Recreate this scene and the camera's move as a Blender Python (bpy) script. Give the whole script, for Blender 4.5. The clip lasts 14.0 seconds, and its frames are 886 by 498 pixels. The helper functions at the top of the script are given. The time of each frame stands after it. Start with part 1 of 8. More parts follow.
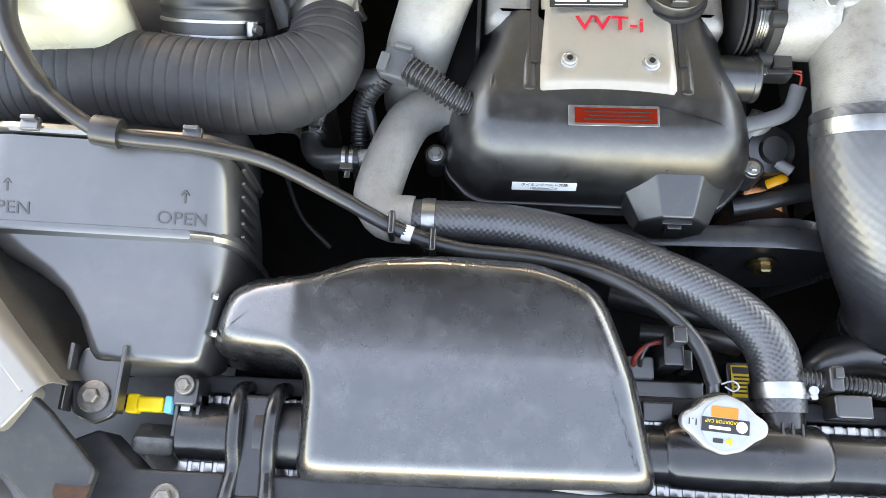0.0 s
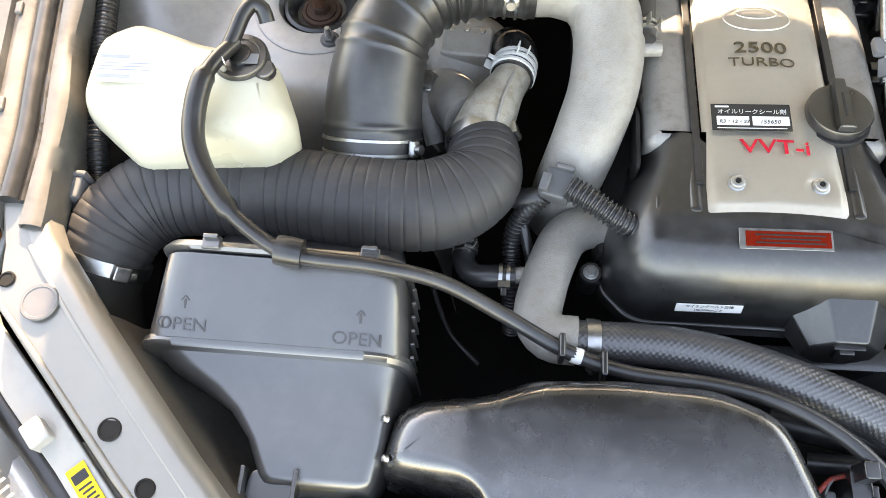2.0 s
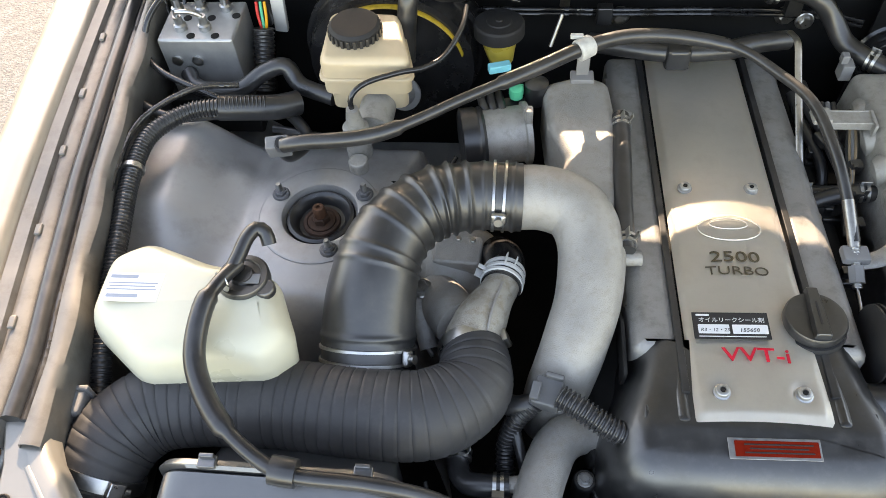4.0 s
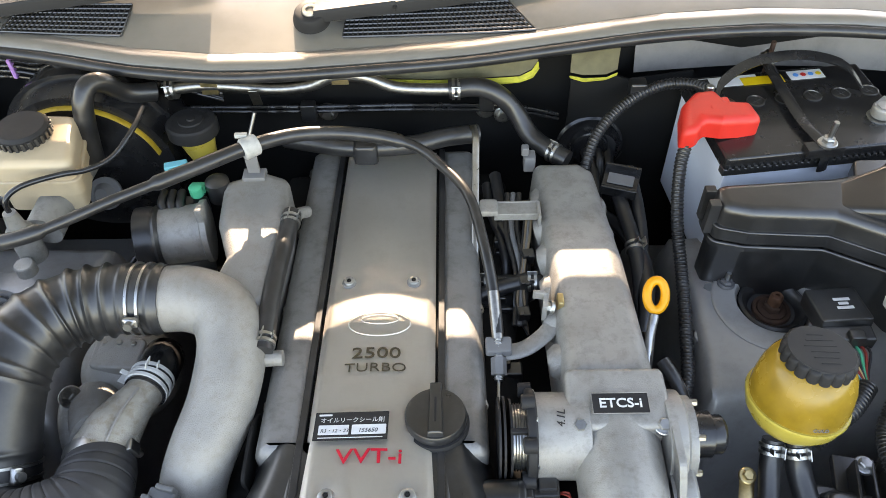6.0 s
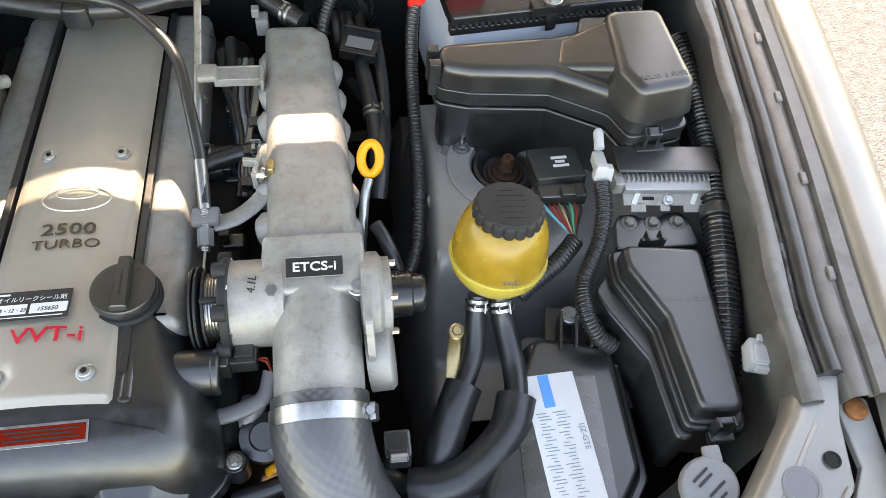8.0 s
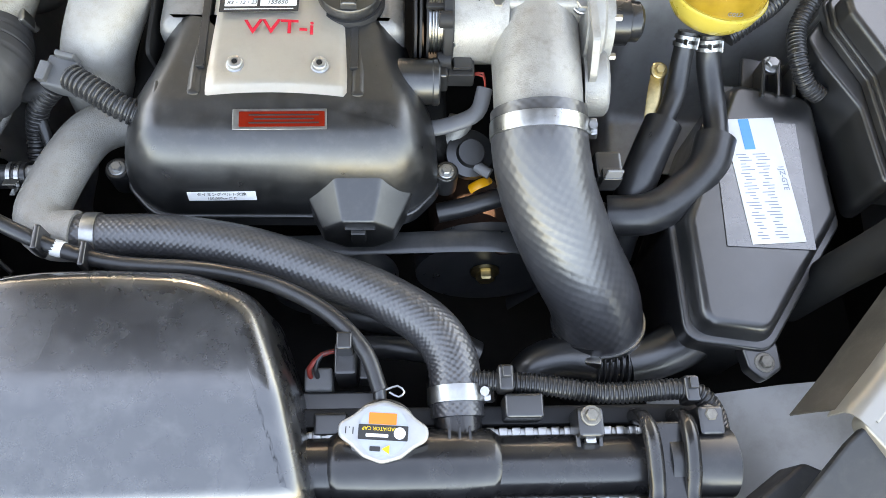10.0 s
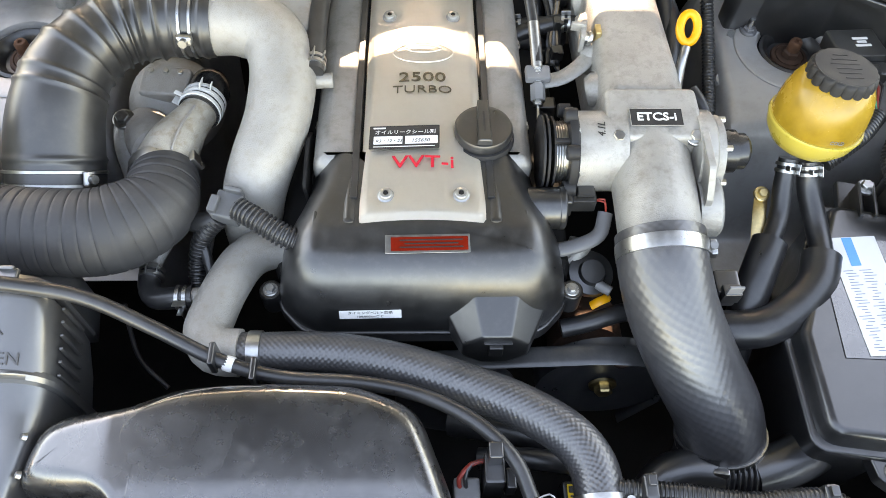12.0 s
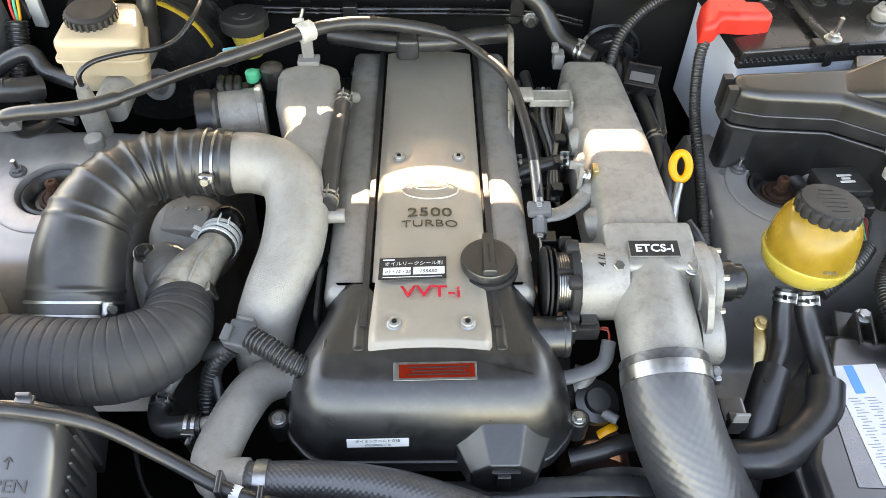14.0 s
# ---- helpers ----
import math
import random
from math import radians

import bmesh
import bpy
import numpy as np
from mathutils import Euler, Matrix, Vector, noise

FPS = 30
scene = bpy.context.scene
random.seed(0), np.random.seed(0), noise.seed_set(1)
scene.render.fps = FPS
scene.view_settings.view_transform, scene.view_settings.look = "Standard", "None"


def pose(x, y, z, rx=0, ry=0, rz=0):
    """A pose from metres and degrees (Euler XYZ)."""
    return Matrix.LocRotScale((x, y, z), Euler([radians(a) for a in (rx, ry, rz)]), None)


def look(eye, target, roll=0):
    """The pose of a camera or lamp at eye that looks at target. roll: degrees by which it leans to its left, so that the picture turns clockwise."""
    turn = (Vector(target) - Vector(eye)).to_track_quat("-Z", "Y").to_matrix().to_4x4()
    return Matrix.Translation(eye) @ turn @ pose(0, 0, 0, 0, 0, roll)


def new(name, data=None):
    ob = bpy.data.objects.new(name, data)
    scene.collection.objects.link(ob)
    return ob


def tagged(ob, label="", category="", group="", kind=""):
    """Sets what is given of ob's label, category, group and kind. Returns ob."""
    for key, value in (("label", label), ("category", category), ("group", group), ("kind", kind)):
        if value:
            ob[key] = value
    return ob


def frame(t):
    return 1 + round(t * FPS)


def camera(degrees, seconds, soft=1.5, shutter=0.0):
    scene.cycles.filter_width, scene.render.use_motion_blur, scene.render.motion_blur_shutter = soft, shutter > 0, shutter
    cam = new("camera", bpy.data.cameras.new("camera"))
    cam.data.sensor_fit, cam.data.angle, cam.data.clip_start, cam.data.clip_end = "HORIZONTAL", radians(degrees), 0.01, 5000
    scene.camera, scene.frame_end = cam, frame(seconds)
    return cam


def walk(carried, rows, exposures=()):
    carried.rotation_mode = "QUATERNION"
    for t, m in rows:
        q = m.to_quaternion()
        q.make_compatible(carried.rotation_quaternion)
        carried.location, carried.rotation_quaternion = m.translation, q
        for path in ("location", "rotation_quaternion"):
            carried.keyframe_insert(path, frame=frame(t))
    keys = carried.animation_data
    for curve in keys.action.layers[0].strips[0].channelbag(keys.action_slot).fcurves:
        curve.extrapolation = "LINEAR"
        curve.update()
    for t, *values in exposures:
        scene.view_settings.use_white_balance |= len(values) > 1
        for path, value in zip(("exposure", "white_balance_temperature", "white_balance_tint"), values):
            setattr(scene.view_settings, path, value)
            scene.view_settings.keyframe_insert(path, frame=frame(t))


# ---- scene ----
cam = camera(59.4, 14.0, soft=0.85)
PATH = [
    (0, (-0.13, -0.428, 1.561), (-0.197, 0.212, -0.333), -3.2),
    (0.5, (-0.164, -0.428, 1.558), (-0.253, 0.229, -0.328), -4.5),
    (1, (-0.211, -0.417, 1.555), (-0.317, 0.27, -0.32), -5.0),
    (1.5, (-0.246, -0.413, 1.558), (-0.369, 0.31, -0.303), -5.7),
    (2, (-0.266, -0.404, 1.569), (-0.417, 0.44, -0.238), -6.2),
    (2.5, (-0.265, -0.391, 1.587), (-0.431, 0.554, -0.168), -6.3),
    (3, (-0.26, -0.381, 1.599), (-0.435, 0.643, -0.11), -6.2),
    (3.2, (-0.261, -0.377, 1.604), (-0.439, 0.679, -0.086), -6.2),
    (5.3, (-0.161, -0.355, 1.632), (-0.275, 0.975, 0.143), -3.4),
    (5.5, (-0.082, -0.345, 1.629), (-0.178, 0.99, 0.143), -3.1),
    (6, (0.091, -0.333, 1.614), (0.059, 1.017, 0.138), -1.8),
    (6.5, (0.195, -0.326, 1.605), (0.282, 1.04, 0.147), 1.1),
    (7, (0.267, -0.315, 1.607), (0.461, 1.051, 0.16), 3.5),
    (7.5, (0.291, -0.318, 1.601), (0.521, 0.986, 0.102), 4.3),
    (8, (0.295, -0.351, 1.58), (0.532, 0.765, -0.063), 6.5),
    (8.5, (0.295, -0.389, 1.54), (0.537, 0.463, -0.254), 11.6),
    (8.7, (0.296, -0.402, 1.517), (0.524, 0.346, -0.324), 13.3),
    (10.8, (0.011, -0.466, 1.539), (0.082, 0.303, -0.306), 5.1),
    (11, (0.009, -0.47, 1.547), (0.072, 0.351, -0.276), 4.0),
    (11.5, (0.006, -0.472, 1.565), (0.06, 0.457, -0.205), 2.9),
    (12, (0.002, -0.474, 1.57), (0.049, 0.556, -0.143), 2.0),
    (12.5, (-0.001, -0.482, 1.576), (0.036, 0.646, -0.075), 1.4),
    (13, (-0.003, -0.485, 1.583), (0.032, 0.719, -0.014), 1.2),
    (13.5, (-0.004, -0.489, 1.583), (0.029, 0.783, 0.039), 1.1),
    (14, (-0.001, -0.498, 1.584), (0.035, 0.82, 0.081), 1.0),
]
EXPOSURES = [(t, e, k, 20) for t, e, k in ((0, 3.68, 9700), (1.5, 3.6, 9850), (3, 3.15, 9600), (5.5, 2.94, 8700), (7.0, 3.04, 9050), (7.5, 3.06, 9300), (8.5, 3.38, 9350), (11, 3.65, 9550), (12.5, 3.5, 9650), (14, 3.4, 9700))]
walk(cam, [(t, look(eye, target, roll)) for t, eye, target, roll in PATH], exposures=EXPOSURES)

import collections

# ---- light ----
world = bpy.data.worlds.new("sky")
scene.world = world
world.use_nodes = True
wn = world.node_tree.nodes
sky = wn.new("ShaderNodeTexSky")
sky.sky_type = "NISHITA"
sky.sun_disc = False
sky.air_density, sky.dust_density, sky.ozone_density = 1.2, 1.3, 1.3
SUN_EL, SUN_AZ = 25.2, -6.0
sky.sun_elevation = radians(SUN_EL)
sky.sun_rotation = radians(SUN_AZ)
wn["Background"].inputs["Strength"].default_value = 0.15
world.node_tree.links.new(sky.outputs[0], wn["Background"].inputs["Color"])
sun = new("sun", bpy.data.lights.new("sun", "SUN"))
sun.data.energy, sun.data.angle, sun.data.color = 2.2, radians(0.6), (1.0, 0.93, 0.82)
_e, _a = radians(SUN_EL), radians(SUN_AZ)
sun_way = Vector((math.sin(_a) * math.cos(_e), math.cos(_a) * math.cos(_e), math.sin(_e)))
sun.matrix_world = look(sun_way * 20, (0, 0, 0))


# ---- materials ----
def mat(name, color, rough=0.5, metal=0.0, vary=0.12, size=0.03, grain=0.0008, bump=0.15, spec=0.5, wear=None, coat=0.0, rvary=0.12):
    """A surface with two scales of variation in colour and gloss and a fine relief. wear: colour and amount of dust or stain."""
    m = bpy.data.materials.new(name)
    m.use_nodes = True
    nt = m.node_tree
    n, l = nt.nodes, nt.links
    b = n["Principled BSDF"]
    b.inputs["Metallic"].default_value = metal
    b.inputs["Specular IOR Level"].default_value = spec
    b.inputs["Coat Weight"].default_value = coat
    b.inputs["Coat Roughness"].default_value = 0.22
    b.inputs["Coat IOR"].default_value = 1.7
    co = n.new("ShaderNodeTexCoord")
    big = n.new("ShaderNodeTexNoise")
    big.inputs["Scale"].default_value = 1.0 / size
    big.inputs["Detail"].default_value = 5.0
    big.inputs["Roughness"].default_value = 0.62
    fine = n.new("ShaderNodeTexNoise")
    fine.inputs["Scale"].default_value = 1.0 / grain
    fine.inputs["Detail"].default_value = 2.0
    for t in (big, fine):
        l.new(co.outputs["Object"], t.inputs["Vector"])
    mr = n.new("ShaderNodeMapRange")
    mr.inputs["From Min"].default_value, mr.inputs["From Max"].default_value = 0.3, 0.7
    mr.inputs["To Min"].default_value, mr.inputs["To Max"].default_value = 1 - vary, 1 + vary
    l.new(big.outputs["Fac"], mr.inputs["Value"])
    mix = n.new("ShaderNodeMix")
    mix.data_type, mix.blend_type = "RGBA", "MULTIPLY"
    mix.inputs["Factor"].default_value = 1.0
    mix.inputs["A"].default_value = (*color, 1)
    l.new(mr.outputs[0], mix.inputs["B"])
    out = mix.outputs["Result"]
    if wear:
        wc, amount, wsize = wear
        wt = n.new("ShaderNodeTexNoise")
        wt.inputs["Scale"].default_value = 1.0 / wsize
        wt.inputs["Detail"].default_value = 7.0
        wt.inputs["Roughness"].default_value = 0.7
        l.new(co.outputs["Object"], wt.inputs["Vector"])
        wr = n.new("ShaderNodeMapRange")
        wr.inputs["From Min"].default_value, wr.inputs["From Max"].default_value = 0.48, 0.72
        wr.inputs["To Max"].default_value = amount
        l.new(wt.outputs["Fac"], wr.inputs["Value"])
        wm = n.new("ShaderNodeMix")
        wm.data_type = "RGBA"
        wm.inputs["B"].default_value = (*wc, 1)
        l.new(wr.outputs[0], wm.inputs["Factor"])
        l.new(out, wm.inputs["A"])
        out = wm.outputs["Result"]
    l.new(out, b.inputs["Base Color"])
    rr = n.new("ShaderNodeMapRange")
    rr.inputs["From Min"].default_value, rr.inputs["From Max"].default_value = 0.3, 0.7
    rr.inputs["To Min"].default_value, rr.inputs["To Max"].default_value = max(0.03, rough - rvary * rough), min(1, rough + rvary * 2 * rough)
    l.new(big.outputs["Fac"], rr.inputs["Value"])
    l.new(rr.outputs[0], b.inputs["Roughness"])
    if bump:
        bp = n.new("ShaderNodeBump")
        bp.inputs["Strength"].default_value = bump
        bp.inputs["Distance"].default_value = grain * 0.6
        l.new(fine.outputs["Fac"], bp.inputs["Height"])
        l.new(bp.outputs["Normal"], b.inputs["Normal"])
    return m


DUST = (0.16, 0.15, 0.14)
PLASTIC = mat("black_plastic", (0.0115, 0.0117, 0.0125), 0.34, vary=0.2, grain=0.0007, bump=0.04, wear=(DUST, 0.07, 0.05), spec=0.8, coat=0.45)
COVER = mat("moulded_black_plastic", (0.009, 0.0092, 0.01), 0.25, vary=0.2, grain=0.0005, bump=0.07, wear=((0.24, 0.24, 0.245), 0.15, 0.035), rvary=0.18, spec=1.0, coat=0.95)
TCOVER = mat("satin_black_plastic", (0.0095, 0.0097, 0.01), 0.34, vary=0.15, grain=0.0006, bump=0.05, wear=(DUST, 0.1, 0.012), rvary=0.2, spec=0.9, coat=0.25)
MATTE = mat("matt_black_plastic", (0.02, 0.02, 0.021), 0.55, vary=0.15, grain=0.0008, bump=0.15, spec=0.3)
FIREW = mat("black_insulation", (0.009, 0.0092, 0.0095), 0.6, vary=0.3, size=0.08, spec=0.2)
BRAKEP = mat("ambered_cream_plastic", (0.5, 0.395, 0.265), 0.32, vary=0.06, size=0.05, bump=0.03)
SLATE = mat("slate_grey_rubber", (0.1, 0.1, 0.105), 0.4, vary=0.1, spec=0.8)
RUBBER = mat("black_rubber", (0.017, 0.017, 0.018), 0.31, vary=0.2, bump=0.03, wear=(DUST, 0.1, 0.03), spec=0.7)
SILICONE = mat("black_silicone_rubber", (0.034, 0.034, 0.037), 0.4, vary=0.15, bump=0.02, wear=(DUST, 0.15, 0.02), spec=1.0, coat=0.4)
SHINY = mat("shiny_black_paint", (0.012, 0.012, 0.013), 0.24, vary=0.2, bump=0.03, wear=(DUST, 0.1, 0.02), spec=0.7)
CONVR = mat("satin_black_rubber", (0.016, 0.016, 0.0165), 0.4, vary=0.2, bump=0.05, wear=(DUST, 0.12, 0.03), spec=0.8, coat=0.15)
DUCT = mat("grey_black_rubber_duct", (0.035, 0.035, 0.037), 0.55, vary=0.15, bump=0.1, wear=(DUST, 0.18, 0.05))
CAST = mat("cast_aluminium", (0.32, 0.31, 0.29), 0.45, metal=0.35, vary=0.16, size=0.05, grain=0.0012, bump=0.6, wear=((0.13, 0.115, 0.095), 0.5, 0.014))
CAMC = mat("dusty_dark_alloy", (0.26, 0.252, 0.24), 0.45, metal=0.35, vary=0.15, size=0.05, grain=0.0012, bump=0.4, wear=((0.09, 0.082, 0.07), 0.5, 0.02))
BLAST = mat("sandblasted_alloy", (0.31, 0.297, 0.275), 0.52, metal=0.32, vary=0.12, size=0.04, grain=0.0011, bump=0.8, wear=((0.2, 0.165, 0.12), 0.4, 0.012))
STAINED = mat("stained_bare_alloy", (0.36, 0.335, 0.29), 0.42, metal=0.35, vary=0.2, size=0.02, grain=0.0014, bump=0.7, wear=((0.2, 0.15, 0.085), 0.75, 0.012))
STEEL = mat("brushed_steel_cover", (0.82, 0.76, 0.67), 0.34, metal=0.55, vary=0.06, size=0.06, grain=0.0006, bump=0.06, wear=((0.55, 0.49, 0.41), 0.3, 0.03))
ZINC = mat("zinc_plated_steel", (0.46, 0.46, 0.45), 0.3, metal=1.0, vary=0.15, size=0.01, bump=0.1)
ALLOYB = mat("machined_alloy", (0.38, 0.38, 0.375), 0.38, metal=0.6, vary=0.1, size=0.02, bump=0.1)
BOLTZ = mat("dark_zinc_bolt", (0.34, 0.33, 0.31), 0.32, metal=1.0, vary=0.2, size=0.006, bump=0.1)
BRASSY = mat("yellow_passivated_steel", (0.62, 0.48, 0.25), 0.35, metal=1.0, vary=0.2, size=0.01)
RUST = mat("rusty_steel", (0.065, 0.034, 0.023), 0.75, metal=0.3, vary=0.4, size=0.01, bump=0.5)
PAINT = mat("beige_silver_paint", (0.245, 0.234, 0.212), 0.32, metal=0.5, vary=0.05, size=0.1, grain=0.0004, bump=0.04, wear=((0.17, 0.15, 0.125), 0.25, 0.06), coat=0.3)
# ledge copy of the inner paint, darkened against the sky light it catches
PAINTD = mat("dusty_shaded_ledge_paint", (0.14, 0.135, 0.127), 0.4, metal=0.4, vary=0.12, size=0.05, grain=0.0006, bump=0.05, wear=((0.07, 0.062, 0.052), 0.6, 0.03))
PAINTIN = mat("dull_silver_inner_paint", (0.35, 0.344, 0.338), 0.36, metal=0.35, vary=0.08, size=0.08, grain=0.0006, bump=0.05, wear=((0.17, 0.155, 0.135), 0.4, 0.05))
# beige paint with the shade behind the battery put into its colour
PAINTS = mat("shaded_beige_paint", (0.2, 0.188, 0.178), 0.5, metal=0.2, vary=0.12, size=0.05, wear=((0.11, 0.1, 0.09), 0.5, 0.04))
# darker, browner copy of the inner paint, for the web below the rail
WEBP = mat("dark_brown_inner_paint", (0.055, 0.05, 0.044), 0.55, metal=0.2, vary=0.25, size=0.03, wear=((0.11, 0.1, 0.085), 0.5, 0.02))
DULLZ = mat("dull_plated_steel", (0.2, 0.19, 0.17), 0.45, metal=0.6, vary=0.25, size=0.006, wear=((0.12, 0.1, 0.075), 0.5, 0.004))
RUSTR = mat("brown_rust_rod", (0.13, 0.06, 0.035), 0.6, metal=0.4, vary=0.3, size=0.006)
# paler than the body paint, to bounce light onto the coil cover
HOODIN = mat("beige_silver_bonnet_underside", (0.44, 0.415, 0.37), 0.5, metal=0.2, vary=0.1, size=0.2)
# near-black, so the deep shade of bay, holes and sockets is in the colour
DARK = mat("deep_shade_dark", (0.016, 0.0155, 0.015), 0.7, vary=0.4, size=0.05, spec=0.15)
GREYP = mat("grey_plastic", (0.17, 0.17, 0.172), 0.5, vary=0.1)
WHITEP = mat("white_plastic", (0.6, 0.6, 0.58), 0.4, vary=0.05)
TANK = mat("milky_yellowed_plastic", (0.5, 0.485, 0.39), 0.3, vary=0.04, size=0.08, bump=0.03, wear=((0.6, 0.52, 0.3), 0.35, 0.15))
FLUID = mat("amber_translucent_plastic", (0.5, 0.385, 0.07), 0.26, vary=0.08, size=0.05, bump=0.03)
FLUIDTOP = mat("brown_amber_fluid_plastic", (0.3, 0.18, 0.02), 0.24, vary=0.2, size=0.03, bump=0.03)
BATT = mat("pale_blue_white_case", (0.62, 0.68, 0.78), 0.35, vary=0.03, bump=0.05)
RED = mat("red_plastic", (0.66, 0.03, 0.02), 0.4, vary=0.06)
REDW = mat("red_wire_jacket", (0.28, 0.03, 0.02), 0.45, vary=0.1)
REDLAB = mat("red_label", (0.15, 0.008, 0.002), 0.5, vary=0.08, bump=0.0, spec=0.08)
REDTXT = mat("red_print", (0.55, 0.012, 0.03), 0.45, vary=0.05, bump=0.0, spec=0.25)
YEL = mat("yellow_label", (0.78, 0.5, 0.012), 0.45, vary=0.05, bump=0.0)
ORANGE = mat("orange_yellow_plastic", (0.8, 0.33, 0.008), 0.35, vary=0.05)
YFOAM = mat("yellow_foam", (0.46, 0.43, 0.05), 0.8, vary=0.3, size=0.01, bump=0.4)
PAPER = mat("white_label", (0.66, 0.66, 0.655), 0.5, vary=0.04, bump=0.0)
BRONZE = mat("dark_bronze_print", (0.075, 0.055, 0.03), 0.4, metal=0.3, vary=0.3, size=0.004, bump=0.0)
INK = mat("black_print", (0.015, 0.015, 0.016), 0.45, vary=0.1, bump=0.0)
GREYINK = mat("grey_blue_print", (0.2, 0.25, 0.32), 0.5, vary=0.1, bump=0.0)
BLUE = mat("blue_print", (0.05, 0.3, 0.7), 0.5, vary=0.1, bump=0.0)
GREEN = mat("green_plastic", (0.02, 0.4, 0.22), 0.4, vary=0.1)
TEAL = mat("teal_plastic", (0.1, 0.45, 0.55), 0.4, vary=0.1)
EMBOSS = mat("raised_black_plastic", (0.05, 0.05, 0.052), 0.3, vary=0.1, bump=0.0)
CONCRETE = mat("sunlit_pale_asphalt", (0.125, 0.127, 0.125), 0.9, vary=0.4, size=0.03, grain=0.008, bump=1.0, wear=((0.055, 0.055, 0.053), 0.9, 0.012))
SLATEP = mat("dark_slate_paint", (0.018, 0.0195, 0.023), 0.45, vary=0.15, size=0.03, bump=0.05, wear=((0.06, 0.058, 0.055), 0.25, 0.012), spec=0.4)
AIRB = mat("faded_black_plastic", (0.04, 0.04, 0.041), 0.34, vary=0.12, size=0.06, grain=0.0007, bump=0.04, wear=((0.1, 0.1, 0.1), 0.25, 0.05), spec=1.0, coat=0.8)
BLACKP = mat("fresh_black_plastic", (0.0135, 0.0135, 0.014), 0.36, vary=0.15, grain=0.0008, bump=0.08, wear=(DUST, 0.07, 0.03), spec=0.8, coat=0.3)
BOLTL = mat("bright_plated_bolt", (0.4, 0.4, 0.39), 0.3, metal=0.75, vary=0.1, size=0.004)
LAMP = mat("clear_headlamp_plastic", (0.6, 0.6, 0.6), 0.12, metal=0.4, vary=0.1, size=0.03)


# ---- shapes ----
def spline(pts, step=0.004):
    """A smooth line through the points, in even steps."""
    p = [Vector(q) for q in pts]
    p = [p[0] * 2 - p[1]] + p + [p[-1] * 2 - p[-2]]
    line = []
    for i in range(1, len(p) - 2):
        a, b, c, d = p[i - 1:i + 3]
        n = max(2, int((c - b).length / step))
        for k in range(n):
            t = k / n
            line.append(0.5 * (2 * b + (c - a) * t + (2 * a - 5 * b + 4 * c - d) * t * t + (3 * b - a - 3 * c + d) * t ** 3))
    line.append(p[-2].copy())
    return line


def ring_mesh(rings, caps=True, closed=True):
    bm = bmesh.new()
    vs = [[bm.verts.new(v) for v in r] for r in rings]
    n = len(vs[0])
    for a, b in zip(vs, vs[1:]):
        for i in range(n if closed else n - 1):
            j = (i + 1) % n
            bm.faces.new((a[i], a[j], b[j], b[i]))
    if caps:
        bm.faces.new(vs[0][::-1])
        bm.faces.new(vs[-1])
    bmesh.ops.recalc_face_normals(bm, faces=bm.faces)
    return bm


def sweep(line, radius, n=18, squash=(1, 1), caps=True):
    """A tube along the line; radius: a number, or a function of the length so far and the whole length."""
    lens = [0.0]
    for a, b in zip(line, line[1:]):
        lens.append(lens[-1] + (b - a).length)
    up = Vector((0, 0, 1))
    rings = []
    side = None
    for i, p in enumerate(line):
        d = (line[min(i + 1, len(line) - 1)] - line[max(i - 1, 0)]).normalized()
        if side is None:
            side = d.cross(up)
            if side.length < 0.1:
                side = d.cross(Vector((0, 1, 0)))
        side = (side - d * side.dot(d)).normalized()
        top = side.cross(d)
        r = radius(lens[i], lens[-1]) if callable(radius) else radius
        rings.append([p + side * (r * squash[0] * math.cos(2 * math.pi * k / n)) + top * (r * squash[1] * math.sin(2 * math.pi * k / n)) for k in range(n)])
    return ring_mesh(rings, caps)


def tube(pts, radius, n=18, step=0.006, squash=(1, 1)):
    return sweep(spline(pts, step), radius, n, squash)


def woven(pts, r0, r1, pitch, depth):
    """A hose with a fine raised diamond weave."""
    line = spline(pts, pitch / 4)
    whole = sum((b - a).length for a, b in zip(line, line[1:]))
    n = 2 * round(math.pi * r0 / pitch) * 4
    side, s, rings = None, 0.0, []
    for i, p in enumerate(line):
        s += (p - line[i - 1]).length if i else 0
        d = (line[min(i + 1, len(line) - 1)] - line[max(i - 1, 0)]).normalized()
        side = side if side is not None else d.cross(Vector((0, 0, 1)))
        side = (side - d * side.dot(d)).normalized()
        top = side.cross(d)
        r = r0 + (r1 - r0) * s / whole
        ring = []
        for k in range(n):
            a = 2 * math.pi * k / n
            u, v = s / pitch, k / 4.0
            h = math.sin(math.pi * u) * math.sin(math.pi * v)
            ring.append(p + (side * math.cos(a) + top * math.sin(a)) * (r + depth * h))
        rings.append(ring)
    return ring_mesh(rings)


def ribbed(pts, r, pitch, depth, n=20, width=0.5):
    """A corrugated tube."""
    def rad(s, whole):
        f = (s / pitch) % 1.0
        return r + depth * max(0.0, math.sin(math.pi * min(1, f / width))) ** 0.6 if f < width else r
    return sweep(spline(pts, pitch / 10), rad, n)


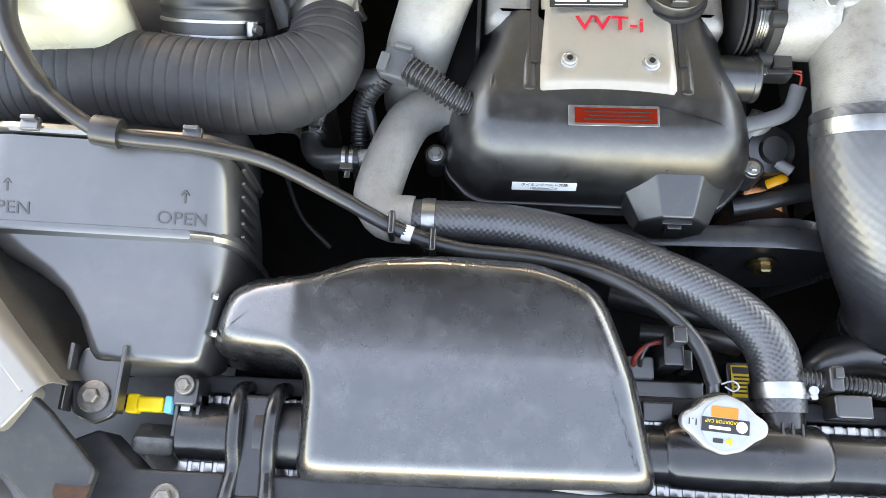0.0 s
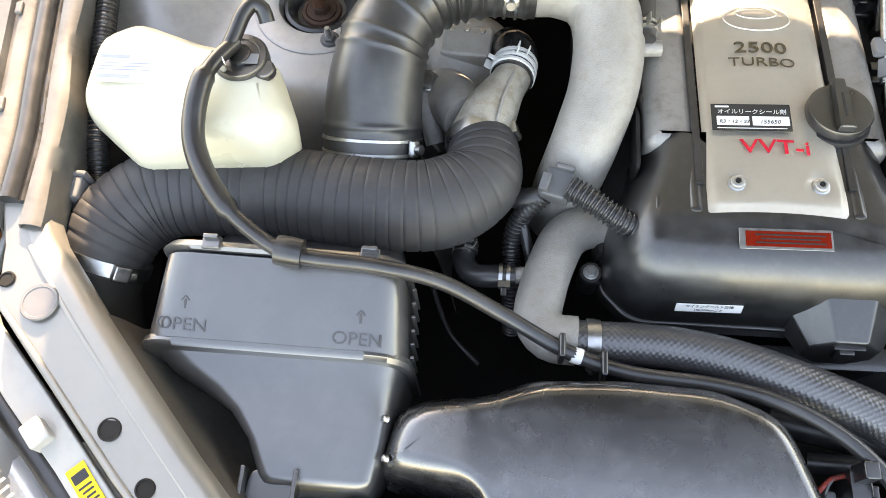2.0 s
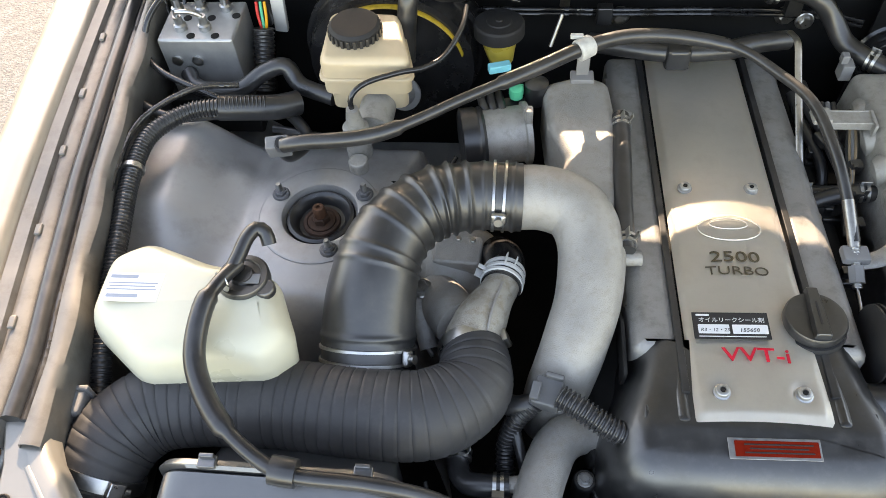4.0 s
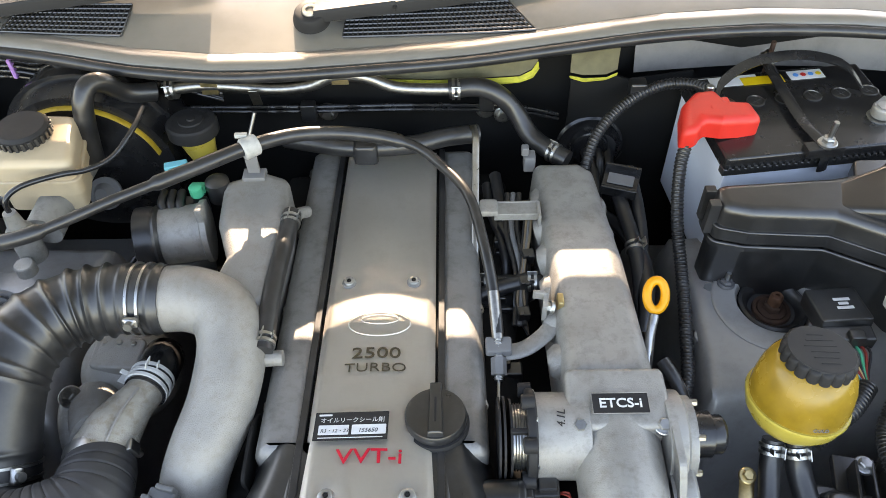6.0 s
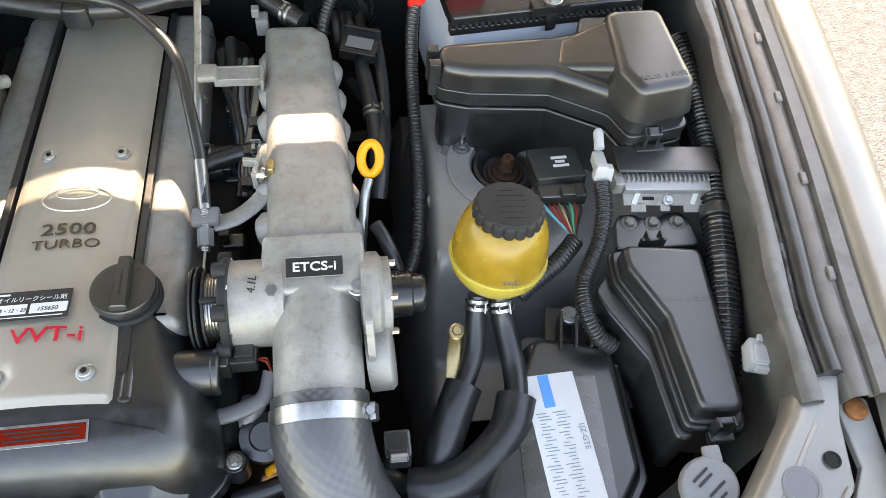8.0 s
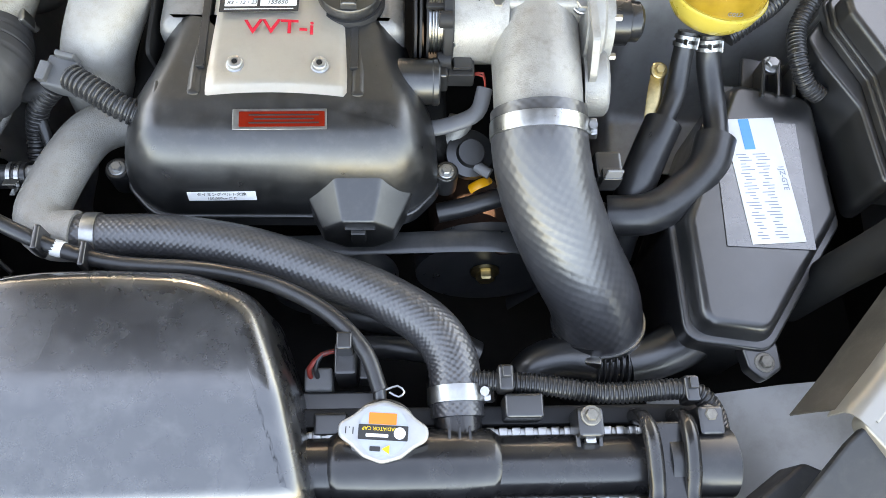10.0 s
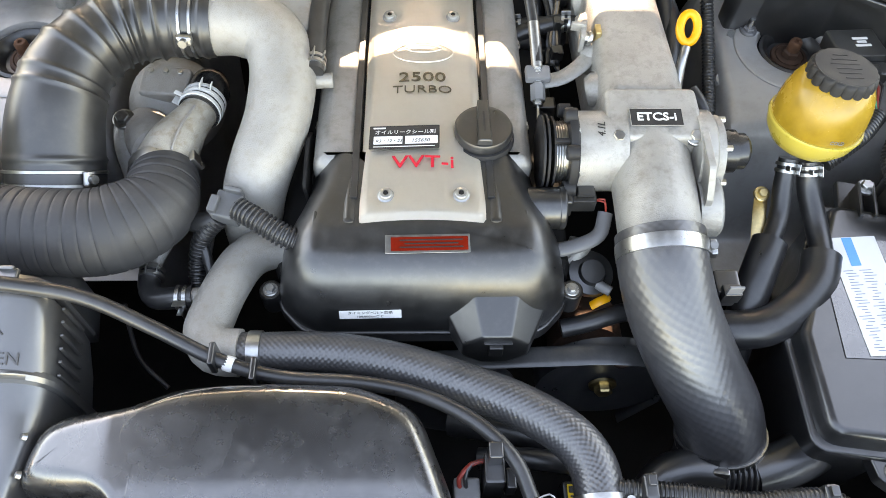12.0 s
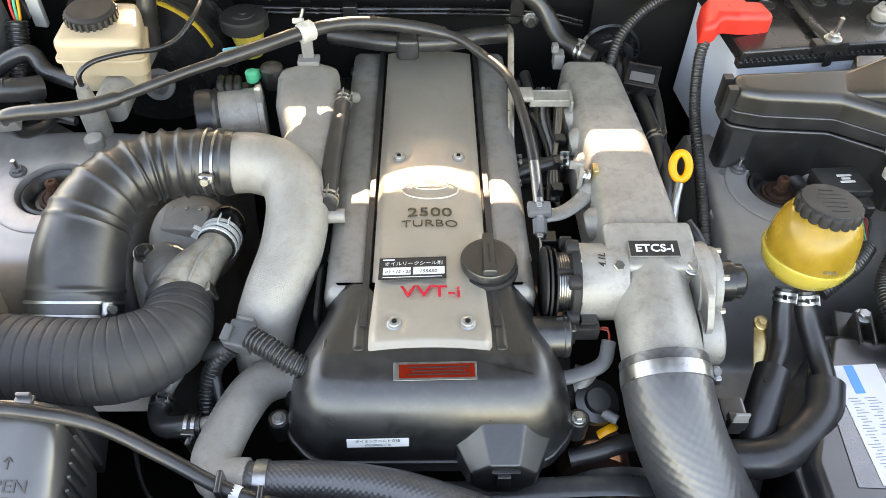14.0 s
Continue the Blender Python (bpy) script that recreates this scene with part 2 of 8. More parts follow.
def rounded(pts, r, n=5):
    out = []
    m = len(pts)
    for i in range(m):
        a, b, c = Vector(pts[i - 1]), Vector(pts[i]), Vector(pts[(i + 1) % m])
        u, v = (a - b), (c - b)
        k = r[i] if isinstance(r, (list, tuple)) else r
        ang = u.angle(v)
        d = min(k / max(0.05, math.tan(ang / 2)), u.length * 0.48, v.length * 0.48)
        p, q = b + u.normalized() * d, b + v.normalized() * d
        for j in range(n + 1):
            t = j / n
            out.append((p * (1 - t) ** 2 + b * 2 * t * (1 - t) + q * t * t))
    return out


def area2(pts):
    return sum(pts[i - 1][0] * pts[i][1] - pts[i][0] * pts[i - 1][1] for i in range(len(pts)))


def inset(pts, d):
    """The outline moved inwards by d."""
    s = 1 if area2(pts) > 0 else -1
    out = []
    m = len(pts)
    for i in range(m):
        a, b, c = Vector(pts[i - 1]), Vector(pts[i]), Vector(pts[(i + 1) % m])
        u, v = (b - a).normalized(), (c - b).normalized()
        nu, nv = Vector((-u.y, u.x)) * s, Vector((-v.y, v.x)) * s
        h = (nu + nv)
        h = h / max(0.35, h.length_squared / 2) if h.length > 1e-6 else nu
        out.append((b + h * d))
    return out


def slab(pts, z0, z1, r=0.01, bevel=0.004, flare=0.0, n=5, bn=3, under=False):
    """A rounded outline raised from z0 to z1, with a rounded upper edge; flare widens its foot."""
    levels = [(flare, z0)] if not under else [(flare - bevel, z0), (flare, z0 + bevel)]
    for k in range(bn + 1):
        a = math.pi / 2 * k / bn
        levels.append((-bevel * (1 - math.cos(a)), z1 - bevel + bevel * math.sin(a)))
    rings = []
    for d, z in levels:
        o = inset(pts, -d)
        rr = [max(0.0008, q + d) for q in (r if isinstance(r, (list, tuple)) else [r] * len(pts))]
        rings.append([Vector((p.x, p.y, z)) for p in rounded(o, rr, n)])
    return ring_mesh(rings)


def even_ring(ring, n):
    """n points at even steps round a closed ring."""
    m = len(ring)
    ends = [0.0]
    for i in range(m):
        ends.append(ends[-1] + (ring[(i + 1) % m] - ring[i]).length)
    out, i = [], 0
    for k in range(n):
        q = ends[-1] * k / n
        while ends[i + 1] < q:
            i += 1
        f = (q - ends[i]) / max(1e-9, ends[i + 1] - ends[i])
        out.append(ring[i].lerp(ring[(i + 1) % m], f))
    return out


def pillow(pts, z0, z1, r, bh, bv, n=6, bn=9, middle=(0, 0), flare=0.0):
    """A rounded outline raised from z0 to z1 with a broad rounded shoulder, bh wide and bv high, and a top of rings that can be bent."""
    ring = even_ring([Vector((p.x, p.y)) for p in rounded(pts, r, n)], 180)
    foot = inset(ring, -flare)
    rings = [[Vector((p.x, p.y, z0)) for p in foot], [Vector((p.x, p.y, (z0 + z1 - bv) / 2)) for p in inset(ring, -flare / 2)]]
    at = 0.0
    for k in range(bn + 1):
        a = math.pi / 2 * k / bn
        goal = bh * (1 - math.cos(a))
        while at < goal - 1e-6:
            step = min(0.0015, goal - at)
            ring = inset(ring, step)
            ring = [(ring[i - 1] + ring[i] * 2 + ring[(i + 1) % 180]) / 4 for i in range(180)]
            at += step
        rings.append([Vector((p.x, p.y, z1 - bv + bv * math.sin(a))) for p in ring])
    def mid(p):
        """What the top's rings shrink to: a point, or a line along x from middle[0] to middle[1] at y = middle[2]."""
        if len(middle) == 3:
            return Vector((max(middle[0], min(middle[1], p.x)), middle[2]))
        return Vector(middle)

    for f in (0.85, 0.7, 0.55, 0.4, 0.25, 0.1, 0.0):
        rings.append([Vector((*mid(p).lerp(p, f), z1)) for p in ring])
    bm = ring_mesh(rings)
    bmesh.ops.delete(bm, geom=[f for f in bm.faces if f.calc_area() < 1e-10], context="FACES_ONLY")
    return bm


def moved(bm, m):
    bmesh.ops.transform(bm, matrix=m, verts=bm.verts)
    return bm


def bent(bm, f):
    for v in bm.verts:
        v.co = Vector(f(*v.co))
    return bm


def box(cx, cy, cz, sx, sy, sz, bevel=0.002, turn=(0, 0, 0)):
    h = [(-sx / 2, -sy / 2), (sx / 2, -sy / 2), (sx / 2, sy / 2), (-sx / 2, sy / 2)]
    b = min(bevel, sx / 2.2, sy / 2.2, sz / 2.2)
    return moved(slab(h, -sz / 2, sz / 2, b, b, n=2, bn=2, under=True), pose(cx, cy, cz, *turn))


def lathe(profile, m=None, n=28):
    rings = [[Vector((max(r, 0.0002) * math.cos(2 * math.pi * k / n), max(r, 0.0002) * math.sin(2 * math.pi * k / n), z)) for k in range(n)] for r, z in profile]
    bm = ring_mesh(rings)
    return moved(bm, m) if m else bm


def rod(a, b, r, n=14):
    return sweep([Vector(a), (Vector(a) + Vector(b)) / 2, Vector(b)], r, n)


def along(p, d):
    """The pose at p whose z axis points along d."""
    return Matrix.Translation(p) @ Vector(d).to_track_quat("Z", "Y").to_matrix().to_4x4()


def joined(*bms):
    out = bmesh.new()
    for b in bms:
        me = bpy.data.meshes.new("tmp")
        b.to_mesh(me)
        out.from_mesh(me)
        bpy.data.meshes.remove(me)
        b.free()
    return out


def sheet(rows, thick=0.0015):
    """A thin panel through rows of points, with a real thickness."""
    bm = bmesh.new()
    vs = [[bm.verts.new(p) for p in r] for r in rows]
    for a, b in zip(vs, vs[1:]):
        for i in range(len(a) - 1):
            bm.faces.new((a[i], a[i + 1], b[i + 1], b[i]))
    bmesh.ops.recalc_face_normals(bm, faces=bm.faces)
    g = bmesh.ops.solidify(bm, geom=bm.faces[:], thickness=thick)
    bmesh.ops.recalc_face_normals(bm, faces=bm.faces)
    return bm


# ---- things and parts ----
def thing(name, at, label, category, group="", kind=""):
    ob = new(name)
    ob.empty_display_size = 0.02
    ob.location = at
    return tagged(ob, label, category, group, kind)


def even_normals(me, limit):
    """Normals weighed by area, so that broad flat faces stay flat beside their rounded edges."""
    at = collections.defaultdict(list)
    for p in me.polygons:
        w = (p.normal.copy(), p.normal * p.area)
        for v in p.vertices:
            at[v].append(w)
    out = []
    for p in me.polygons:
        n = p.normal
        for v in p.vertices:
            s = Vector()
            for m, w in at[v]:
                if m.dot(n) > limit:
                    s += w
            out.append(s.normalized() if s.length > 1e-14 else n)
    me.normals_split_custom_set(out)


def part(name, bm, material, parent, label="", smooth=45, even=False):
    me = bpy.data.meshes.new(name)
    bm.to_mesh(me)
    bm.free()
    me.materials.append(material)
    if smooth:
        me.shade_smooth()
        me.set_sharp_from_angle(angle=radians(smooth))
        if even or (len(me.polygons) < 3000 and any(p.loop_total > 5 for p in me.polygons)):
            even_normals(me, math.cos(radians(smooth)))
    ob = new(name, me)
    if parent is not None:
        ob.parent = parent
        up = Matrix.Identity(4)
        q = parent
        while q is not None:
            up = Matrix.Translation(q.location) @ up if q.type == "EMPTY" else up
            q = q.parent
        ob.matrix_parent_inverse = up.inverted() if parent.type == "EMPTY" else Matrix.Identity(4)
    if label:
        ob["label"] = label
    return ob


def solo(name, bm, material, label, category, group="", kind="", smooth=45):
    return tagged(part(name, bm, material, None, "", smooth), label, category, group, kind)


def letters(name, text, size, m, material, parent, label="", depth=0.0006, align="CENTER", shear=0.0, stretch=1.0, bold=0.0, crown=0.0):
    cu = bpy.data.curves.new(name, "FONT")
    cu.body, cu.size, cu.extrude, cu.align_x, cu.align_y = text, size, depth, align, "CENTER"
    cu.shear, cu.offset = shear, bold
    cu.resolution_u = 3
    tmp = new("tmp_text", cu)
    bpy.context.view_layer.update()
    me = bpy.data.meshes.new_from_object(tmp.evaluated_get(bpy.context.evaluated_depsgraph_get()))
    bpy.data.objects.remove(tmp)
    bpy.data.curves.remove(cu)
    bm = bmesh.new()
    bm.from_mesh(me)
    bpy.data.meshes.remove(me)
    moved(bm, m @ Matrix.Diagonal((stretch, 1, 1, 1)))
    if crown:
        bent(bm, lambda x, y, z: (x, y, z - crown * x * x))
    return part(name, bm, material, parent, label, smooth=0)


def hexbolt(name, p, d, size, material, parent, washer=True, label=""):
    prof = [(size * 0.62, -0.004), (size * 0.62, size * 0.5), (size * 0.52, size * 0.62), (0.0, size * 0.62)]
    head = lathe(prof, along(p, d), 6)
    if washer:
        head = joined(lathe([(size * 0.95, -0.003), (size * 0.95, 0.0008), (size * 0.85, 0.0016), (0, 0.0016)], along(p, d), 20), head)
    return part(name, head, material, parent, label, smooth=25)


def hose_clamp(p, d, r, parent, width=0.012, screw=(0, 0, 1), material=None, name="hose_clamp"):
    """A worm-drive clamp: band and screw housing."""
    material = material or ZINC
    m = along(p, d)
    band = part(name, lathe([(r, -width / 2), (r + 0.0012, -width / 2), (r + 0.0016, 0), (r + 0.0012, width / 2), (r, width / 2)], m, 36), material, parent, "steel worm-drive hose clamp band")
    w, dd = Vector(screw).normalized(), Vector(d).normalized()
    w = (w - dd * w.dot(dd)).normalized()
    q = Vector(p) + w * (r + 0.004)
    t = dd.cross(w)
    h = joined(box(0, 0, 0, width * 1.1, 0.017, 0.008, 0.002), lathe([(0.0045, 0), (0.0045, 0.006), (0.0, 0.006)], along((0, 0.0085, 0.0), (0, 1, 0)), 8))
    mm = Matrix((dd, t, w)).transposed().to_4x4()
    part("screw", moved(h, Matrix.Translation(q) @ mm), material, band)
    return band


def wire_clamp(p, d, r, parent, screw=(0, 0, 1), material=None, name="hose_clamp"):
    """A spring clamp with two ears."""
    material = material or ZINC
    m = along(p, d)
    w, dd = Vector(screw).normalized(), Vector(d).normalized()
    w = (w - dd * w.dot(dd)).normalized()
    t = dd.cross(w)
    mm = Matrix((dd, t, w)).transposed().to_4x4()
    q = Vector(p) + w * (r + 0.004)
    bm = joined(lathe([(r, -0.006), (r + 0.001, -0.006), (r + 0.001, -0.002), (r, -0.002)], m, 30),
                lathe([(r, 0.002), (r + 0.001, 0.002), (r + 0.001, 0.006), (r, 0.006)], m, 30),
                moved(box(0, -0.006, 0, 0.013, 0.0015, 0.009, 0.0005), Matrix.Translation(q) @ mm),
                moved(box(0, 0.006, 0, 0.006, 0.0015, 0.011, 0.0005), Matrix.Translation(q) @ mm))
    return part(name, bm, material, parent, "spring steel hose clamp")


# ---- ground and car body ----
ground = solo("ground", box(0, 0, -0.02, 400, 400, 0.04, 0.001), CONCRETE, "pale sunlit asphalt of the yard beside the car", "ground", kind="structure")

car = thing("car_body", (0, 0, 0), "beige-silver car front with its bonnet raised, engine bay open", "car")


def side(sx, k):
    """Fender, gutter and inner panel of one side; sx is -1 or 1."""
    def P(x, y, z):
        return (sx * x, y, z)
    ys = [-0.42, -0.3, -0.2, -0.1, 0.0, 0.12, 0.25, 0.4, 0.55, 0.72, 0.95]
    edge = [0.70, 0.742, 0.768, 0.788, 0.804, 0.82, 0.834, 0.847, 0.858, 0.87, 0.885]
    rows = []
    for dx, dz in ((-0.012, -0.03), (-0.003, -0.006), (0.002, 0.0), (0.012, 0.003), (0.035, 0.001), (0.055, -0.01), (0.07, -0.032), (0.08, -0.07), (0.09, -0.16), (0.095, -0.4), (0.09, -0.74)):
        rows.append([P(e + dx * (1 + 0.25 * max(0, y)), y, 0.96 + 0.03 * (y if y > 0 else 0.4 * y) + dz) for y, e in zip(ys, edge)])
    part("fender", sheet(rows), PAINT, car, "beige-silver painted front fender")
    # inner panel with stamped steps, its ridge, the seal and the stepped ledge up to the fender

    def line(pts, y):
        for (ya, xa), (yb, xb) in zip(pts, pts[1:]):
            if y <= yb or yb == pts[-1][0]:
                return xa + (xb - xa) * (y - ya) / (yb - ya)

    ridge = [(-0.12, 0.706), (-0.02, 0.713), (0.06, 0.726), (0.226, 0.749), (0.40, 0.767), (0.549, 0.779), (0.70, 0.79)]
    lip = [(-0.12, 0.782), (-0.068, 0.79), (0.014, 0.80), (0.158, 0.82), (0.3, 0.836), (0.446, 0.848), (0.70, 0.866)]
    ys2 = [-0.11 + 0.78 * k / 120 for k in range(121)]

    def top(y):
        return 0.947 + 0.03 * max(0, y)

    def step(y):
        return 0.002 * (1 + math.sin(2 * math.pi * y / 0.135)) * 0.9

    prof = [(0.022, -0.016, 0), (0.012, -0.012, 0), (0.008, -0.002, 0), (0.003, 0.0, 0.3), (-0.004, -0.001, 0.7), (-0.009, -0.005, 1), (-0.0105, -0.018, 1), (-0.009, -0.04, 1.0), (-0.005, -0.07, 0.3), (0.0, -0.11, 0), (0.0, -0.3, 0)]
    rows = [[P(line(ridge, y) + dx - k * step(y), y, top(y) + dz) for y in ys2] for dx, dz, k in prof]
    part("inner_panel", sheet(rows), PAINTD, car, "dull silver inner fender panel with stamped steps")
    shelf = [(0.0, -0.018), (0.25, -0.016), (0.3, -0.004), (0.36, 0.0), (0.56, 0.001), (0.6, -0.004), (0.66, -0.004), (0.7, 0.004), (0.92, 0.005), (1.0, -0.008)]
    rows = [[P((line(ridge, y) + 0.014) * (1 - u) + (line(lip, y) + 0.002) * u, y, top(y) + dz) for y in ys2] for u, dz in shelf]
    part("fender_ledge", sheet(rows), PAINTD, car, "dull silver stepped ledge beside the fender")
    for y in (0.02, 0.14, 0.26, 0.36, 0.47):
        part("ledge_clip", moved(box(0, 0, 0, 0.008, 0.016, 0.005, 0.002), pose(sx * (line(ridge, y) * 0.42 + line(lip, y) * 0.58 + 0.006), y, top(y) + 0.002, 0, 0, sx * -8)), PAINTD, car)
    part("gutter_seal", tube([P(line(ridge, y) + 0.026, y, top(y) - 0.006) for y in ys2[4::6]], 0.0105, 12, 0.006), RUBBER, car, "black rubber seal along the fender")
    part("seal_lip", tube([P(line(ridge, y) + 0.0125, y, top(y) - 0.008) for y in ys2[4::6]], 0.005, 8, 0.008), RUBBER, car)


side(-1, 0)
side(1, 1)


def support_rail(sx):
    """The diagonal upper rail beside the headlamp."""
    off = -0.009 if sx > 0 else 0.0

    def P(x, y):
        return (sx * x + off, y)
    out = [(sx * x, y) for x, y in ((0.74, -0.045), (0.712, -0.09), (0.692, -0.124), (0.634, -0.19), (0.585, -0.244), (0.524, -0.31), (0.484, -0.35), (0.515, -0.388), (0.58, -0.327), (0.664, -0.241), (0.716, -0.187), (0.727, -0.128), (0.748, -0.075))]
    bm = slab(out, -0.02, 0.0, 0.012, 0.003)
    rail = part("support_rail", bent(bm, lambda x, y, z: (x, y, z + 0.937 + 0.12 * min(0, y + 0.18))), PAINT, car, "beige-silver pressed steel rail with punched holes")
    for x, y, r in ((0.676, -0.182, 0.0), (0.588, -0.287, 0.0085), (0.548, -0.332, 0.007), (0.713, -0.162, 0.006)):
        z = 0.9375 + 0.12 * min(0, y + 0.18)
        if r:
            part("punched_hole", lathe([(r + 0.002, 0), (r + 0.001, 0.0012), (r, 0.0012), (r, 0.0004), (0, 0.0004)], pose(sx * x + off, y, z), 24), DARK, rail, "dark punched hole")
        else:
            part("rubber_plug", lathe([(0.018, 0), (0.017, 0.0015), (0.0145, 0.0015), (0.014, 0.0008), (0, 0.0008)], pose(sx * x + off, y, z), 30), SLATE, rail, "grey round plug")
    inner = [(0.712, -0.09), (0.692, -0.124), (0.634, -0.19), (0.585, -0.244), (0.524, -0.31), (0.484, -0.35)]

    def fold(dx, dy, dz):
        return [(sx * (x + dx), y + dy, 0.937 + 0.12 * min(0, y + 0.18) + dz) for x, y in inner]
    part("rail_fold", sheet([fold(0.006, -0.006, 0.0012), fold(-0.001, 0.001, 0.0022), fold(-0.006, 0.006, 0.0), fold(-0.009, 0.009, -0.006), fold(-0.01, 0.01, -0.03)]), PAINT, rail, "rounded inner fold of the rail")
    part("rail_bead", tube([(sx * x, y, 0.9375 + 0.12 * min(0, y + 0.18)) for x, y in ((0.71, -0.188), (0.658, -0.24), (0.575, -0.325), (0.512, -0.385))], 0.003, 10, 0.01, (1, 0.5)), PAINT, rail, "pressed bead along the rail")
    crease = [(0.702, -0.128), (0.681, -0.152), (0.629, -0.211), (0.526, -0.319), (0.496, -0.35)]
    part("rail_crease", tube([(sx * x, y, 0.9372 + 0.12 * min(0, y + 0.18)) for x, y in crease], 0.0028, 10, 0.01, (1, 0.5)), PAINT, rail, "pressed crease of the rail")
    web = [(0.634, -0.19), (0.585, -0.244), (0.524, -0.31), (0.488, -0.346)]
    part("rail_web", sheet([[(sx * (x - q), y + q, 0.93 + 0.12 * min(0, y + 0.18) - h) for x, y in web] for q, h in ((0.008, 0.012), (0.012, 0.04), (0.016, 0.08)) + (((0.03, 0.12), (0.06, 0.14), (0.075, 0.2)) if sx < 0 else ())]), WEBP, rail, "dark brown inner web below the rail")
    return rail


support_rail(-1)
support_rail(1)

for sx in (-1, 1):
    part("front_apron", sheet([[(sx * x, y, z0 + 0.02 * math.sin(25 * x)) for x, z0 in ((0.40, 0.66), (0.46, 0.70), (0.52, 0.72), (0.60, 0.75), (0.68, 0.83), (0.71, 0.90))] for y in (-0.46, -0.40, -0.34, -0.28)]), PAINTIN, car, "dull silver front apron panel")

# firewall, cowl and windscreen foot
part("firewall", sheet([[(x, 0.64 + 0.03 * (x > 0.3) + 0.02 * (x < -0.4), z) for x in (-0.82, -0.55, -0.5, -0.2, 0.1, 0.4, 0.45, 0.82)] for z in (0.985, 0.9, 0.7, 0.5)]), FIREW, car, "black insulated firewall")
FOAMP = mat("tan_stamped_plate", (0.12, 0.108, 0.06), 0.55, vary=0.2, size=0.02)
STRIP = [(-0.835, 0.625), (-0.82, 0.63), (-0.70, 0.642), (-0.586, 0.65), (-0.469, 0.626), (-0.346, 0.59), (-0.232, 0.572), (-0.14, 0.573), (-0.003, 0.585), (0.116, 0.599), (0.25, 0.626), (0.375, 0.65), (0.51, 0.66), (0.635, 0.653), (0.77, 0.63), (0.82, 0.615), (0.835, 0.605)]
STRIP = [(x, y - 1.47 * ((1.453 + 0.47 * y) / 1.691 - 1.0), (1.453 + 0.47 * y) / 1.691 - 0.006) for x, y in STRIP]
cowl_rows = [[(x, y + dy, z + dz) for x, y, z in STRIP] for dy, dz in ((0.03, -0.03), (0.006, -0.012), (0.003, 0.0), (0.008, 0.005), (0.016, 0.0068), (0.028, 0.0062), (0.035, 0.0045))]
cowl_rows += [[(x, (y + 0.035) * (1 - f) + 0.82 * f, z + 0.005 + (1.095 - z) * f ** 1.2) for x, y, z in STRIP] for f in (0.0, 0.15, 0.3, 0.5, 0.75, 1.0)]
part("cowl", sheet(cowl_rows), PAINT, car, "beige-silver cowl lip under the windscreen")
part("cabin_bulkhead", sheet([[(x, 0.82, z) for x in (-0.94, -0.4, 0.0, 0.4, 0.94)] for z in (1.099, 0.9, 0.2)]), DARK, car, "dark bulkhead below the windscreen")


def cowl_z(x, y):
    """Height of the cowl above a place of the plan."""
    k = max(i for i in range(len(STRIP) - 1) if STRIP[i][0] <= x or i == 0)
    (xa, ya, za), (xb, yb, zb) = STRIP[k], STRIP[k + 1]
    u = (x - xa) / (xb - xa)
    ys, zs = ya + (yb - ya) * u + 0.035, za + (zb - za) * u
    f = max(0.0, min(1.0, (y - ys) / (0.82 - ys)))
    return zs + 0.005 + (1.095 - zs) * f ** 1.2


part("weather_strip", tube([(x, y - 0.002, z - 0.008) for x, y, z in STRIP[1:-1]], 0.008, 12), RUBBER, car, "black rubber weather strip along the cowl")
# raised bonnet, out of view, that shades the bay; right edge widened for more shade
hood = sheet([[(x * (1 - 0.06 * k / 6), 0.70 - 0.78 * k / 6, 1.114 + 0.834 * k / 6 + 0.03 * math.sin(math.pi * k / 6)) for x in (-0.75, -0.4, 0.0, 0.4, 0.8)] for k in range(7)], 0.02)
# two unseen slabs, added behind the car to block low sun from its sides
BLOCKP = mat("grey_sun_block", (0.3, 0.29, 0.27), 0.85, vary=0.2, size=0.3, grain=0.01, bump=0.4)
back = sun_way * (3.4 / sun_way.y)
for name, x0, x1, top in (("sun_block_east", 0.2, 0.9, 1.75), ("sun_block_west", -0.97, -0.54, 1.58)):
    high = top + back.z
    solo(name, box((x0 + x1) / 2 + back.x, 1.5 + back.y, high / 2, x1 - x0, 0.12, high, 0.02), BLOCKP, "unseen grey slab added behind the car to block low sun", "wall", kind="structure")
part("bonnet", hood, HOODIN, car, "raised bonnet, silver underneath")
# unseen black pad, added so the snorkel reflects a dark zone
pad = sheet([[(x * (1 - 0.06 * k / 6), 0.70 - 0.78 * k / 6 - 0.02, 1.114 + 0.834 * k / 6 + 0.03 * math.sin(math.pi * k / 6) - 0.022) for x in (-0.68, -0.4, 0.0, 0.4, 0.68)] for k in (3.15, 3.7, 4.3, 4.9, 5.4, 5.9)], 0.012)
part("bonnet_pad", pad, MATTE, car, "unseen black pad added under the bonnet to darken reflections")
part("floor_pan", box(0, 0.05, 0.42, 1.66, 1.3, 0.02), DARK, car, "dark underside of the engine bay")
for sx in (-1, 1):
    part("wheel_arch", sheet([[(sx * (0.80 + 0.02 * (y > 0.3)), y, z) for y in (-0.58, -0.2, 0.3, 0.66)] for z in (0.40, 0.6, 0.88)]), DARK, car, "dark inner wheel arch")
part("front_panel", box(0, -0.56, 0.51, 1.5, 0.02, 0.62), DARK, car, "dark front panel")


def smooth01(a, b, v):
    t = max(0.0, min(1.0, (v - a) / (b - a)))
    return t * t * (3 - 2 * t)


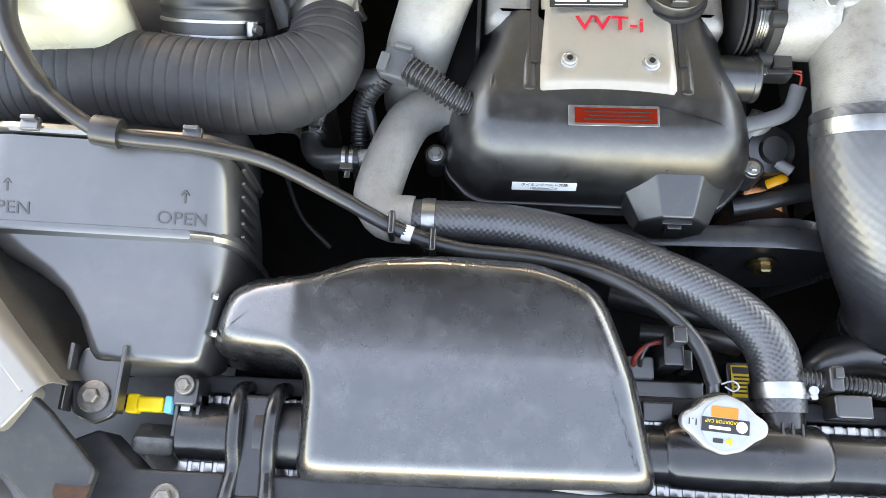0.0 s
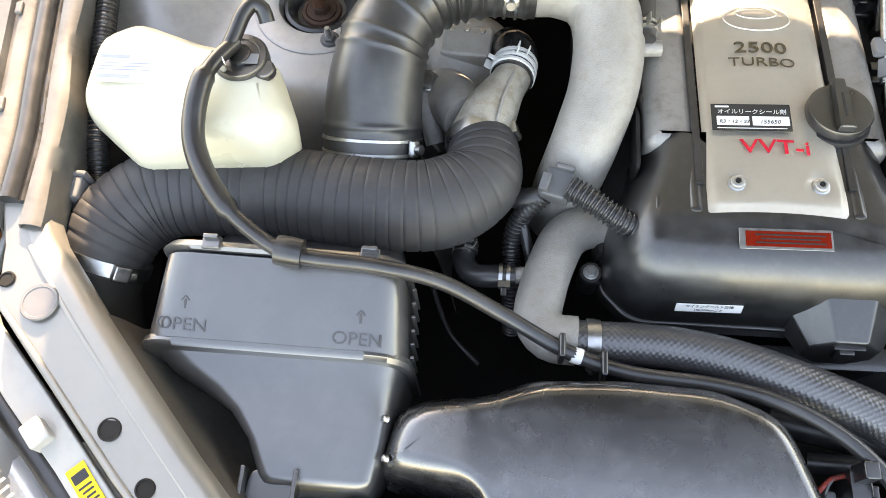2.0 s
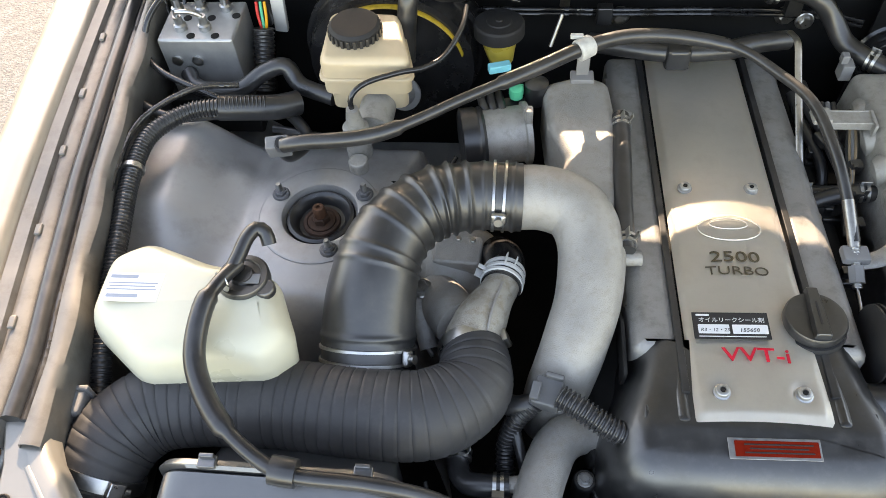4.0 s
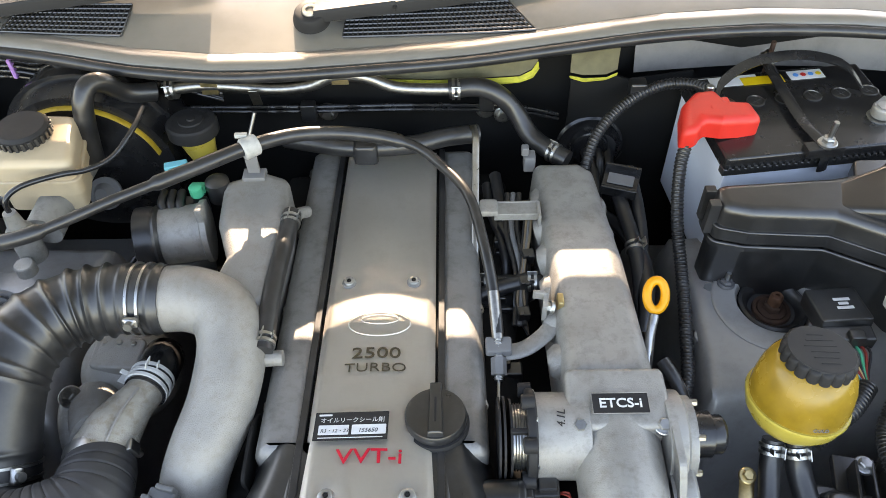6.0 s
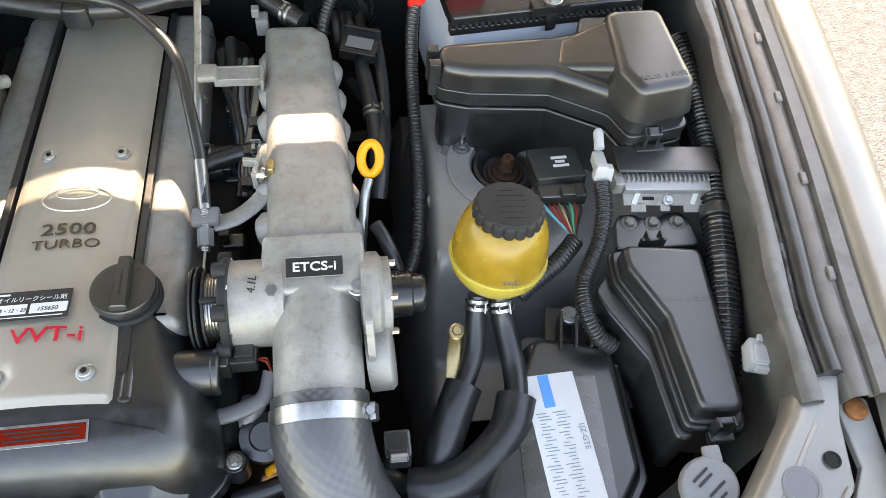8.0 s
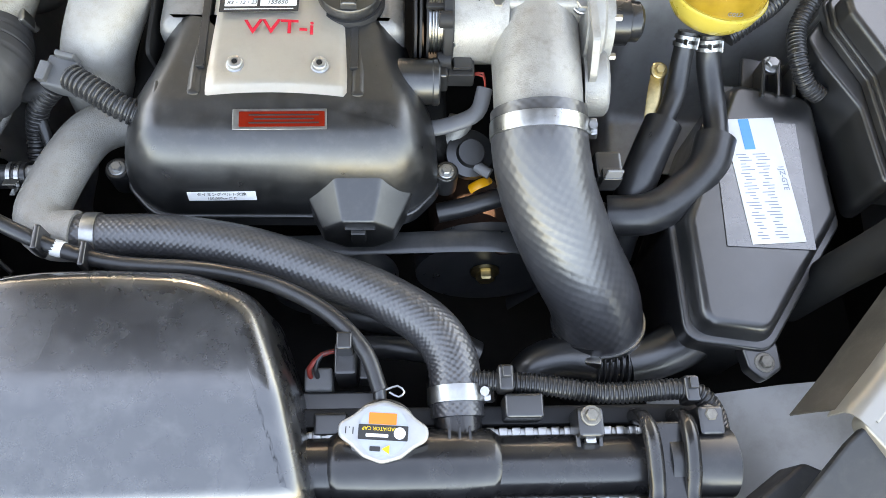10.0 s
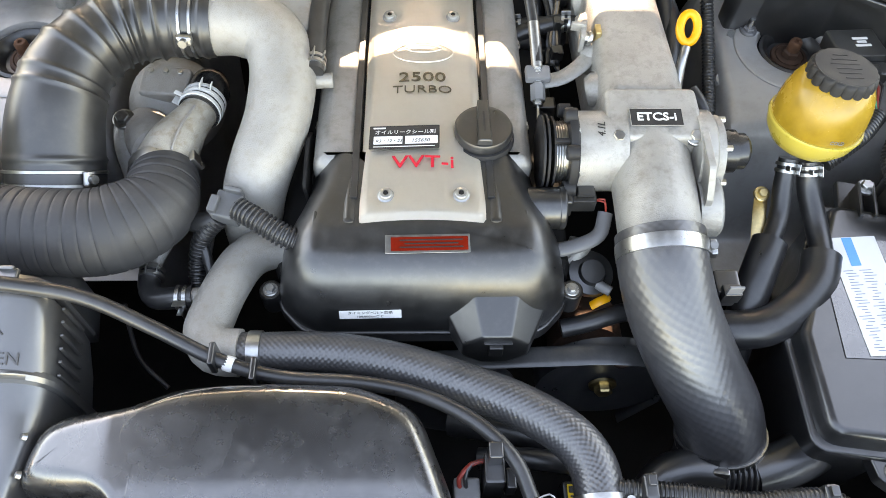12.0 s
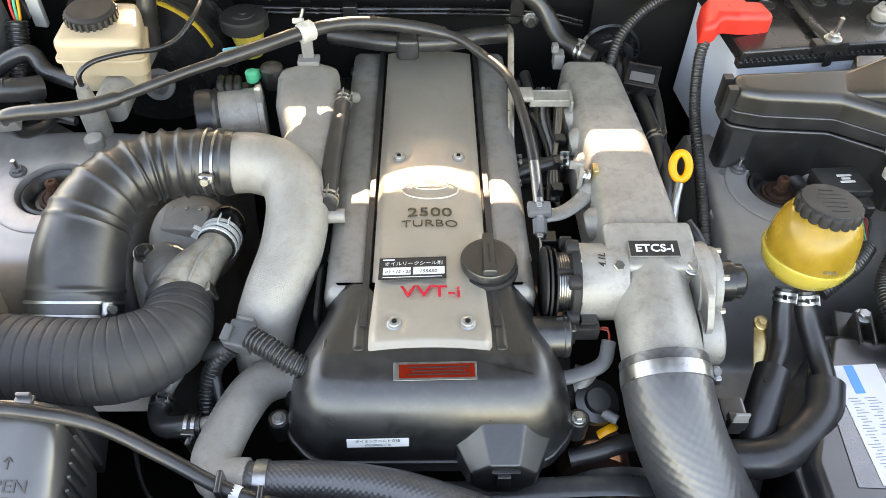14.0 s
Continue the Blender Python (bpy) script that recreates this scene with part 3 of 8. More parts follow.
def tower(sx, x0, y0, z0, tall):
    """The wheel housing with its strut tower, and the strut mount in the hole."""
    n = 64
    rows = []
    for i in range(n + 1):
        row = []
        for j in range(n + 1):
            x, y = 0.33 + 0.41 * i / n, 0.02 + 0.58 * j / n
            d = math.hypot(x - abs(x0), y - y0)
            z = z0 - 0.004 * smooth01(0.085, 0.1, d) - 0.012 * smooth01(0.1, 0.16, d)
            z += tall * smooth01(0.60, 0.70, x) * smooth01(0.12, 0.25, y)
            z -= 0.42 * (1 - smooth01(abs(x0) - 0.15, abs(x0) - 0.10, x + (0.25 if sx < 0 else 0.05) * max(0, abs(y - y0) - 0.06)))
            z -= 0.16 * (1 - smooth01(y0 - 0.2, y0 - 0.12, y)) + 0.2 * smooth01(y0 + 0.13, y0 + 0.2, y)
            z += 0.007 * math.exp(-((x - 0.62) ** 2 + (y - y0 - 0.06) ** 2) / 0.0005)
            z -= 0.05 * (1 - smooth01(0.044, 0.05, d))
            z += 0.0035 * (1 - smooth01(0.014, 0.02, math.hypot(x - 0.625, y - y0 - 0.075)))
            z -= 0.003 * (1 - smooth01(0.012, 0.018, math.hypot((x - 0.575) * 1.6, (y - y0 - 0.085) * 0.8)))
            row.append((sx * x, y, z))
        rows.append(row)
    t = part("strut_tower", sheet(rows), PAINTIN, car, "dull silver wheel housing with strut tower", smooth=60)
    part("tower_ring", lathe([(0.046, -0.06), (0.081, -0.06), (0.08, 0.0015), (0.077, 0.0035), (0.056, 0.0035), (0.05, 0.002), (0.046, -0.006), (0.046, -0.058)], pose(x0, y0, z0), 56), PAINTIN, t)
    part("strut_mount", lathe([(0.0455, -0.03), (0.044, -0.004), (0.04, -0.002), (0.034, -0.006), (0.03, -0.016), (0.0, -0.018)], pose(x0, y0, z0), 40), RUBBER, t, "black rubber strut mount")
    part("mount_cup", lathe([(0.026, -0.018), (0.024, -0.013), (0.02, -0.012), (0.017, -0.016), (0, -0.017)], pose(x0, y0, z0), 30), RUST, t, "rusty mount cup")
    hexbolt("rod_nut", (x0, y0, z0 - 0.013), (0, 0, 1), 0.019, RUST, t)
    part("strut_rod", lathe([(0.0085, -0.012), (0.0085, 0.012), (0.0065, 0.015), (0.003, 0.015), (0.0028, 0.012), (0, 0.012)], pose(x0, y0, z0), 16), RUSTR, t, "rusty shock absorber rod end")
    for a in (152, 30, 290):
        p = (x0 + 0.064 * math.cos(radians(a)), y0 + 0.064 * math.sin(radians(a)), z0 + 0.0035)
        part("stud_washer", lathe([(0.0115, -0.003), (0.0115, 0.002), (0.0095, 0.004), (0, 0.004)], pose(*p), 24), SLATE, t, "grey flange of the nut")
        hexbolt("stud_nut", p, (0, 0, 1), 0.0135, SLATE, t, washer=False, label="grey plated stud nut")
        part("stud", lathe([(0.0042, 0), (0.0042, 0.018), (0.003, 0.021), (0, 0.021)], pose(*p), 12), ZINC, t)
    return t


tower(-1, -0.503, 0.256, 0.848, 0.06)
tower(1, 0.505, 0.298, 0.812, 0.03)

# ---- engine ----
def ztop(y):
    return 0.9 - 0.055 * y


engine = thing("engine", (0, 0.2, 0.5), "silver alloy twin-cam engine block and cam covers, dusty", "engine")
part("block", box(0, 0.26, 0.66, 0.34, 0.62, 0.3, 0.02), DARK, engine, "engine block, near-black with the bay's shade in its colour")
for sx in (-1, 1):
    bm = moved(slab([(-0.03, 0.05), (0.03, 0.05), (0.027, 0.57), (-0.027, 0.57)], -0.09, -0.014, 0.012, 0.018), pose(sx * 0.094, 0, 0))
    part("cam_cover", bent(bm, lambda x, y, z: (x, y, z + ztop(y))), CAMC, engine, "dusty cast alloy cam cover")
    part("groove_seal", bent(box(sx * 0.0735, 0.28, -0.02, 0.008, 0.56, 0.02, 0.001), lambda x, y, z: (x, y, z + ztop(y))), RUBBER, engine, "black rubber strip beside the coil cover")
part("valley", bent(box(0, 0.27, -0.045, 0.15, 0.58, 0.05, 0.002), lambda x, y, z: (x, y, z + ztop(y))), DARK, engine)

coil = thing("coil_cover", (0, 0.25, 0.87), "brushed silver coil cover plate screwed on the engine", "engine cover")


def plate_bend(x, y, z):
    return (x, y, z + ztop(y) - 0.003 - 1.6 * x * x - 6.0 * max(0, -0.012 - y) ** 2)


bm = bmesh.new()
nx, ny = 24, 100
xs = [-0.067 + 0.134 * i / nx for i in range(nx + 1)]
ysp = [-0.031 + 0.586 * j / ny for j in range(ny + 1)]
BOLTS = [(-0.039, 0.0), (0.041, 0.0), (-0.041, 0.286), (0.039, 0.286)]


def plate_z(x, y):
    z = 0.0
    for bx, by in BOLTS:
        d = math.hypot(x - bx, y - by)
        z -= 0.0036 / (1 + math.exp((d - 0.0105) / 0.0014))
    edge = min(0.067 - abs(x), y + 0.031, 0.555 - y)
    z -= 0.004 * max(0, 1 - edge / 0.006) ** 2
    return z


grid = [[bm.verts.new(plate_bend(x * (1 - 0.05 * max(0, y)), y, plate_z(x, y))) for y in ysp] for x in xs]
for i in range(nx):
    for j in range(ny):
        bm.faces.new((grid[i][j], grid[i + 1][j], grid[i + 1][j + 1], grid[i][j + 1]))
bmesh.ops.solidify(bm, geom=bm.faces[:], thickness=0.0015)
bmesh.ops.recalc_face_normals(bm, faces=bm.faces)
part("plate", bm, STEEL, coil, "brushed silver metal plate")
for bx, by in BOLTS:
    p = (bx, by, ztop(by) - 0.0088)
    b = part("bolt", lathe([(0.009, 0.0005), (0.009, 0.0018), (0.0074, 0.0026), (0.0072, 0.0058), (0.0062, 0.0068), (0.0032, 0.007), (0.003, 0.0045), (0, 0.0045)], pose(*p), 28), BOLTL, coil, "socket-head bolt in a dimple")
    part("socket", lathe([(0.0026, 0.0), (0.0026, 0.0072), (0, 0.0072)], pose(*p), 6), DARK, b, "dark hex socket")

TOPTILT = -math.degrees(math.atan(0.055))


def on_plate(x, y, lift=0.0):
    return pose(x, y, ztop(y) - 0.0018 + lift, TOPTILT, 0, 0)


letters("lettering", "2500", 0.0215, on_plate(0.0, 0.172, 0.0006), BRONZE, coil, "dark bronze 2500 lettering", stretch=1.32, bold=0.0, crown=1.6)
letters("lettering", "TURBO", 0.0168, on_plate(0.0, 0.152, 0.0006), BRONZE, coil, "dark bronze TURBO lettering", stretch=1.27, bold=-0.0002, crown=1.6)
letters("lettering", "VVT-i", 0.0235, on_plate(0.001, 0.0405, 0.0018), REDTXT, coil, "red VVT-i lettering", stretch=1.24, bold=0.0001, crown=1.6)

# black timing cover
timing = thing("timing_cover", (0, -0.05, 0.75), "satin black plastic timing belt cover at the engine front", "engine cover")
TC = [(-0.122, 0.14), (-0.136, 0.03), (-0.158, -0.022), (-0.16, -0.078), (-0.128, -0.112), (0.128, -0.112), (0.16, -0.078), (0.156, -0.02), (0.136, 0.03), (0.122, 0.14)]
bm = pillow(TC, 0.79, 0.886, [0.01, 0.05, 0.04, 0.03, 0.05, 0.05, 0.03, 0.04, 0.05, 0.01], 0.05, 0.094, n=8, bn=12, middle=(0.0, -0.03))
part("shell", bent(bm, lambda x, y, z: (x, min(y, 0.063), z - 0.13 * max(0.0, -0.035 - y) * (z > 0.8))), TCOVER, timing, "satin black moulded cover", smooth=60)
part("lower_lip", bent(slab([(p[0] * 1.012, p[1] * (1.03 if p[1] < 0 else 1)) for p in TC], 0.774, 0.793, [0.01, 0.05, 0.04, 0.03, 0.04, 0.04, 0.03, 0.04, 0.05, 0.01], 0.003, n=8), lambda x, y, z: (x, min(y, 0.06), z)), TCOVER, timing, "projecting lower rim of the cover")
for sx in (-1, 1):
    part("plate_surround", bent(box(sx * 0.0775, 0.016, 0.0, 0.015, 0.096, 0.016, 0.006), lambda x, y, z: (x, y, z + ztop(y) - 0.0205)), TCOVER, timing)
for sx, x in ((-1, -0.112), (1, 0.108)):
    part("moulded_rib", tube([(x + sx * 0.002, -0.014, 0.884), (x, -0.04, 0.8805), (x - sx * 0.002, -0.066, 0.8735)], lambda q, w: 0.0045 * math.sin(math.pi * min(1, max(0.03, q / w))) ** 0.5, 12, 0.004, (1, 0.45)), TCOVER, timing)
OCT = rounded([(math.cos(radians(22.5 + 45 * k)), math.sin(radians(22.5 + 45 * k))) for k in range(8)], 0.14, 3)
mdome = along((0.077, -0.096, 0.801), (0.0, -1.0, 0.03))
part("sensor_dome", moved(ring_mesh([[Vector((p.x * r * 1.16, p.y * r, h)) for p in OCT] for r, h in ((0.055, -0.03), (0.053, 0.0), (0.051, 0.003), (0.034, 0.041), (0.032, 0.043), (0.029, 0.0435))]), mdome), TCOVER, timing, "faceted black dome of the cover", 50)
part("dome_mark", moved(box(0.002, 0.018, 0.044, 0.03, 0.003, 0.004, 0.001), mdome), TCOVER, timing)
part("dome_tab", moved(box(0, 0.006, 0.046, 0.015, 0.02, 0.008, 0.002), mdome), TCOVER, timing)
for x, y in ((-0.17, -0.064), (0.167, -0.066)):
    part("lug", lathe([(0.013, -0.03), (0.013, 0), (0.011, 0.002), (0, 0.002)], pose(x, y, 0.80), 20), TCOVER, timing)
    hexbolt("bolt", (x, y, 0.802), (0, 0, 1), 0.009, BOLTL, timing, label="socket-head steel bolt")
part("connector_boot", joined(tube([(0.085, 0.012, 0.85), (0.12, 0.012, 0.85), (0.158, 0.012, 0.85)], 0.0235, 28), lathe([(0.0225, 0), (0.0245, 0.002), (0.0245, 0.007), (0.0225, 0.009)], along((0.15, 0.012, 0.85), (1, 0, 0)), 28)), TCOVER, timing, "round black connector boot")

for sx in (-1, 1):
    for y in (0.12, 0.26, 0.4, 0.53):
        hexbolt("cover_bolt", (sx * 0.117, y, ztop(y) - 0.03), (sx * 0.5, 0, 1), 0.0095, BOLTZ, engine, label="small cam cover bolt")
# oil filler cap
cap = thing("oil_filler_cap", (0.068, 0.088, 0.89), "black plastic oil filler cap with a grip bar", "cap")
mcap = pose(0.068, 0.086, 0.893, TOPTILT)
part("neck_ring", moved(lathe([(0.031, -0.022), (0.035, -0.02), (0.0355, -0.008), (0.034, -0.004), (0.03, -0.004)], None, 48), mcap), MATTE, cap, "black filler neck seal")
part("disc", lathe([(0.03, -0.006), (0.0325, 0.0), (0.0325, 0.007), (0.031, 0.0095), (0.027, 0.0102), (0.02, 0.0092), (0, 0.009)], mcap, 56), TCOVER, cap)
part("grip", moved(ring_mesh([[Vector((x * w, y * h + 0.003, z)) for x, y in ((-1, -1), (-0.8, -1.03), (0.8, -1.03), (1, -1), (0.75, 1), (0.55, 1.03), (-0.55, 1.03), (-0.75, 1))] for w, h, z in ((0.0085, 0.031, 0.007), (0.008, 0.0305, 0.0155), (0.0068, 0.029, 0.0172))]), mcap), TCOVER, cap)
part("cap_print", moved(box(0.0, 0.0, 0.0174, 0.0022, 0.03, 0.0006, 0.0002), mcap), MATTE, cap)

# ---- intake plumbing on the exhaust side ----
duct = thing("air_duct", (-0.5, -0.02, 0.8), "thick ribbed dark grey rubber air duct", "hose")
DUCTLINE = [(-0.682, -0.108, 0.845), (-0.676, -0.088, 0.856), (-0.655, -0.052, 0.864), (-0.61, -0.026, 0.866), (-0.5, -0.02, 0.865), (-0.41, -0.027, 0.865), (-0.34, -0.024, 0.862), (-0.296, 0.005, 0.858), (-0.291, 0.04, 0.853), (-0.297, 0.068, 0.848)]


def duct_r(s, w):
    f = (s / 0.0125) % 1.0
    e = min(1.0, (w - s) / 0.1)
    base = 0.036 + 0.0115 * min(1, max(0, e)) ** 0.8
    return base - (0.0011 if f < 0.12 else 0.0)


part("hose", sweep(spline(DUCTLINE, 0.0016), duct_r, 40), DUCT, duct, "spiral-ribbed dark rubber hose")
hose_clamp((-0.2965, 0.064, 0.849), (-0.2, 1, -0.1), 0.0365, duct, 0.014, (0.9, -0.3, 0.3))
hose_clamp((-0.6795, -0.1, 0.85), (0.3, 0.85, 0.42), 0.0488, duct, 0.014, (0.75, -0.55, 0.5))
part("neck", tube([(-0.68, -0.1, 0.85), (-0.69, -0.128, 0.828), (-0.695, -0.15, 0.79), (-0.7, -0.17, 0.72)], 0.0465, 28), MATTE, duct, "black plastic neck")

elbow = thing("alloy_intake_pipe", (-0.28, 0.12, 0.85), "stained bare alloy pipe with a black rubber joint", "pipe")
part("pipe", tube([(-0.297, 0.058, 0.85), (-0.291, 0.085, 0.856), (-0.278, 0.115, 0.86), (-0.266, 0.14, 0.86), (-0.262, 0.155, 0.858)], lambda s, w: 0.0345 - 0.0035 * smooth01(0.1, 0.3, s / w) - 0.0095 * smooth01(0.3, 0.85, s / w), 30), STAINED, elbow)
part("rubber_joint", tube([(-0.265, 0.143, 0.859), (-0.261, 0.165, 0.855), (-0.262, 0.19, 0.845), (-0.27, 0.215, 0.825)], 0.0245, 24), SHINY, elbow, "glossy black rubber joint")
wire_clamp((-0.2635, 0.152, 0.858), (0.2, 1, -0.2), 0.025, elbow, (-0.9, 0, 0.4), WHITEP)
wire_clamp((-0.2625, 0.160, 0.857), (0.1, 1, -0.2), 0.025, elbow, (0.3, 0, 1), WHITEP)
part("cast_seam", tube([(-0.278, 0.068, 0.884), (-0.272, 0.1, 0.887), (-0.263, 0.135, 0.881)], 0.0016, 8), BLAST, elbow)

conv = thing("intake_hose", (-0.38, 0.16, 0.8), "black moulded rubber intake hose with bellows", "hose")
CONV = [(-0.413, -0.01, 0.80), (-0.413, 0.05, 0.85), (-0.41, 0.11, 0.893), (-0.395, 0.165, 0.916), (-0.355, 0.212, 0.922), (-0.30, 0.23, 0.92), (-0.243, 0.231, 0.918)]


def conv_r(s, w):
    u = s / w
    r = 0.053 - 0.0125 * smooth01(0.25, 0.8, u)
    for c, h, k in ((0.165, 0.002, 0.008), (0.262, 0.002, 0.008), (0.455, 0.002, 0.006), (0.49, 0.002, 0.006), (0.572, 0.0025, 0.008), (0.632, 0.003, 0.009), (0.69, 0.004, 0.008), (0.745, 0.0048, 0.0085), (0.785, 0.0048, 0.0085), (0.835, 0.004, 0.008), (0.885, 0.002, 0.006), (0.975, 0.002, 0.006)):
        r += h * math.exp(-((u - c) / k) ** 2)
    return r


part("bellows", sweep(spline(CONV, 0.0018), conv_r, 40), CONVR, conv, "satin black bellows hose")
cl = spline(CONV, 0.0018)
for f, r in ((0.193, 0.0532), (0.23, 0.0532), (0.92, 0.041), (0.95, 0.041)):
    i = int(f * (len(cl) - 1))
    d = cl[i + 1] - cl[i - 1]
    part("wire_band", lathe([(r, -0.002), (r + 0.0018, -0.0015), (r + 0.0018, 0.0015), (r, 0.002)], along(cl[i], d), 40), ZINC, conv, "thin bright steel band")
for i, r, s in ((int(0.21 * (len(cl) - 1)), 0.052, (1, -0.35, 0.5)), (int(0.935 * (len(cl) - 1)), 0.041, (0, -1, 0.3))):
    d = (cl[i + 1] - cl[i - 1]).normalized()
    w = Vector(s)
    w = (w - d * w.dot(d)).normalized()
    part("clamp_screw", moved(joined(box(0, 0, 0, 0.019, 0.013, 0.01, 0.004), lathe([(0.005, 0), (0.005, 0.006), (0, 0.006)], pose(0, 0, 0.005), 12)), Matrix.Translation(cl[i] + w * (r + 0.005)) @ Matrix((d, w.cross(d), w)).transposed().to_4x4()), ZINC, conv, "bright clamp screw")

turbo = thing("alloy_turbo_pipe", (-0.17, 0.2, 0.85), "large sandblasted alloy turbo pipe beside the engine", "pipe")
part("bend", tube([(-0.25, 0.231, 0.918), (-0.215, 0.232, 0.916), (-0.18, 0.218, 0.91), (-0.163, 0.18, 0.898), (-0.166, 0.12, 0.88), (-0.181, 0.07, 0.862), (-0.192, 0.045, 0.838), (-0.2, 0.036, 0.80), (-0.203, 0.034, 0.74)], lambda s, w: 0.0385 - 0.003 * smooth01(0.3, 0.8, s / w), 36), BLAST, turbo)
part("casting", bent(slab([(-0.205, 0.235), (-0.128, 0.215), (-0.122, 0.36), (-0.13, 0.44), (-0.165, 0.455), (-0.218, 0.435), (-0.212, 0.36), (-0.19, 0.3)], 0.84, 0.918, 0.018, 0.014), lambda x, y, z: (x, y, z)), BLAST, turbo)
part("side_port", rod((-0.15, 0.165, 0.888), (-0.105, 0.168, 0.888), 0.009), BLAST, turbo)

# water outlet and radiator hose
outlet = thing("water_outlet_pipe", (-0.22, -0.08, 0.8), "bent sandblasted alloy water outlet pipe", "pipe")
part("pipe", tube([(-0.13, -0.012, 0.79), (-0.168, -0.008, 0.80), (-0.197, -0.026, 0.808), (-0.213, -0.062, 0.815), (-0.223, -0.1, 0.82), (-0.226, -0.128, 0.823), (-0.213, -0.147, 0.825), (-0.188, -0.15, 0.825)], 0.0248, 28), BLAST, outlet)
part("stub", rod((-0.215, -0.075, 0.815), (-0.262, -0.078, 0.812), 0.009), BLAST, outlet)

radhose = thing("radiator_hose", (0, -0.18, 0.8), "black woven-texture silicone radiator hose", "hose")
RADH = [(-0.2, -0.149, 0.825), (-0.165, -0.15, 0.826), (-0.1, -0.152, 0.828), (-0.03, -0.163, 0.826), (0.04, -0.185, 0.822), (0.095, -0.206, 0.818), (0.142, -0.235, 0.816), (0.164, -0.265, 0.815), (0.169, -0.298, 0.813), (0.17, -0.324, 0.811)]
part("hose", woven(RADH, 0.0205, 0.0245, 0.0031, 0.00028), SILICONE, radhose, "black woven-texture silicone hose")
hose_clamp((-0.172, -0.15, 0.826), (1, 0, 0), 0.0215, radhose, 0.013, (0, -0.8, 0.2))
hose_clamp((0.1695, -0.304, 0.8125), (0.03, -1, -0.07), 0.0258, radhose, 0.015, (1, 0, 0.35))

# ---- air box and snorkel ----
airbox = thing("air_filter_box", (-0.47, -0.2, 0.78), "black plastic air filter box with clipped lid", "air filter box")


def lid_ring(y, xl, xr, zl, zr, zb, r, n=7):
    pts = rounded([(xl, zb), (xr, zb), (xr, zr), (xl, zl)], [0.01, 0.01, r * 1.25, r], n)
    return [Vector((p.x, y, p.y)) for p in pts]


part("lid", ring_mesh([lid_ring(-0.118, -0.572, -0.362, 0.93, 0.915, 0.82, 0.02), lid_ring(-0.124, -0.579, -0.355, 0.936, 0.922, 0.81, 0.028), lid_ring(-0.128, -0.58, -0.353, 0.934, 0.92, 0.80, 0.028),
                       lid_ring(-0.16, -0.586, -0.35, 0.924, 0.912, 0.78, 0.032), lid_ring(-0.197, -0.593, -0.347, 0.91, 0.899, 0.77, 0.034)]), AIRB, airbox, "black lid with embossed arrows")
part("lid_flange", ring_mesh([lid_ring(-0.194, -0.598, -0.344, 0.909, 0.897, 0.76, 0.036), lid_ring(-0.2, -0.6, -0.342, 0.909, 0.897, 0.76, 0.036), lid_ring(-0.204, -0.599, -0.343, 0.905, 0.893, 0.76, 0.036)]), AIRB, airbox, "projecting rim of the lid")
part("back_rim", ring_mesh([lid_ring(-0.112, -0.581, -0.352, 0.938, 0.924, 0.80, 0.03), lid_ring(-0.118, -0.584, -0.349, 0.941, 0.927, 0.80, 0.03), lid_ring(-0.121, -0.582, -0.351, 0.938, 0.924, 0.80, 0.03)]), AIRB, airbox, "clipped rear rim")
part("rear_case", ring_mesh([lid_ring(-0.06, -0.56, -0.37, 0.85, 0.845, 0.76, 0.02), lid_ring(-0.108, -0.57, -0.362, 0.88, 0.87, 0.76, 0.028), lid_ring(-0.114, -0.577, -0.356, 0.934, 0.92, 0.78, 0.028)]), AIRB, airbox)
for x in (-0.53, -0.455, -0.385):
    part("clip", moved(joined(box(0, 0, 0, 0.018, 0.012, 0.006, 0.0015), box(0, 0.004, 0.004, 0.014, 0.004, 0.008, 0.001)), pose(x, -0.116, 0.941 - 0.06 * (x + 0.55))), AIRB, airbox, "plastic clip on the rim")
for k in range(6):
    part("side_rib", box(-0.346 + 0.002 * k / 6, -0.132 - 0.012 * k, 0.868 - 0.004 * k, 0.004, 0.003, 0.05, 0.001), AIRB, airbox)
for x, y in ((-0.392, -0.1885), (-0.553, -0.1865)):
    z = 0.9111 + 0.373 * (y + 0.194) - 0.0447 * (x + 0.593) + 0.0002
    letters("embossed_lettering", "OPEN", 0.0165, pose(x, y, z, 20.4, 2.6, -1), EMBOSS, airbox, "embossed OPEN", stretch=1.1, depth=0.0005)
    part("arrow", moved(joined(box(0, -0.001, 0, 0.0022, 0.009, 0.0012, 0.0003), box(-0.002, 0.004, 0, 0.0016, 0.006, 0.0012, 0.0003, (0, 0, -40)), box(0.002, 0.004, 0, 0.0016, 0.006, 0.0012, 0.0003, (0, 0, 40))), pose(x + 0.002, y + 0.019, z + 0.0069, 20.4, 2.6, 0)), EMBOSS, airbox, "embossed arrow")
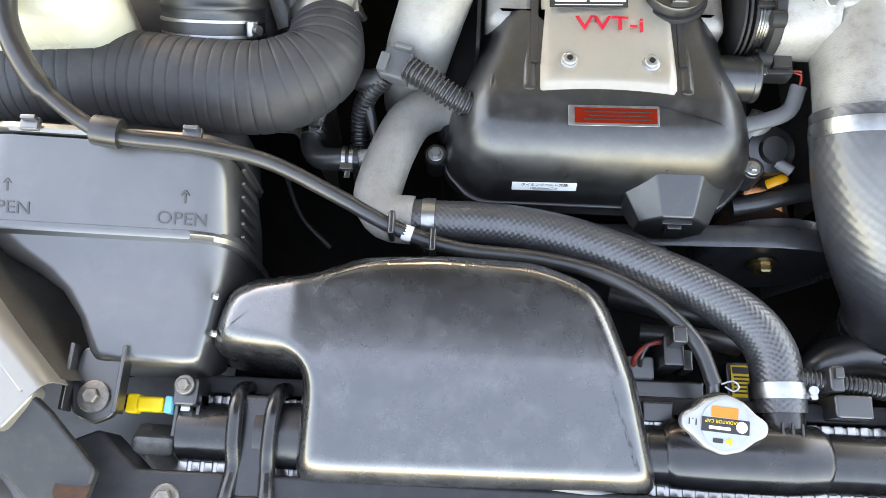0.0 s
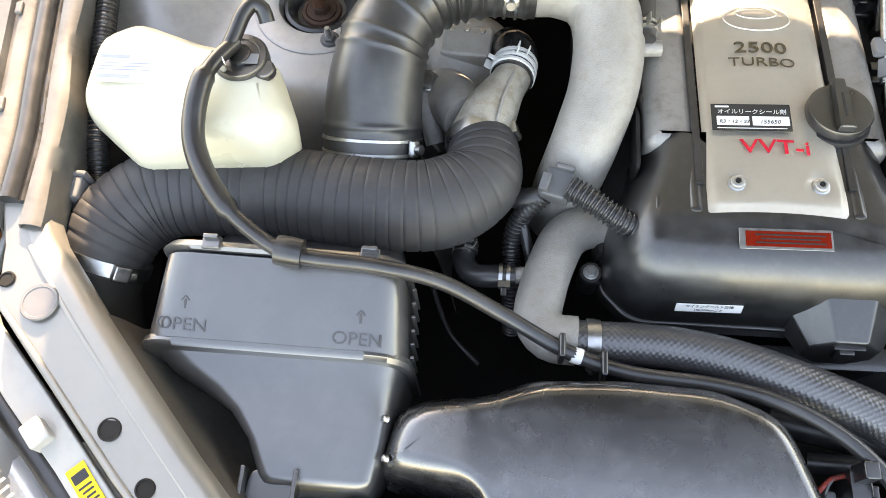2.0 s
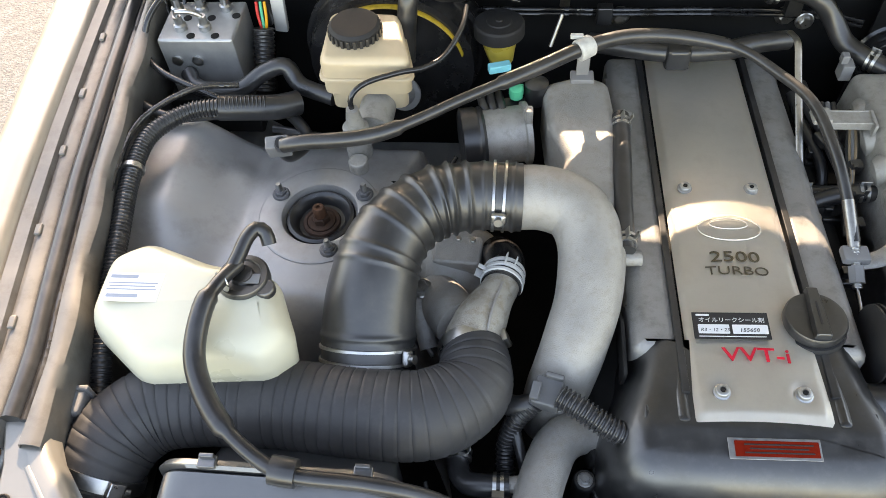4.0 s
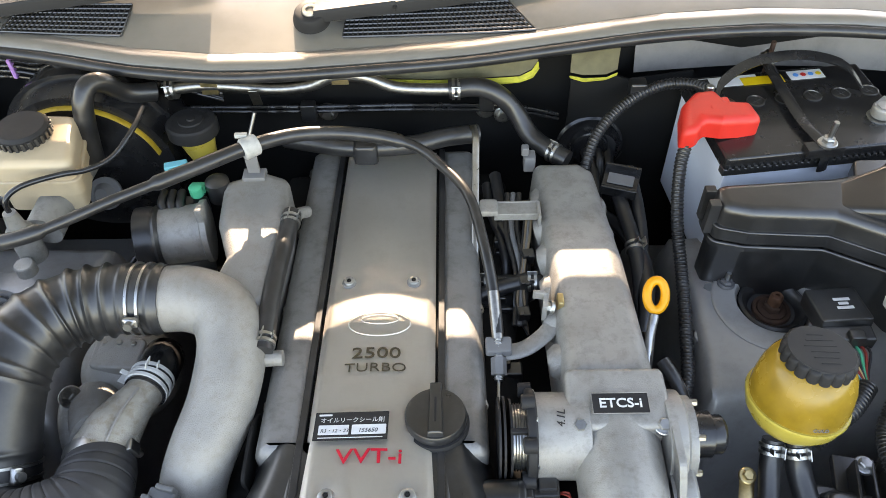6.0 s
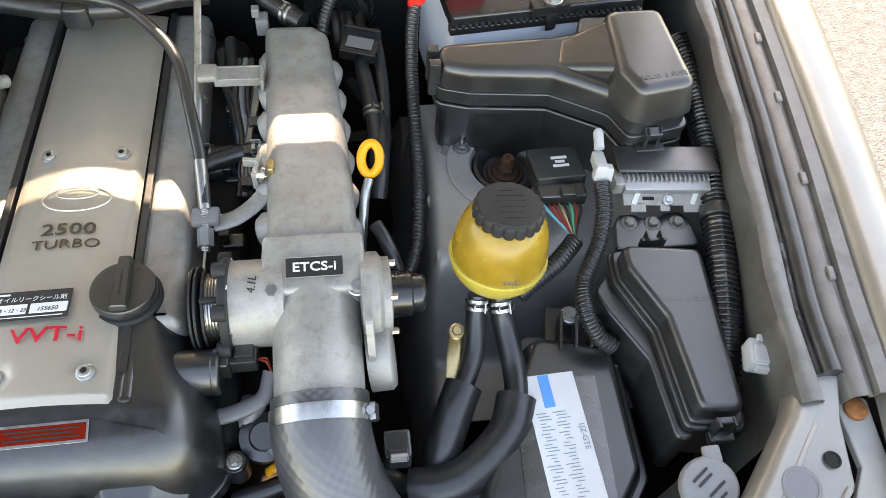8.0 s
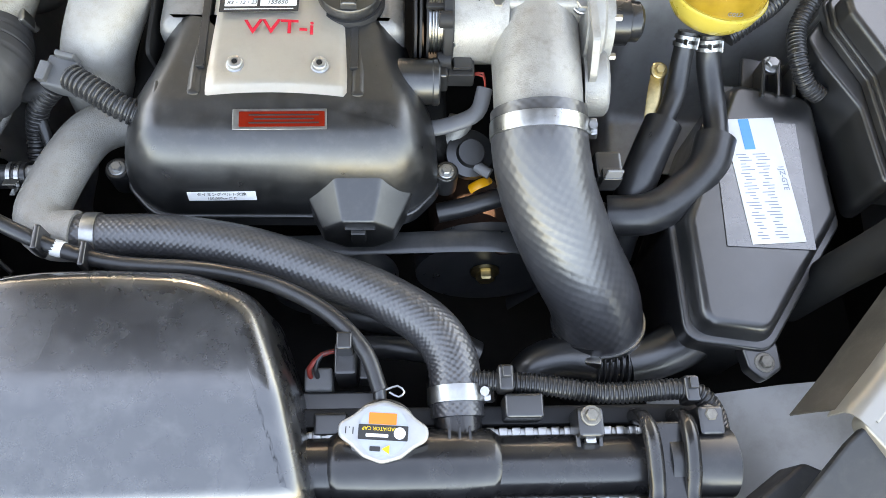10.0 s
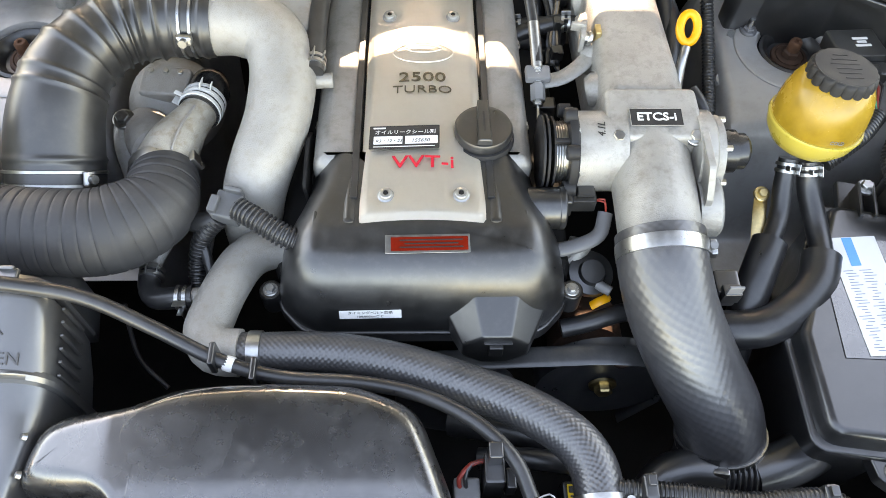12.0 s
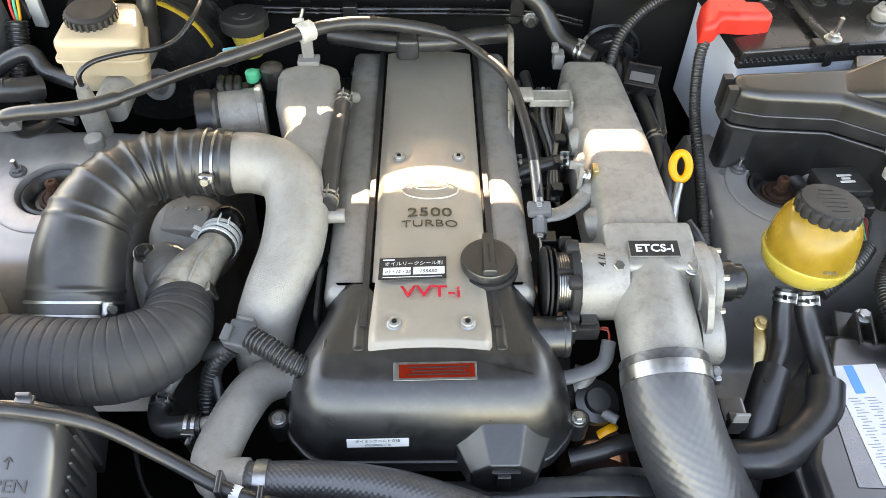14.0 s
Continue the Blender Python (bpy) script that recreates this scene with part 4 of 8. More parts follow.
part("funnel", ring_mesh([lid_ring(-0.2, -0.59, -0.35, 0.892, 0.884, 0.76, 0.03), lid_ring(-0.215, -0.575, -0.352, 0.884, 0.88, 0.77, 0.035), lid_ring(-0.232, -0.54, -0.355, 0.879, 0.877, 0.78, 0.03), lid_ring(-0.25, -0.51, -0.358, 0.876, 0.874, 0.78, 0.02), lid_ring(-0.275, -0.488, -0.362, 0.873, 0.871, 0.78, 0.014), lid_ring(-0.305, -0.474, -0.368, 0.868, 0.866, 0.78, 0.012), lid_ring(-0.312, -0.47, -0.372, 0.863, 0.861, 0.79, 0.012), lid_ring(-0.317, -0.463, -0.378, 0.852, 0.85, 0.80, 0.01)]), AIRB, airbox, "smooth black funnel of the air box")

snork = thing("intake_snorkel", (-0.15, -0.3, 0.8), "large black plastic intake snorkel, scuffed and dusty", "intake duct")
SN = [(-0.368, -0.296), (-0.355, -0.238), (-0.325, -0.226), (-0.275, -0.222), (-0.232, -0.203), (-0.15, -0.197), (-0.065, -0.2), (-0.005, -0.222), (0.024, -0.30), (0.048, -0.405), (-0.277, -0.41), (-0.275, -0.308)]
bm = pillow(SN, 0.79, 0.888, [0.012, 0.02, 0.025, 0.035, 0.035, 0.03, 0.03, 0.05, 0.05, 0.014, 0.014, 0.014], 0.021, 0.036, n=7, bn=12, middle=(-0.325, -0.02, -0.263), flare=0.006)
part("shell", bent(bm, lambda x, y, z: (x, y, z - (0.22 * max(0, -0.31 - y) + 0.05 * max(0, x + 0.2) ** 1.3 + 0.16 * max(0, -0.285 - x) + 0.6 * max(0, y + 0.235) ** 1.5) * (z - 0.75) / 0.14)), COVER, snork, "broad dusty black shell", smooth=60)

# ---- radiator ----
rad = thing("radiator", (0, -0.37, 0.6), "black plastic topped aluminium radiator", "radiator")
part("tank", rod((-0.392, -0.368, 0.811), (0.408, -0.368, 0.811), 0.0275, 32), SHINY, rad, "black plastic radiator tank")
part("core", box(0.01, -0.40, 0.67, 0.80, 0.02, 0.28, 0.002), ZINC, rad)

bm = slab([(-0.0385, -0.0055), (-0.027, -0.0125), (-0.0165, -0.0215), (0, -0.0268), (0.0165, -0.0215), (0.027, -0.0125), (0.0385, -0.0055), (0.0385, 0.0055), (0.027, 0.0125), (0.0165, 0.0215), (0, 0.0268), (-0.0165, 0.0215), (-0.027, 0.0125), (-0.0385, 0.0055)], -0.006, 0.004, 0.014, 0.003, n=6)
rcap = part("filler_cap", moved(bm, pose(0.103, -0.342, 0.852, 6, 0, -4)), ALLOYB, rad, "silver cap with two ears and a label")
part("filler_neck", lathe([(0.03, -0.03), (0.03, 0.0), (0.026, 0.002), (0, 0.002)], pose(0.103, -0.342, 0.843)), PLASTIC, rad)
part("inlet", rod((0.169, -0.33, 0.79), (0.169, -0.375, 0.785), 0.021), PLASTIC, rad)

# ---- throttle and plenum ----
intake = thing("intake_plenum", (0.25, 0.2, 0.8), "dirty cast aluminium intake plenum and throttle body", "intake manifold")
part("plenum", bent(slab([(0.20, 0.488), (0.208, 0.125), (0.305, 0.122), (0.298, 0.3), (0.283, 0.47), (0.265, 0.488)], 0.81, 0.905, 0.012, 0.02, 0.004, n=5, bn=5), lambda x, y, z: (x, y, z + 0.008 - 0.03 * y)), CAST, intake)
part("throttle_elbow", tube([(0.257, 0.10, 0.868), (0.257, 0.06, 0.868), (0.257, 0.01, 0.866), (0.257, -0.05, 0.857)], lambda s, w: 0.0465 - 0.002 * s / w, 36), CAST, intake)
part("throttle_flange", bent(slab([(0.205, 0.132), (0.203, 0.075), (0.213, 0.062), (0.301, 0.062), (0.311, 0.075), (0.309, 0.132)], 0.82, 0.914, 0.008, 0.006), lambda x, y, z: (x, y, z + 0.06 * (y - 0.1))), CAST, intake)
for x in (0.215, 0.30):
    hexbolt("bolt", (x, 0.067, 0.907), (0, -0.3, 1), 0.011, ZINC, intake, label="zinc hex bolt")
part("badge", moved(box(0, 0, 0, 0.058, 0.023, 0.0016, 0.0006), pose(0.258, 0.088, 0.9155, 4, 0, 0)), INK, intake, "black badge with a pale rim")
letters("badge_lettering", "ETCS-i", 0.0145, pose(0.258, 0.0875, 0.9165, 4, 0, 0), PAPER, intake, "white ETCS-i lettering", stretch=1.1, bold=0.0002)
for dx, dy, sx, sy in ((0, 0.0115, 0.058, 0.0007), (0, -0.0115, 0.058, 0.0007), (0.029, 0, 0.0007, 0.023), (-0.029, 0, 0.0007, 0.023)):
    part("badge_rim", moved(box(dx, dy, 0.0006, sx, sy, 0.0012, 0.0003), pose(0.258, 0.088, 0.9155, 4, 0, 0)), CAST, intake)
part("body_left", lathe([(0.04, -0.03), (0.046, -0.028), (0.046, 0.03), (0.04, 0.032)], along((0.196, 0.078, 0.868), (1, 0, 0)), 40), CAST, intake)
letters("handwriting", "4.1L", 0.012, pose(0.196, 0.072, 0.9146, 0, 0, 85) , INK, intake, "handwritten 4.1L", depth=0.0003, shear=0.2)
part("pulley_plate", lathe([(0.03, 0), (0.0485, 0.001), (0.05, 0.003), (0.05, 0.009), (0.048, 0.011), (0.03, 0.011)], along((0.161, 0.078, 0.868), (1, 0, 0)), 40), MATTE, intake, "black plastic pulley housing")
for x, r in ((0.134, 0.043), (0.139, 0.044), (0.146, 0.041)):
    part("pulley", lathe([(0.012, -0.0012), (r, -0.0012), (r, 0.0012), (0.012, 0.0012)], along((x, 0.076, 0.868), (1, 0, 0)), 40), MATTE, intake, "black throttle pulley disc")
part("spring", ribbed([(0.147, 0.077, 0.868), (0.155, 0.077, 0.868), (0.163, 0.077, 0.868)], 0.0335, 0.0028, 0.0022, 36), ZINC, intake, "steel return spring")
part("motor_plate", lathe([(0.04, -0.02), (0.05, -0.018), (0.05, 0.0), (0.044, 0.004), (0.044, 0.012), (0.03, 0.014)], along((0.322, 0.076, 0.866), (1, 0, 0)), 40), CAST, intake)
part("gear_case", lathe([(0.036, -0.02), (0.036, 0.002), (0.032, 0.006), (0.0, 0.007)], along((0.328, 0.018, 0.845), (1, 0, 0.12)), 32), CAST, intake)
part("motor_cap", lathe([(0.025, 0), (0.025, 0.022), (0.021, 0.024), (0.021, 0.034), (0.017, 0.038), (0, 0.038)], along((0.334, 0.078, 0.868), (1, 0, 0)), 30), SHINY, intake, "glossy black sensor cap")
for a in range(0, 360, 60):
    hexbolt("screw", (0.337, 0.076 + 0.041 * math.cos(radians(a)), 0.866 + 0.041 * math.sin(radians(a))), (1, 0, 0), 0.006, ZINC, intake, washer=False)
for a in (20, 75, 130, 185):
    part("housing_lug", lathe([(0.0085, -0.006), (0.0085, 0.006), (0.007, 0.0075), (0, 0.0075)], along((0.164, 0.078 + 0.049 * math.cos(radians(a)), 0.868 + 0.049 * math.sin(radians(a))), (-1, 0, 0)), 16), MATTE, intake, "black screw lug")
part("spring_arm", box(0.155, 0.062, 0.906, 0.022, 0.006, 0.006, 0.0015), MATTE, intake, "black spring stop")
part("gear_plate", moved(slab(rounded([(-0.052, -0.045), (-0.052, 0.02), (-0.03, 0.052), (0.03, 0.054), (0.055, 0.03), (0.05, -0.01), (0.03, -0.04), (-0.02, -0.058)], 0.012, 3), -0.004, 0.004, 0.004, 0.0015), along((0.312, 0.05, 0.862), (1, 0, 0.05))), CAST, intake, "cast flange of the throttle motor")
for a in (35, 100, 160):
    hexbolt("screw", (0.17, 0.078 + 0.045 * math.cos(radians(a)), 0.868 + 0.045 * math.sin(radians(a))), (-0.3, 0, 1), 0.006, ZINC, intake, washer=False)
for k in range(6):
    y = 0.17 + 0.052 * k
    part("runner", lathe([(0.022, -0.02), (0.022, 0.0), (0.017, 0.008), (0, 0.011)], along((0.206, y, 0.868), (-1, 0, -0.35)), 20), CAST, intake)
    part("runner", lathe([(0.024, -0.02), (0.023, 0.0), (0.018, 0.008), (0, 0.011)], along((0.298 - 0.05 * (y - 0.13), y, 0.85), (1, 0, -0.6)), 20), CAST, intake)
bighose = thing("throttle_hose", (0.29, -0.13, 0.7), "large black silicone hose clamped to the throttle", "hose")
BIGH = [(0.257, -0.03, 0.86), (0.258, -0.07, 0.85), (0.269, -0.108, 0.825), (0.294, -0.15, 0.788), (0.322, -0.184, 0.75), (0.333, -0.204, 0.722), (0.337, -0.213, 0.703)]
part("hose", woven(BIGH, 0.0485, 0.0485, 0.0054, 0.00017), SILICONE, bighose, "black woven-texture silicone hose")
hose_clamp((0.257, -0.05, 0.857), (0, -1, -0.25), 0.0485, bighose, 0.016, (0.9, 0, 0.2))

# ---- right side ----
res = thing("power_steering_reservoir", (0.45, 0.1, 0.85), "amber plastic power steering reservoir with black cap", "reservoir")
mr_ = pose(0.46, 0.122, 0.957, -9, 4, 0) @ Matrix.Diagonal((0.85, 0.85, 0.88, 1)) @ pose(0, 0, -0.957)
part("lower_shell", moved(lathe([(0.016, 0.83), (0.034, 0.834), (0.05, 0.843), (0.0595, 0.857), (0.0635, 0.872), (0.0632, 0.876), (0.0, 0.877)], None, 48), mr_), FLUID, res, "yellow translucent lower bowl")
part("upper_shell", moved(lathe([(0.0, 0.868), (0.0595, 0.868), (0.061, 0.88), (0.0605, 0.895), (0.058, 0.912), (0.053, 0.928), (0.046, 0.939), (0.04, 0.944), (0, 0.945)], None, 48), mr_), FLUIDTOP, res, "amber upper bowl")
part("cap", moved(lathe([(0.04, 0.938), (0.0415, 0.942), (0.0415, 0.954), (0.0395, 0.9585), (0, 0.9592)], None, 44), mr_), MATTE, res, "ribbed black screw cap")

batt = thing("battery", (0.55, 0.51, 0.76), "car battery, pale blue case and black lid", "battery")
mb = pose(0.553, 0.515, 0, 0, 0, 7)
part("case", moved(box(0, 0, 0.85, 0.252, 0.172, 0.175, 0.006), mb), BATT, batt)
part("lid", moved(box(0, 0, 0.947, 0.258, 0.176, 0.024, 0.004), mb), SHINY, batt, "black battery lid with cell plugs")

fuse = thing("relay_box", (0.56, 0.33, 0.8), "large black plastic relay and fuse box", "fuse box")
FB = [(0.412, 0.378), (0.415, 0.335), (0.451, 0.325), (0.546, 0.318), (0.613, 0.28), (0.629, 0.243), (0.70, 0.258), (0.692, 0.402), (0.615, 0.399), (0.561, 0.388)]
part("body", slab(inset(FB, 0.004), 0.79, 0.93, 0.012, 0.004), BLACKP, fuse)
part("lid_flange", slab(inset(FB, -0.005), 0.914, 0.9205, 0.014, 0.002), BLACKP, fuse, "projecting rim of the lid")
part("body_flange", slab(inset(FB, -0.004), 0.9, 0.9075, 0.014, 0.002), BLACKP, fuse)
part("lid", slab(FB, 0.918, 0.952, 0.018, 0.013, 0.002, bn=6), BLACKP, fuse, "black moulded lid")
FBR = [(0.612, 0.29), (0.628, 0.249), (0.698, 0.262), (0.69, 0.396), (0.618, 0.392)]
part("raised_lid", slab(FBR, 0.94, 0.984, 0.016, 0.012, 0.008, n=6, bn=6), BLACKP, fuse, "raised block of the lid")
part("lid_ramp", bent(slab([(0.55, 0.33), (0.615, 0.30), (0.64, 0.3), (0.64, 0.385), (0.565, 0.38)], 0.93, 0.953, 0.012, 0.008, n=6), lambda x, y, z: (x, y, z + 0.028 * smooth01(0.585, 0.63, x) * (z > 0.94))), BLACKP, fuse)

fuse2 = thing("small_relay_box", (0.64, 0, 0.8), "black plastic relay box with lettered lid", "fuse box")
F2 = [(0.595, 0.115), (0.595, 0.085), (0.622, 0.02), (0.627, -0.085), (0.672, -0.09), (0.686, 0.104)]
part("body", slab(inset(F2, -0.006), 0.78, 0.862, 0.01, 0.003), BLACKP, fuse2)
part("lid", slab(F2, 0.855, 0.884, 0.012, 0.007, 0.002), BLACKP, fuse2)

ebox = thing("resonator_box", (0.5, -0.1, 0.7), "black plastic box with a white sticker on its lid", "box")
EB = [(0.49, 0.062), (0.593, 0.04), (0.592, -0.115), (0.491, -0.252), (0.41, -0.24), (0.409, -0.115)]
part("body", slab(EB, 0.62, 0.775, 0.02, 0.004), PLASTIC, ebox)
part("lid", slab(inset(EB, 0.008), 0.77, 0.80, 0.02, 0.01, 0.006), PLASTIC, ebox)

# ---- left side ----
tank = thing("washer_tank", (-0.58, 0.03, 0.84), "milky yellowed plastic washer fluid tank", "fluid tank")
TK = [(-0.692, 0.1), (-0.645, 0.122), (-0.566, 0.089), (-0.495, 0.076), (-0.461, 0.0), (-0.487, -0.03), (-0.62, -0.04), (-0.692, 0.017)]
part("body", moved(bent(pillow(TK, 0.79, 0.97, [0.03, 0.03, 0.04, 0.022, 0.03, 0.03, 0.04, 0.04], 0.026, 0.04, n=7, bn=9, middle=(-0.65, -0.5, 0.03), flare=-0.016), lambda x, y, z: (x, y, z - 0.09 * max(0, -0.56 - x) * (z > 0.85) - 0.12 * max(0, 0.03 - y) * (z > 0.85))), pose(-0.008, 0.012, 0)), TANK, tank, smooth=60)
part("cap", lathe([(0.0275, -0.004), (0.0275, 0.006), (0.0255, 0.009), (0.02, 0.009), (0.019, 0.0075), (0.012, 0.0075), (0.011, 0.012), (0, 0.012)], pose(-0.53, 0.07, 0.967), 40), PLASTIC, tank)

hose = thing("overflow_hose", (-0.3, -0.15, 0.85), "black rubber overflow hose from tank to radiator", "hose")
OV = [(-0.533, 0.078, 0.985), (-0.546, 0.05, 0.99), (-0.556, 0.02, 0.987), (-0.555, -0.03, 0.972), (-0.525, -0.08, 0.96), (-0.48, -0.115, 0.95), (-0.445, -0.127, 0.945), (-0.38, -0.127, 0.932), (-0.32, -0.13, 0.91), (-0.26, -0.148, 0.88), (-0.2, -0.172, 0.858), (-0.14, -0.187, 0.85), (-0.06, -0.193, 0.848), (0.0, -0.206, 0.846), (0.05, -0.232, 0.845), (0.085, -0.268, 0.845), (0.1, -0.305, 0.842)]
part("hose", tube(OV, lambda s, w: 0.0076 if s / w < 0.055 else 0.0108 if s / w < 0.215 else 0.0074, 16), RUBBER, hose)

brake = thing("brake_master_cylinder", (-0.45, 0.44, 0.9), "brake fluid reservoir, cream plastic, on alloy cylinder", "brake reservoir")
part("reservoir", slab([(-0.505, 0.395), (-0.385, 0.395), (-0.41, 0.495), (-0.505, 0.5)], 0.93, 0.985, 0.015, 0.01), BRAKEP, brake)
part("cap", lathe([(0.033, -0.006), (0.034, 0.012), (0.03, 0.016), (0, 0.016)], pose(-0.463, 0.452, 0.985)), MATTE, brake)
boost = thing("brake_booster", (-0.4, 0.55, 0.8), "black round brake servo on the firewall", "brake servo")
part("drum", lathe([(0.05, -0.06), (0.13, -0.05), (0.135, -0.02), (0.14, 0.0), (0.14, 0.04), (0.1, 0.06), (0, 0.06)], along((-0.435, 0.575, 0.868), (0, 1, 0)) @ Matrix.Diagonal((0.93, 0.93, 1, 1)), 56), SHINY, boost)
abs_ = thing("brake_valve_block", (-0.70, 0.52, 0.85), "bare alloy brake valve block with steel lines", "valve block")
part("block", box(-0.70, 0.525, 0.9, 0.11, 0.09, 0.1, 0.004), ALLOYB, abs_)

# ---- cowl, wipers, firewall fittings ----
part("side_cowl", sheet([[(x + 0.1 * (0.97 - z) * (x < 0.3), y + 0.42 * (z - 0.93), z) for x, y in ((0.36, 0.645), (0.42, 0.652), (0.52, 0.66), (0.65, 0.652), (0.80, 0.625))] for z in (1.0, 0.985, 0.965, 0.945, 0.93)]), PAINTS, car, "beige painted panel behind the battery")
def cowl_grille(corners, nx, ny):
    """A slotted plastic grille that follows the cowl; corners run round it."""
    (ax, ay), (bx, by), (cx, cy), (dx, dy) = corners

    def at(u, v, lift):
        x = (ax * (1 - u) + bx * u) * (1 - v) + (dx * (1 - u) + cx * u) * v
        y = (ay * (1 - u) + by * u) * (1 - v) + (dy * (1 - u) + cy * u) * v
        return Vector((x, y, cowl_z(x, y) + lift))

    g = part("cowl_grille", sheet([[at(i / 24, j / 6, 0.0012) for i in range(25)] for j in range(7)]), DARK, car, "black cowl air grille")
    for k in range(ny + 1):
        part("grille_bar", tube([at(i / 6, k / ny, 0.0028) for i in range(7)], 0.0016, 6), PLASTIC, g)
    bars = [rod(at(k / nx, 0, 0.0026), at(k / nx, 1, 0.0026), 0.0012, 5) for k in range(nx + 1)]
    part("grille_mesh", joined(*bars), PLASTIC, g)


cowl_grille([(-0.06, 0.603), (0.205, 0.602), (0.165, 0.665), (-0.055, 0.66)], 38, 8)
cowl_grille([(-0.535, 0.612), (-0.368, 0.61), (-0.362, 0.665), (-0.52, 0.665)], 24, 7)


def wiper(x, y, reach, label):
    z = cowl_z(x, y) + 0.012
    w = thing("wiper_arm", (x, y, z), label, "wiper", "windscreen wipers")
    part("pivot_boss", lathe([(0.027, -0.03), (0.026, -0.006), (0.0225, 0.004), (0.02, 0.006), (0.012, 0.0065), (0.0115, 0.004), (0, 0.004)], pose(x, y, z, 14, 0, 0), 32), MATTE, w)
    part("pivot_nut", lathe([(0.0125, 0.0), (0.0125, 0.007), (0.0105, 0.009), (0.006, 0.009), (0.0055, 0.0075), (0, 0.0075)], pose(x, y, z, 14, 0, 0), 18), BOLTZ, w, "grey pivot nut")

    def blade(x0, x1, w0, w1, drop):
        rings = []
        for k in range(13):
            u = k / 12
            px = x + x0 + (x1 - x0) * u
            py = y + 0.03 * (x0 + (x1 - x0) * u) / 0.2
            pz = z + 0.008 + 0.045 * (x0 + (x1 - x0) * u)
            h = (w0 + (w1 - w0) * u) / 2
            rings.append([Vector((px, py + a * h, pz + c - drop)) for a, c in ((-1.0, -0.014), (-0.96, -0.001), (-0.78, 0.003), (0.78, 0.003), (0.96, -0.001), (1.0, -0.014))])
        return ring_mesh(rings)

    part("arm_head", blade(0.006, 0.118, 0.032, 0.038, 0.0), MATTE, w)
    part("arm", blade(0.116, reach, 0.036, 0.022, 0.002), MATTE, w)
    part("hinge_pin", rod((x + 0.117, y - 0.002, z + 0.009), (x + 0.117, y + 0.037, z + 0.013), 0.003), MATTE, w)


wiper(-0.105, 0.634, 0.5, "black windscreen wiper arm beside the middle air grille")
wiper(-0.674, 0.629, 0.42, "black windscreen wiper arm near the fender")

heat = thing("heater_pipe", (0, 0.58, 0.95), "bare metal heater pipe with rubber hoses on the firewall", "pipe")
part("pipe", tube([(-0.31, 0.572, 0.966), (-0.25, 0.573, 0.971), (-0.163, 0.573, 0.963), (-0.11, 0.573, 0.968), (-0.074, 0.573, 0.983), (-0.034, 0.573, 0.981), (0.006, 0.573, 0.963), (0.05, 0.573, 0.958), (0.1, 0.573, 0.957)], 0.0085, 16), BOLTZ, heat)
part("left_hose", tube([(-0.329, 0.57, 0.964), (-0.36, 0.55, 0.978), (-0.376, 0.53, 1.008), (-0.388, 0.515, 1.016), (-0.396, 0.5, 1.003), (-0.401, 0.49, 0.968), (-0.406, 0.483, 0.915)], 0.0135, 18), RUBBER, heat, "black rubber hose")
part("right_hose", tube([(0.085, 0.573, 0.957), (0.125, 0.573, 0.96), (0.155, 0.568, 0.95), (0.18, 0.56, 0.925), (0.2, 0.54, 0.90), (0.225, 0.515, 0.893), (0.25, 0.495, 0.89)], 0.0135, 18), RUBBER, heat, "black rubber hose")
wire_clamp((0.095, 0.573, 0.957), (1, 0, 0), 0.014, heat, (0, -1, 0.5))
wire_clamp((-0.305, 0.572, 0.967), (1, 0, 0.1), 0.014, heat, (0, -1, 0.5))
wire_clamp((0.232, 0.509, 0.892), (1, -0.8, 0), 0.014, heat, (0, -0.5, 1))
for x, z in ((-0.25, 0.971), (-0.066, 0.984)):
    part("bracket", joined(box(x, 0.585, z + 0.008, 0.024, 0.03, 0.004, 0.001), box(x, 0.567, z + 0.002, 0.024, 0.004, 0.026, 0.001)), BRASSY, heat, "yellowish plated bracket")
part("stay", joined(box(-0.187, 0.56, 0.958, 0.014, 0.003, 0.035, 0.001, (20, 0, 0)), rod((-0.19, 0.55, 0.94), (-0.205, 0.53, 0.9), 0.003)), BOLTZ, heat, "bent steel stay")
lines = thing("brake_lines", (-0.5, 0.6, 0.95), "thin dark metal brake lines along the firewall", "pipes")
for k in range(4):
    part("line", tube([(-0.765 + 0.03 * k, 0.56 - 0.012 * k, 0.93), (-0.765 + 0.03 * k, 0.575, 0.962), (-0.73 + 0.02 * k, 0.59, 0.988 - 0.008 * k), (-0.671, 0.603, 1.003 - 0.009 * k), (-0.54, 0.603, 0.998 - 0.009 * k), (-0.5, 0.603, 0.992 - 0.009 * k), (-0.46, 0.603, 1.002 - 0.009 * k), (-0.38, 0.605, 0.996 - 0.009 * k), (-0.25, 0.61, 0.93 - 0.004 * k)], 0.003, 8), SHINY, lines)
for k in range(2):
    part("line", tube([(-0.33, 0.61, 0.906 - 0.008 * k), (-0.12, 0.612, 0.902 - 0.008 * k), (0.046, 0.612, 0.902 - 0.008 * k), (0.18, 0.612, 0.896 - 0.008 * k), (0.25, 0.612, 0.88 - 0.008 * k)], 0.0032, 8), SHINY, lines)
part("purple_mark", box(-0.535, 0.602, 0.985, 0.006, 0.009, 0.032, 0.002), mat("purple_paint_mark", (0.4, 0.2, 0.5), 0.5), lines, "purple paint mark")
for x, z in ((-0.463, 0.988), (-0.125, 0.9), (0.14, 0.915)):
    part("clip", box(x, 0.603, z, 0.022, 0.016, 0.03, 0.002), PLASTIC, lines, "black line clip")
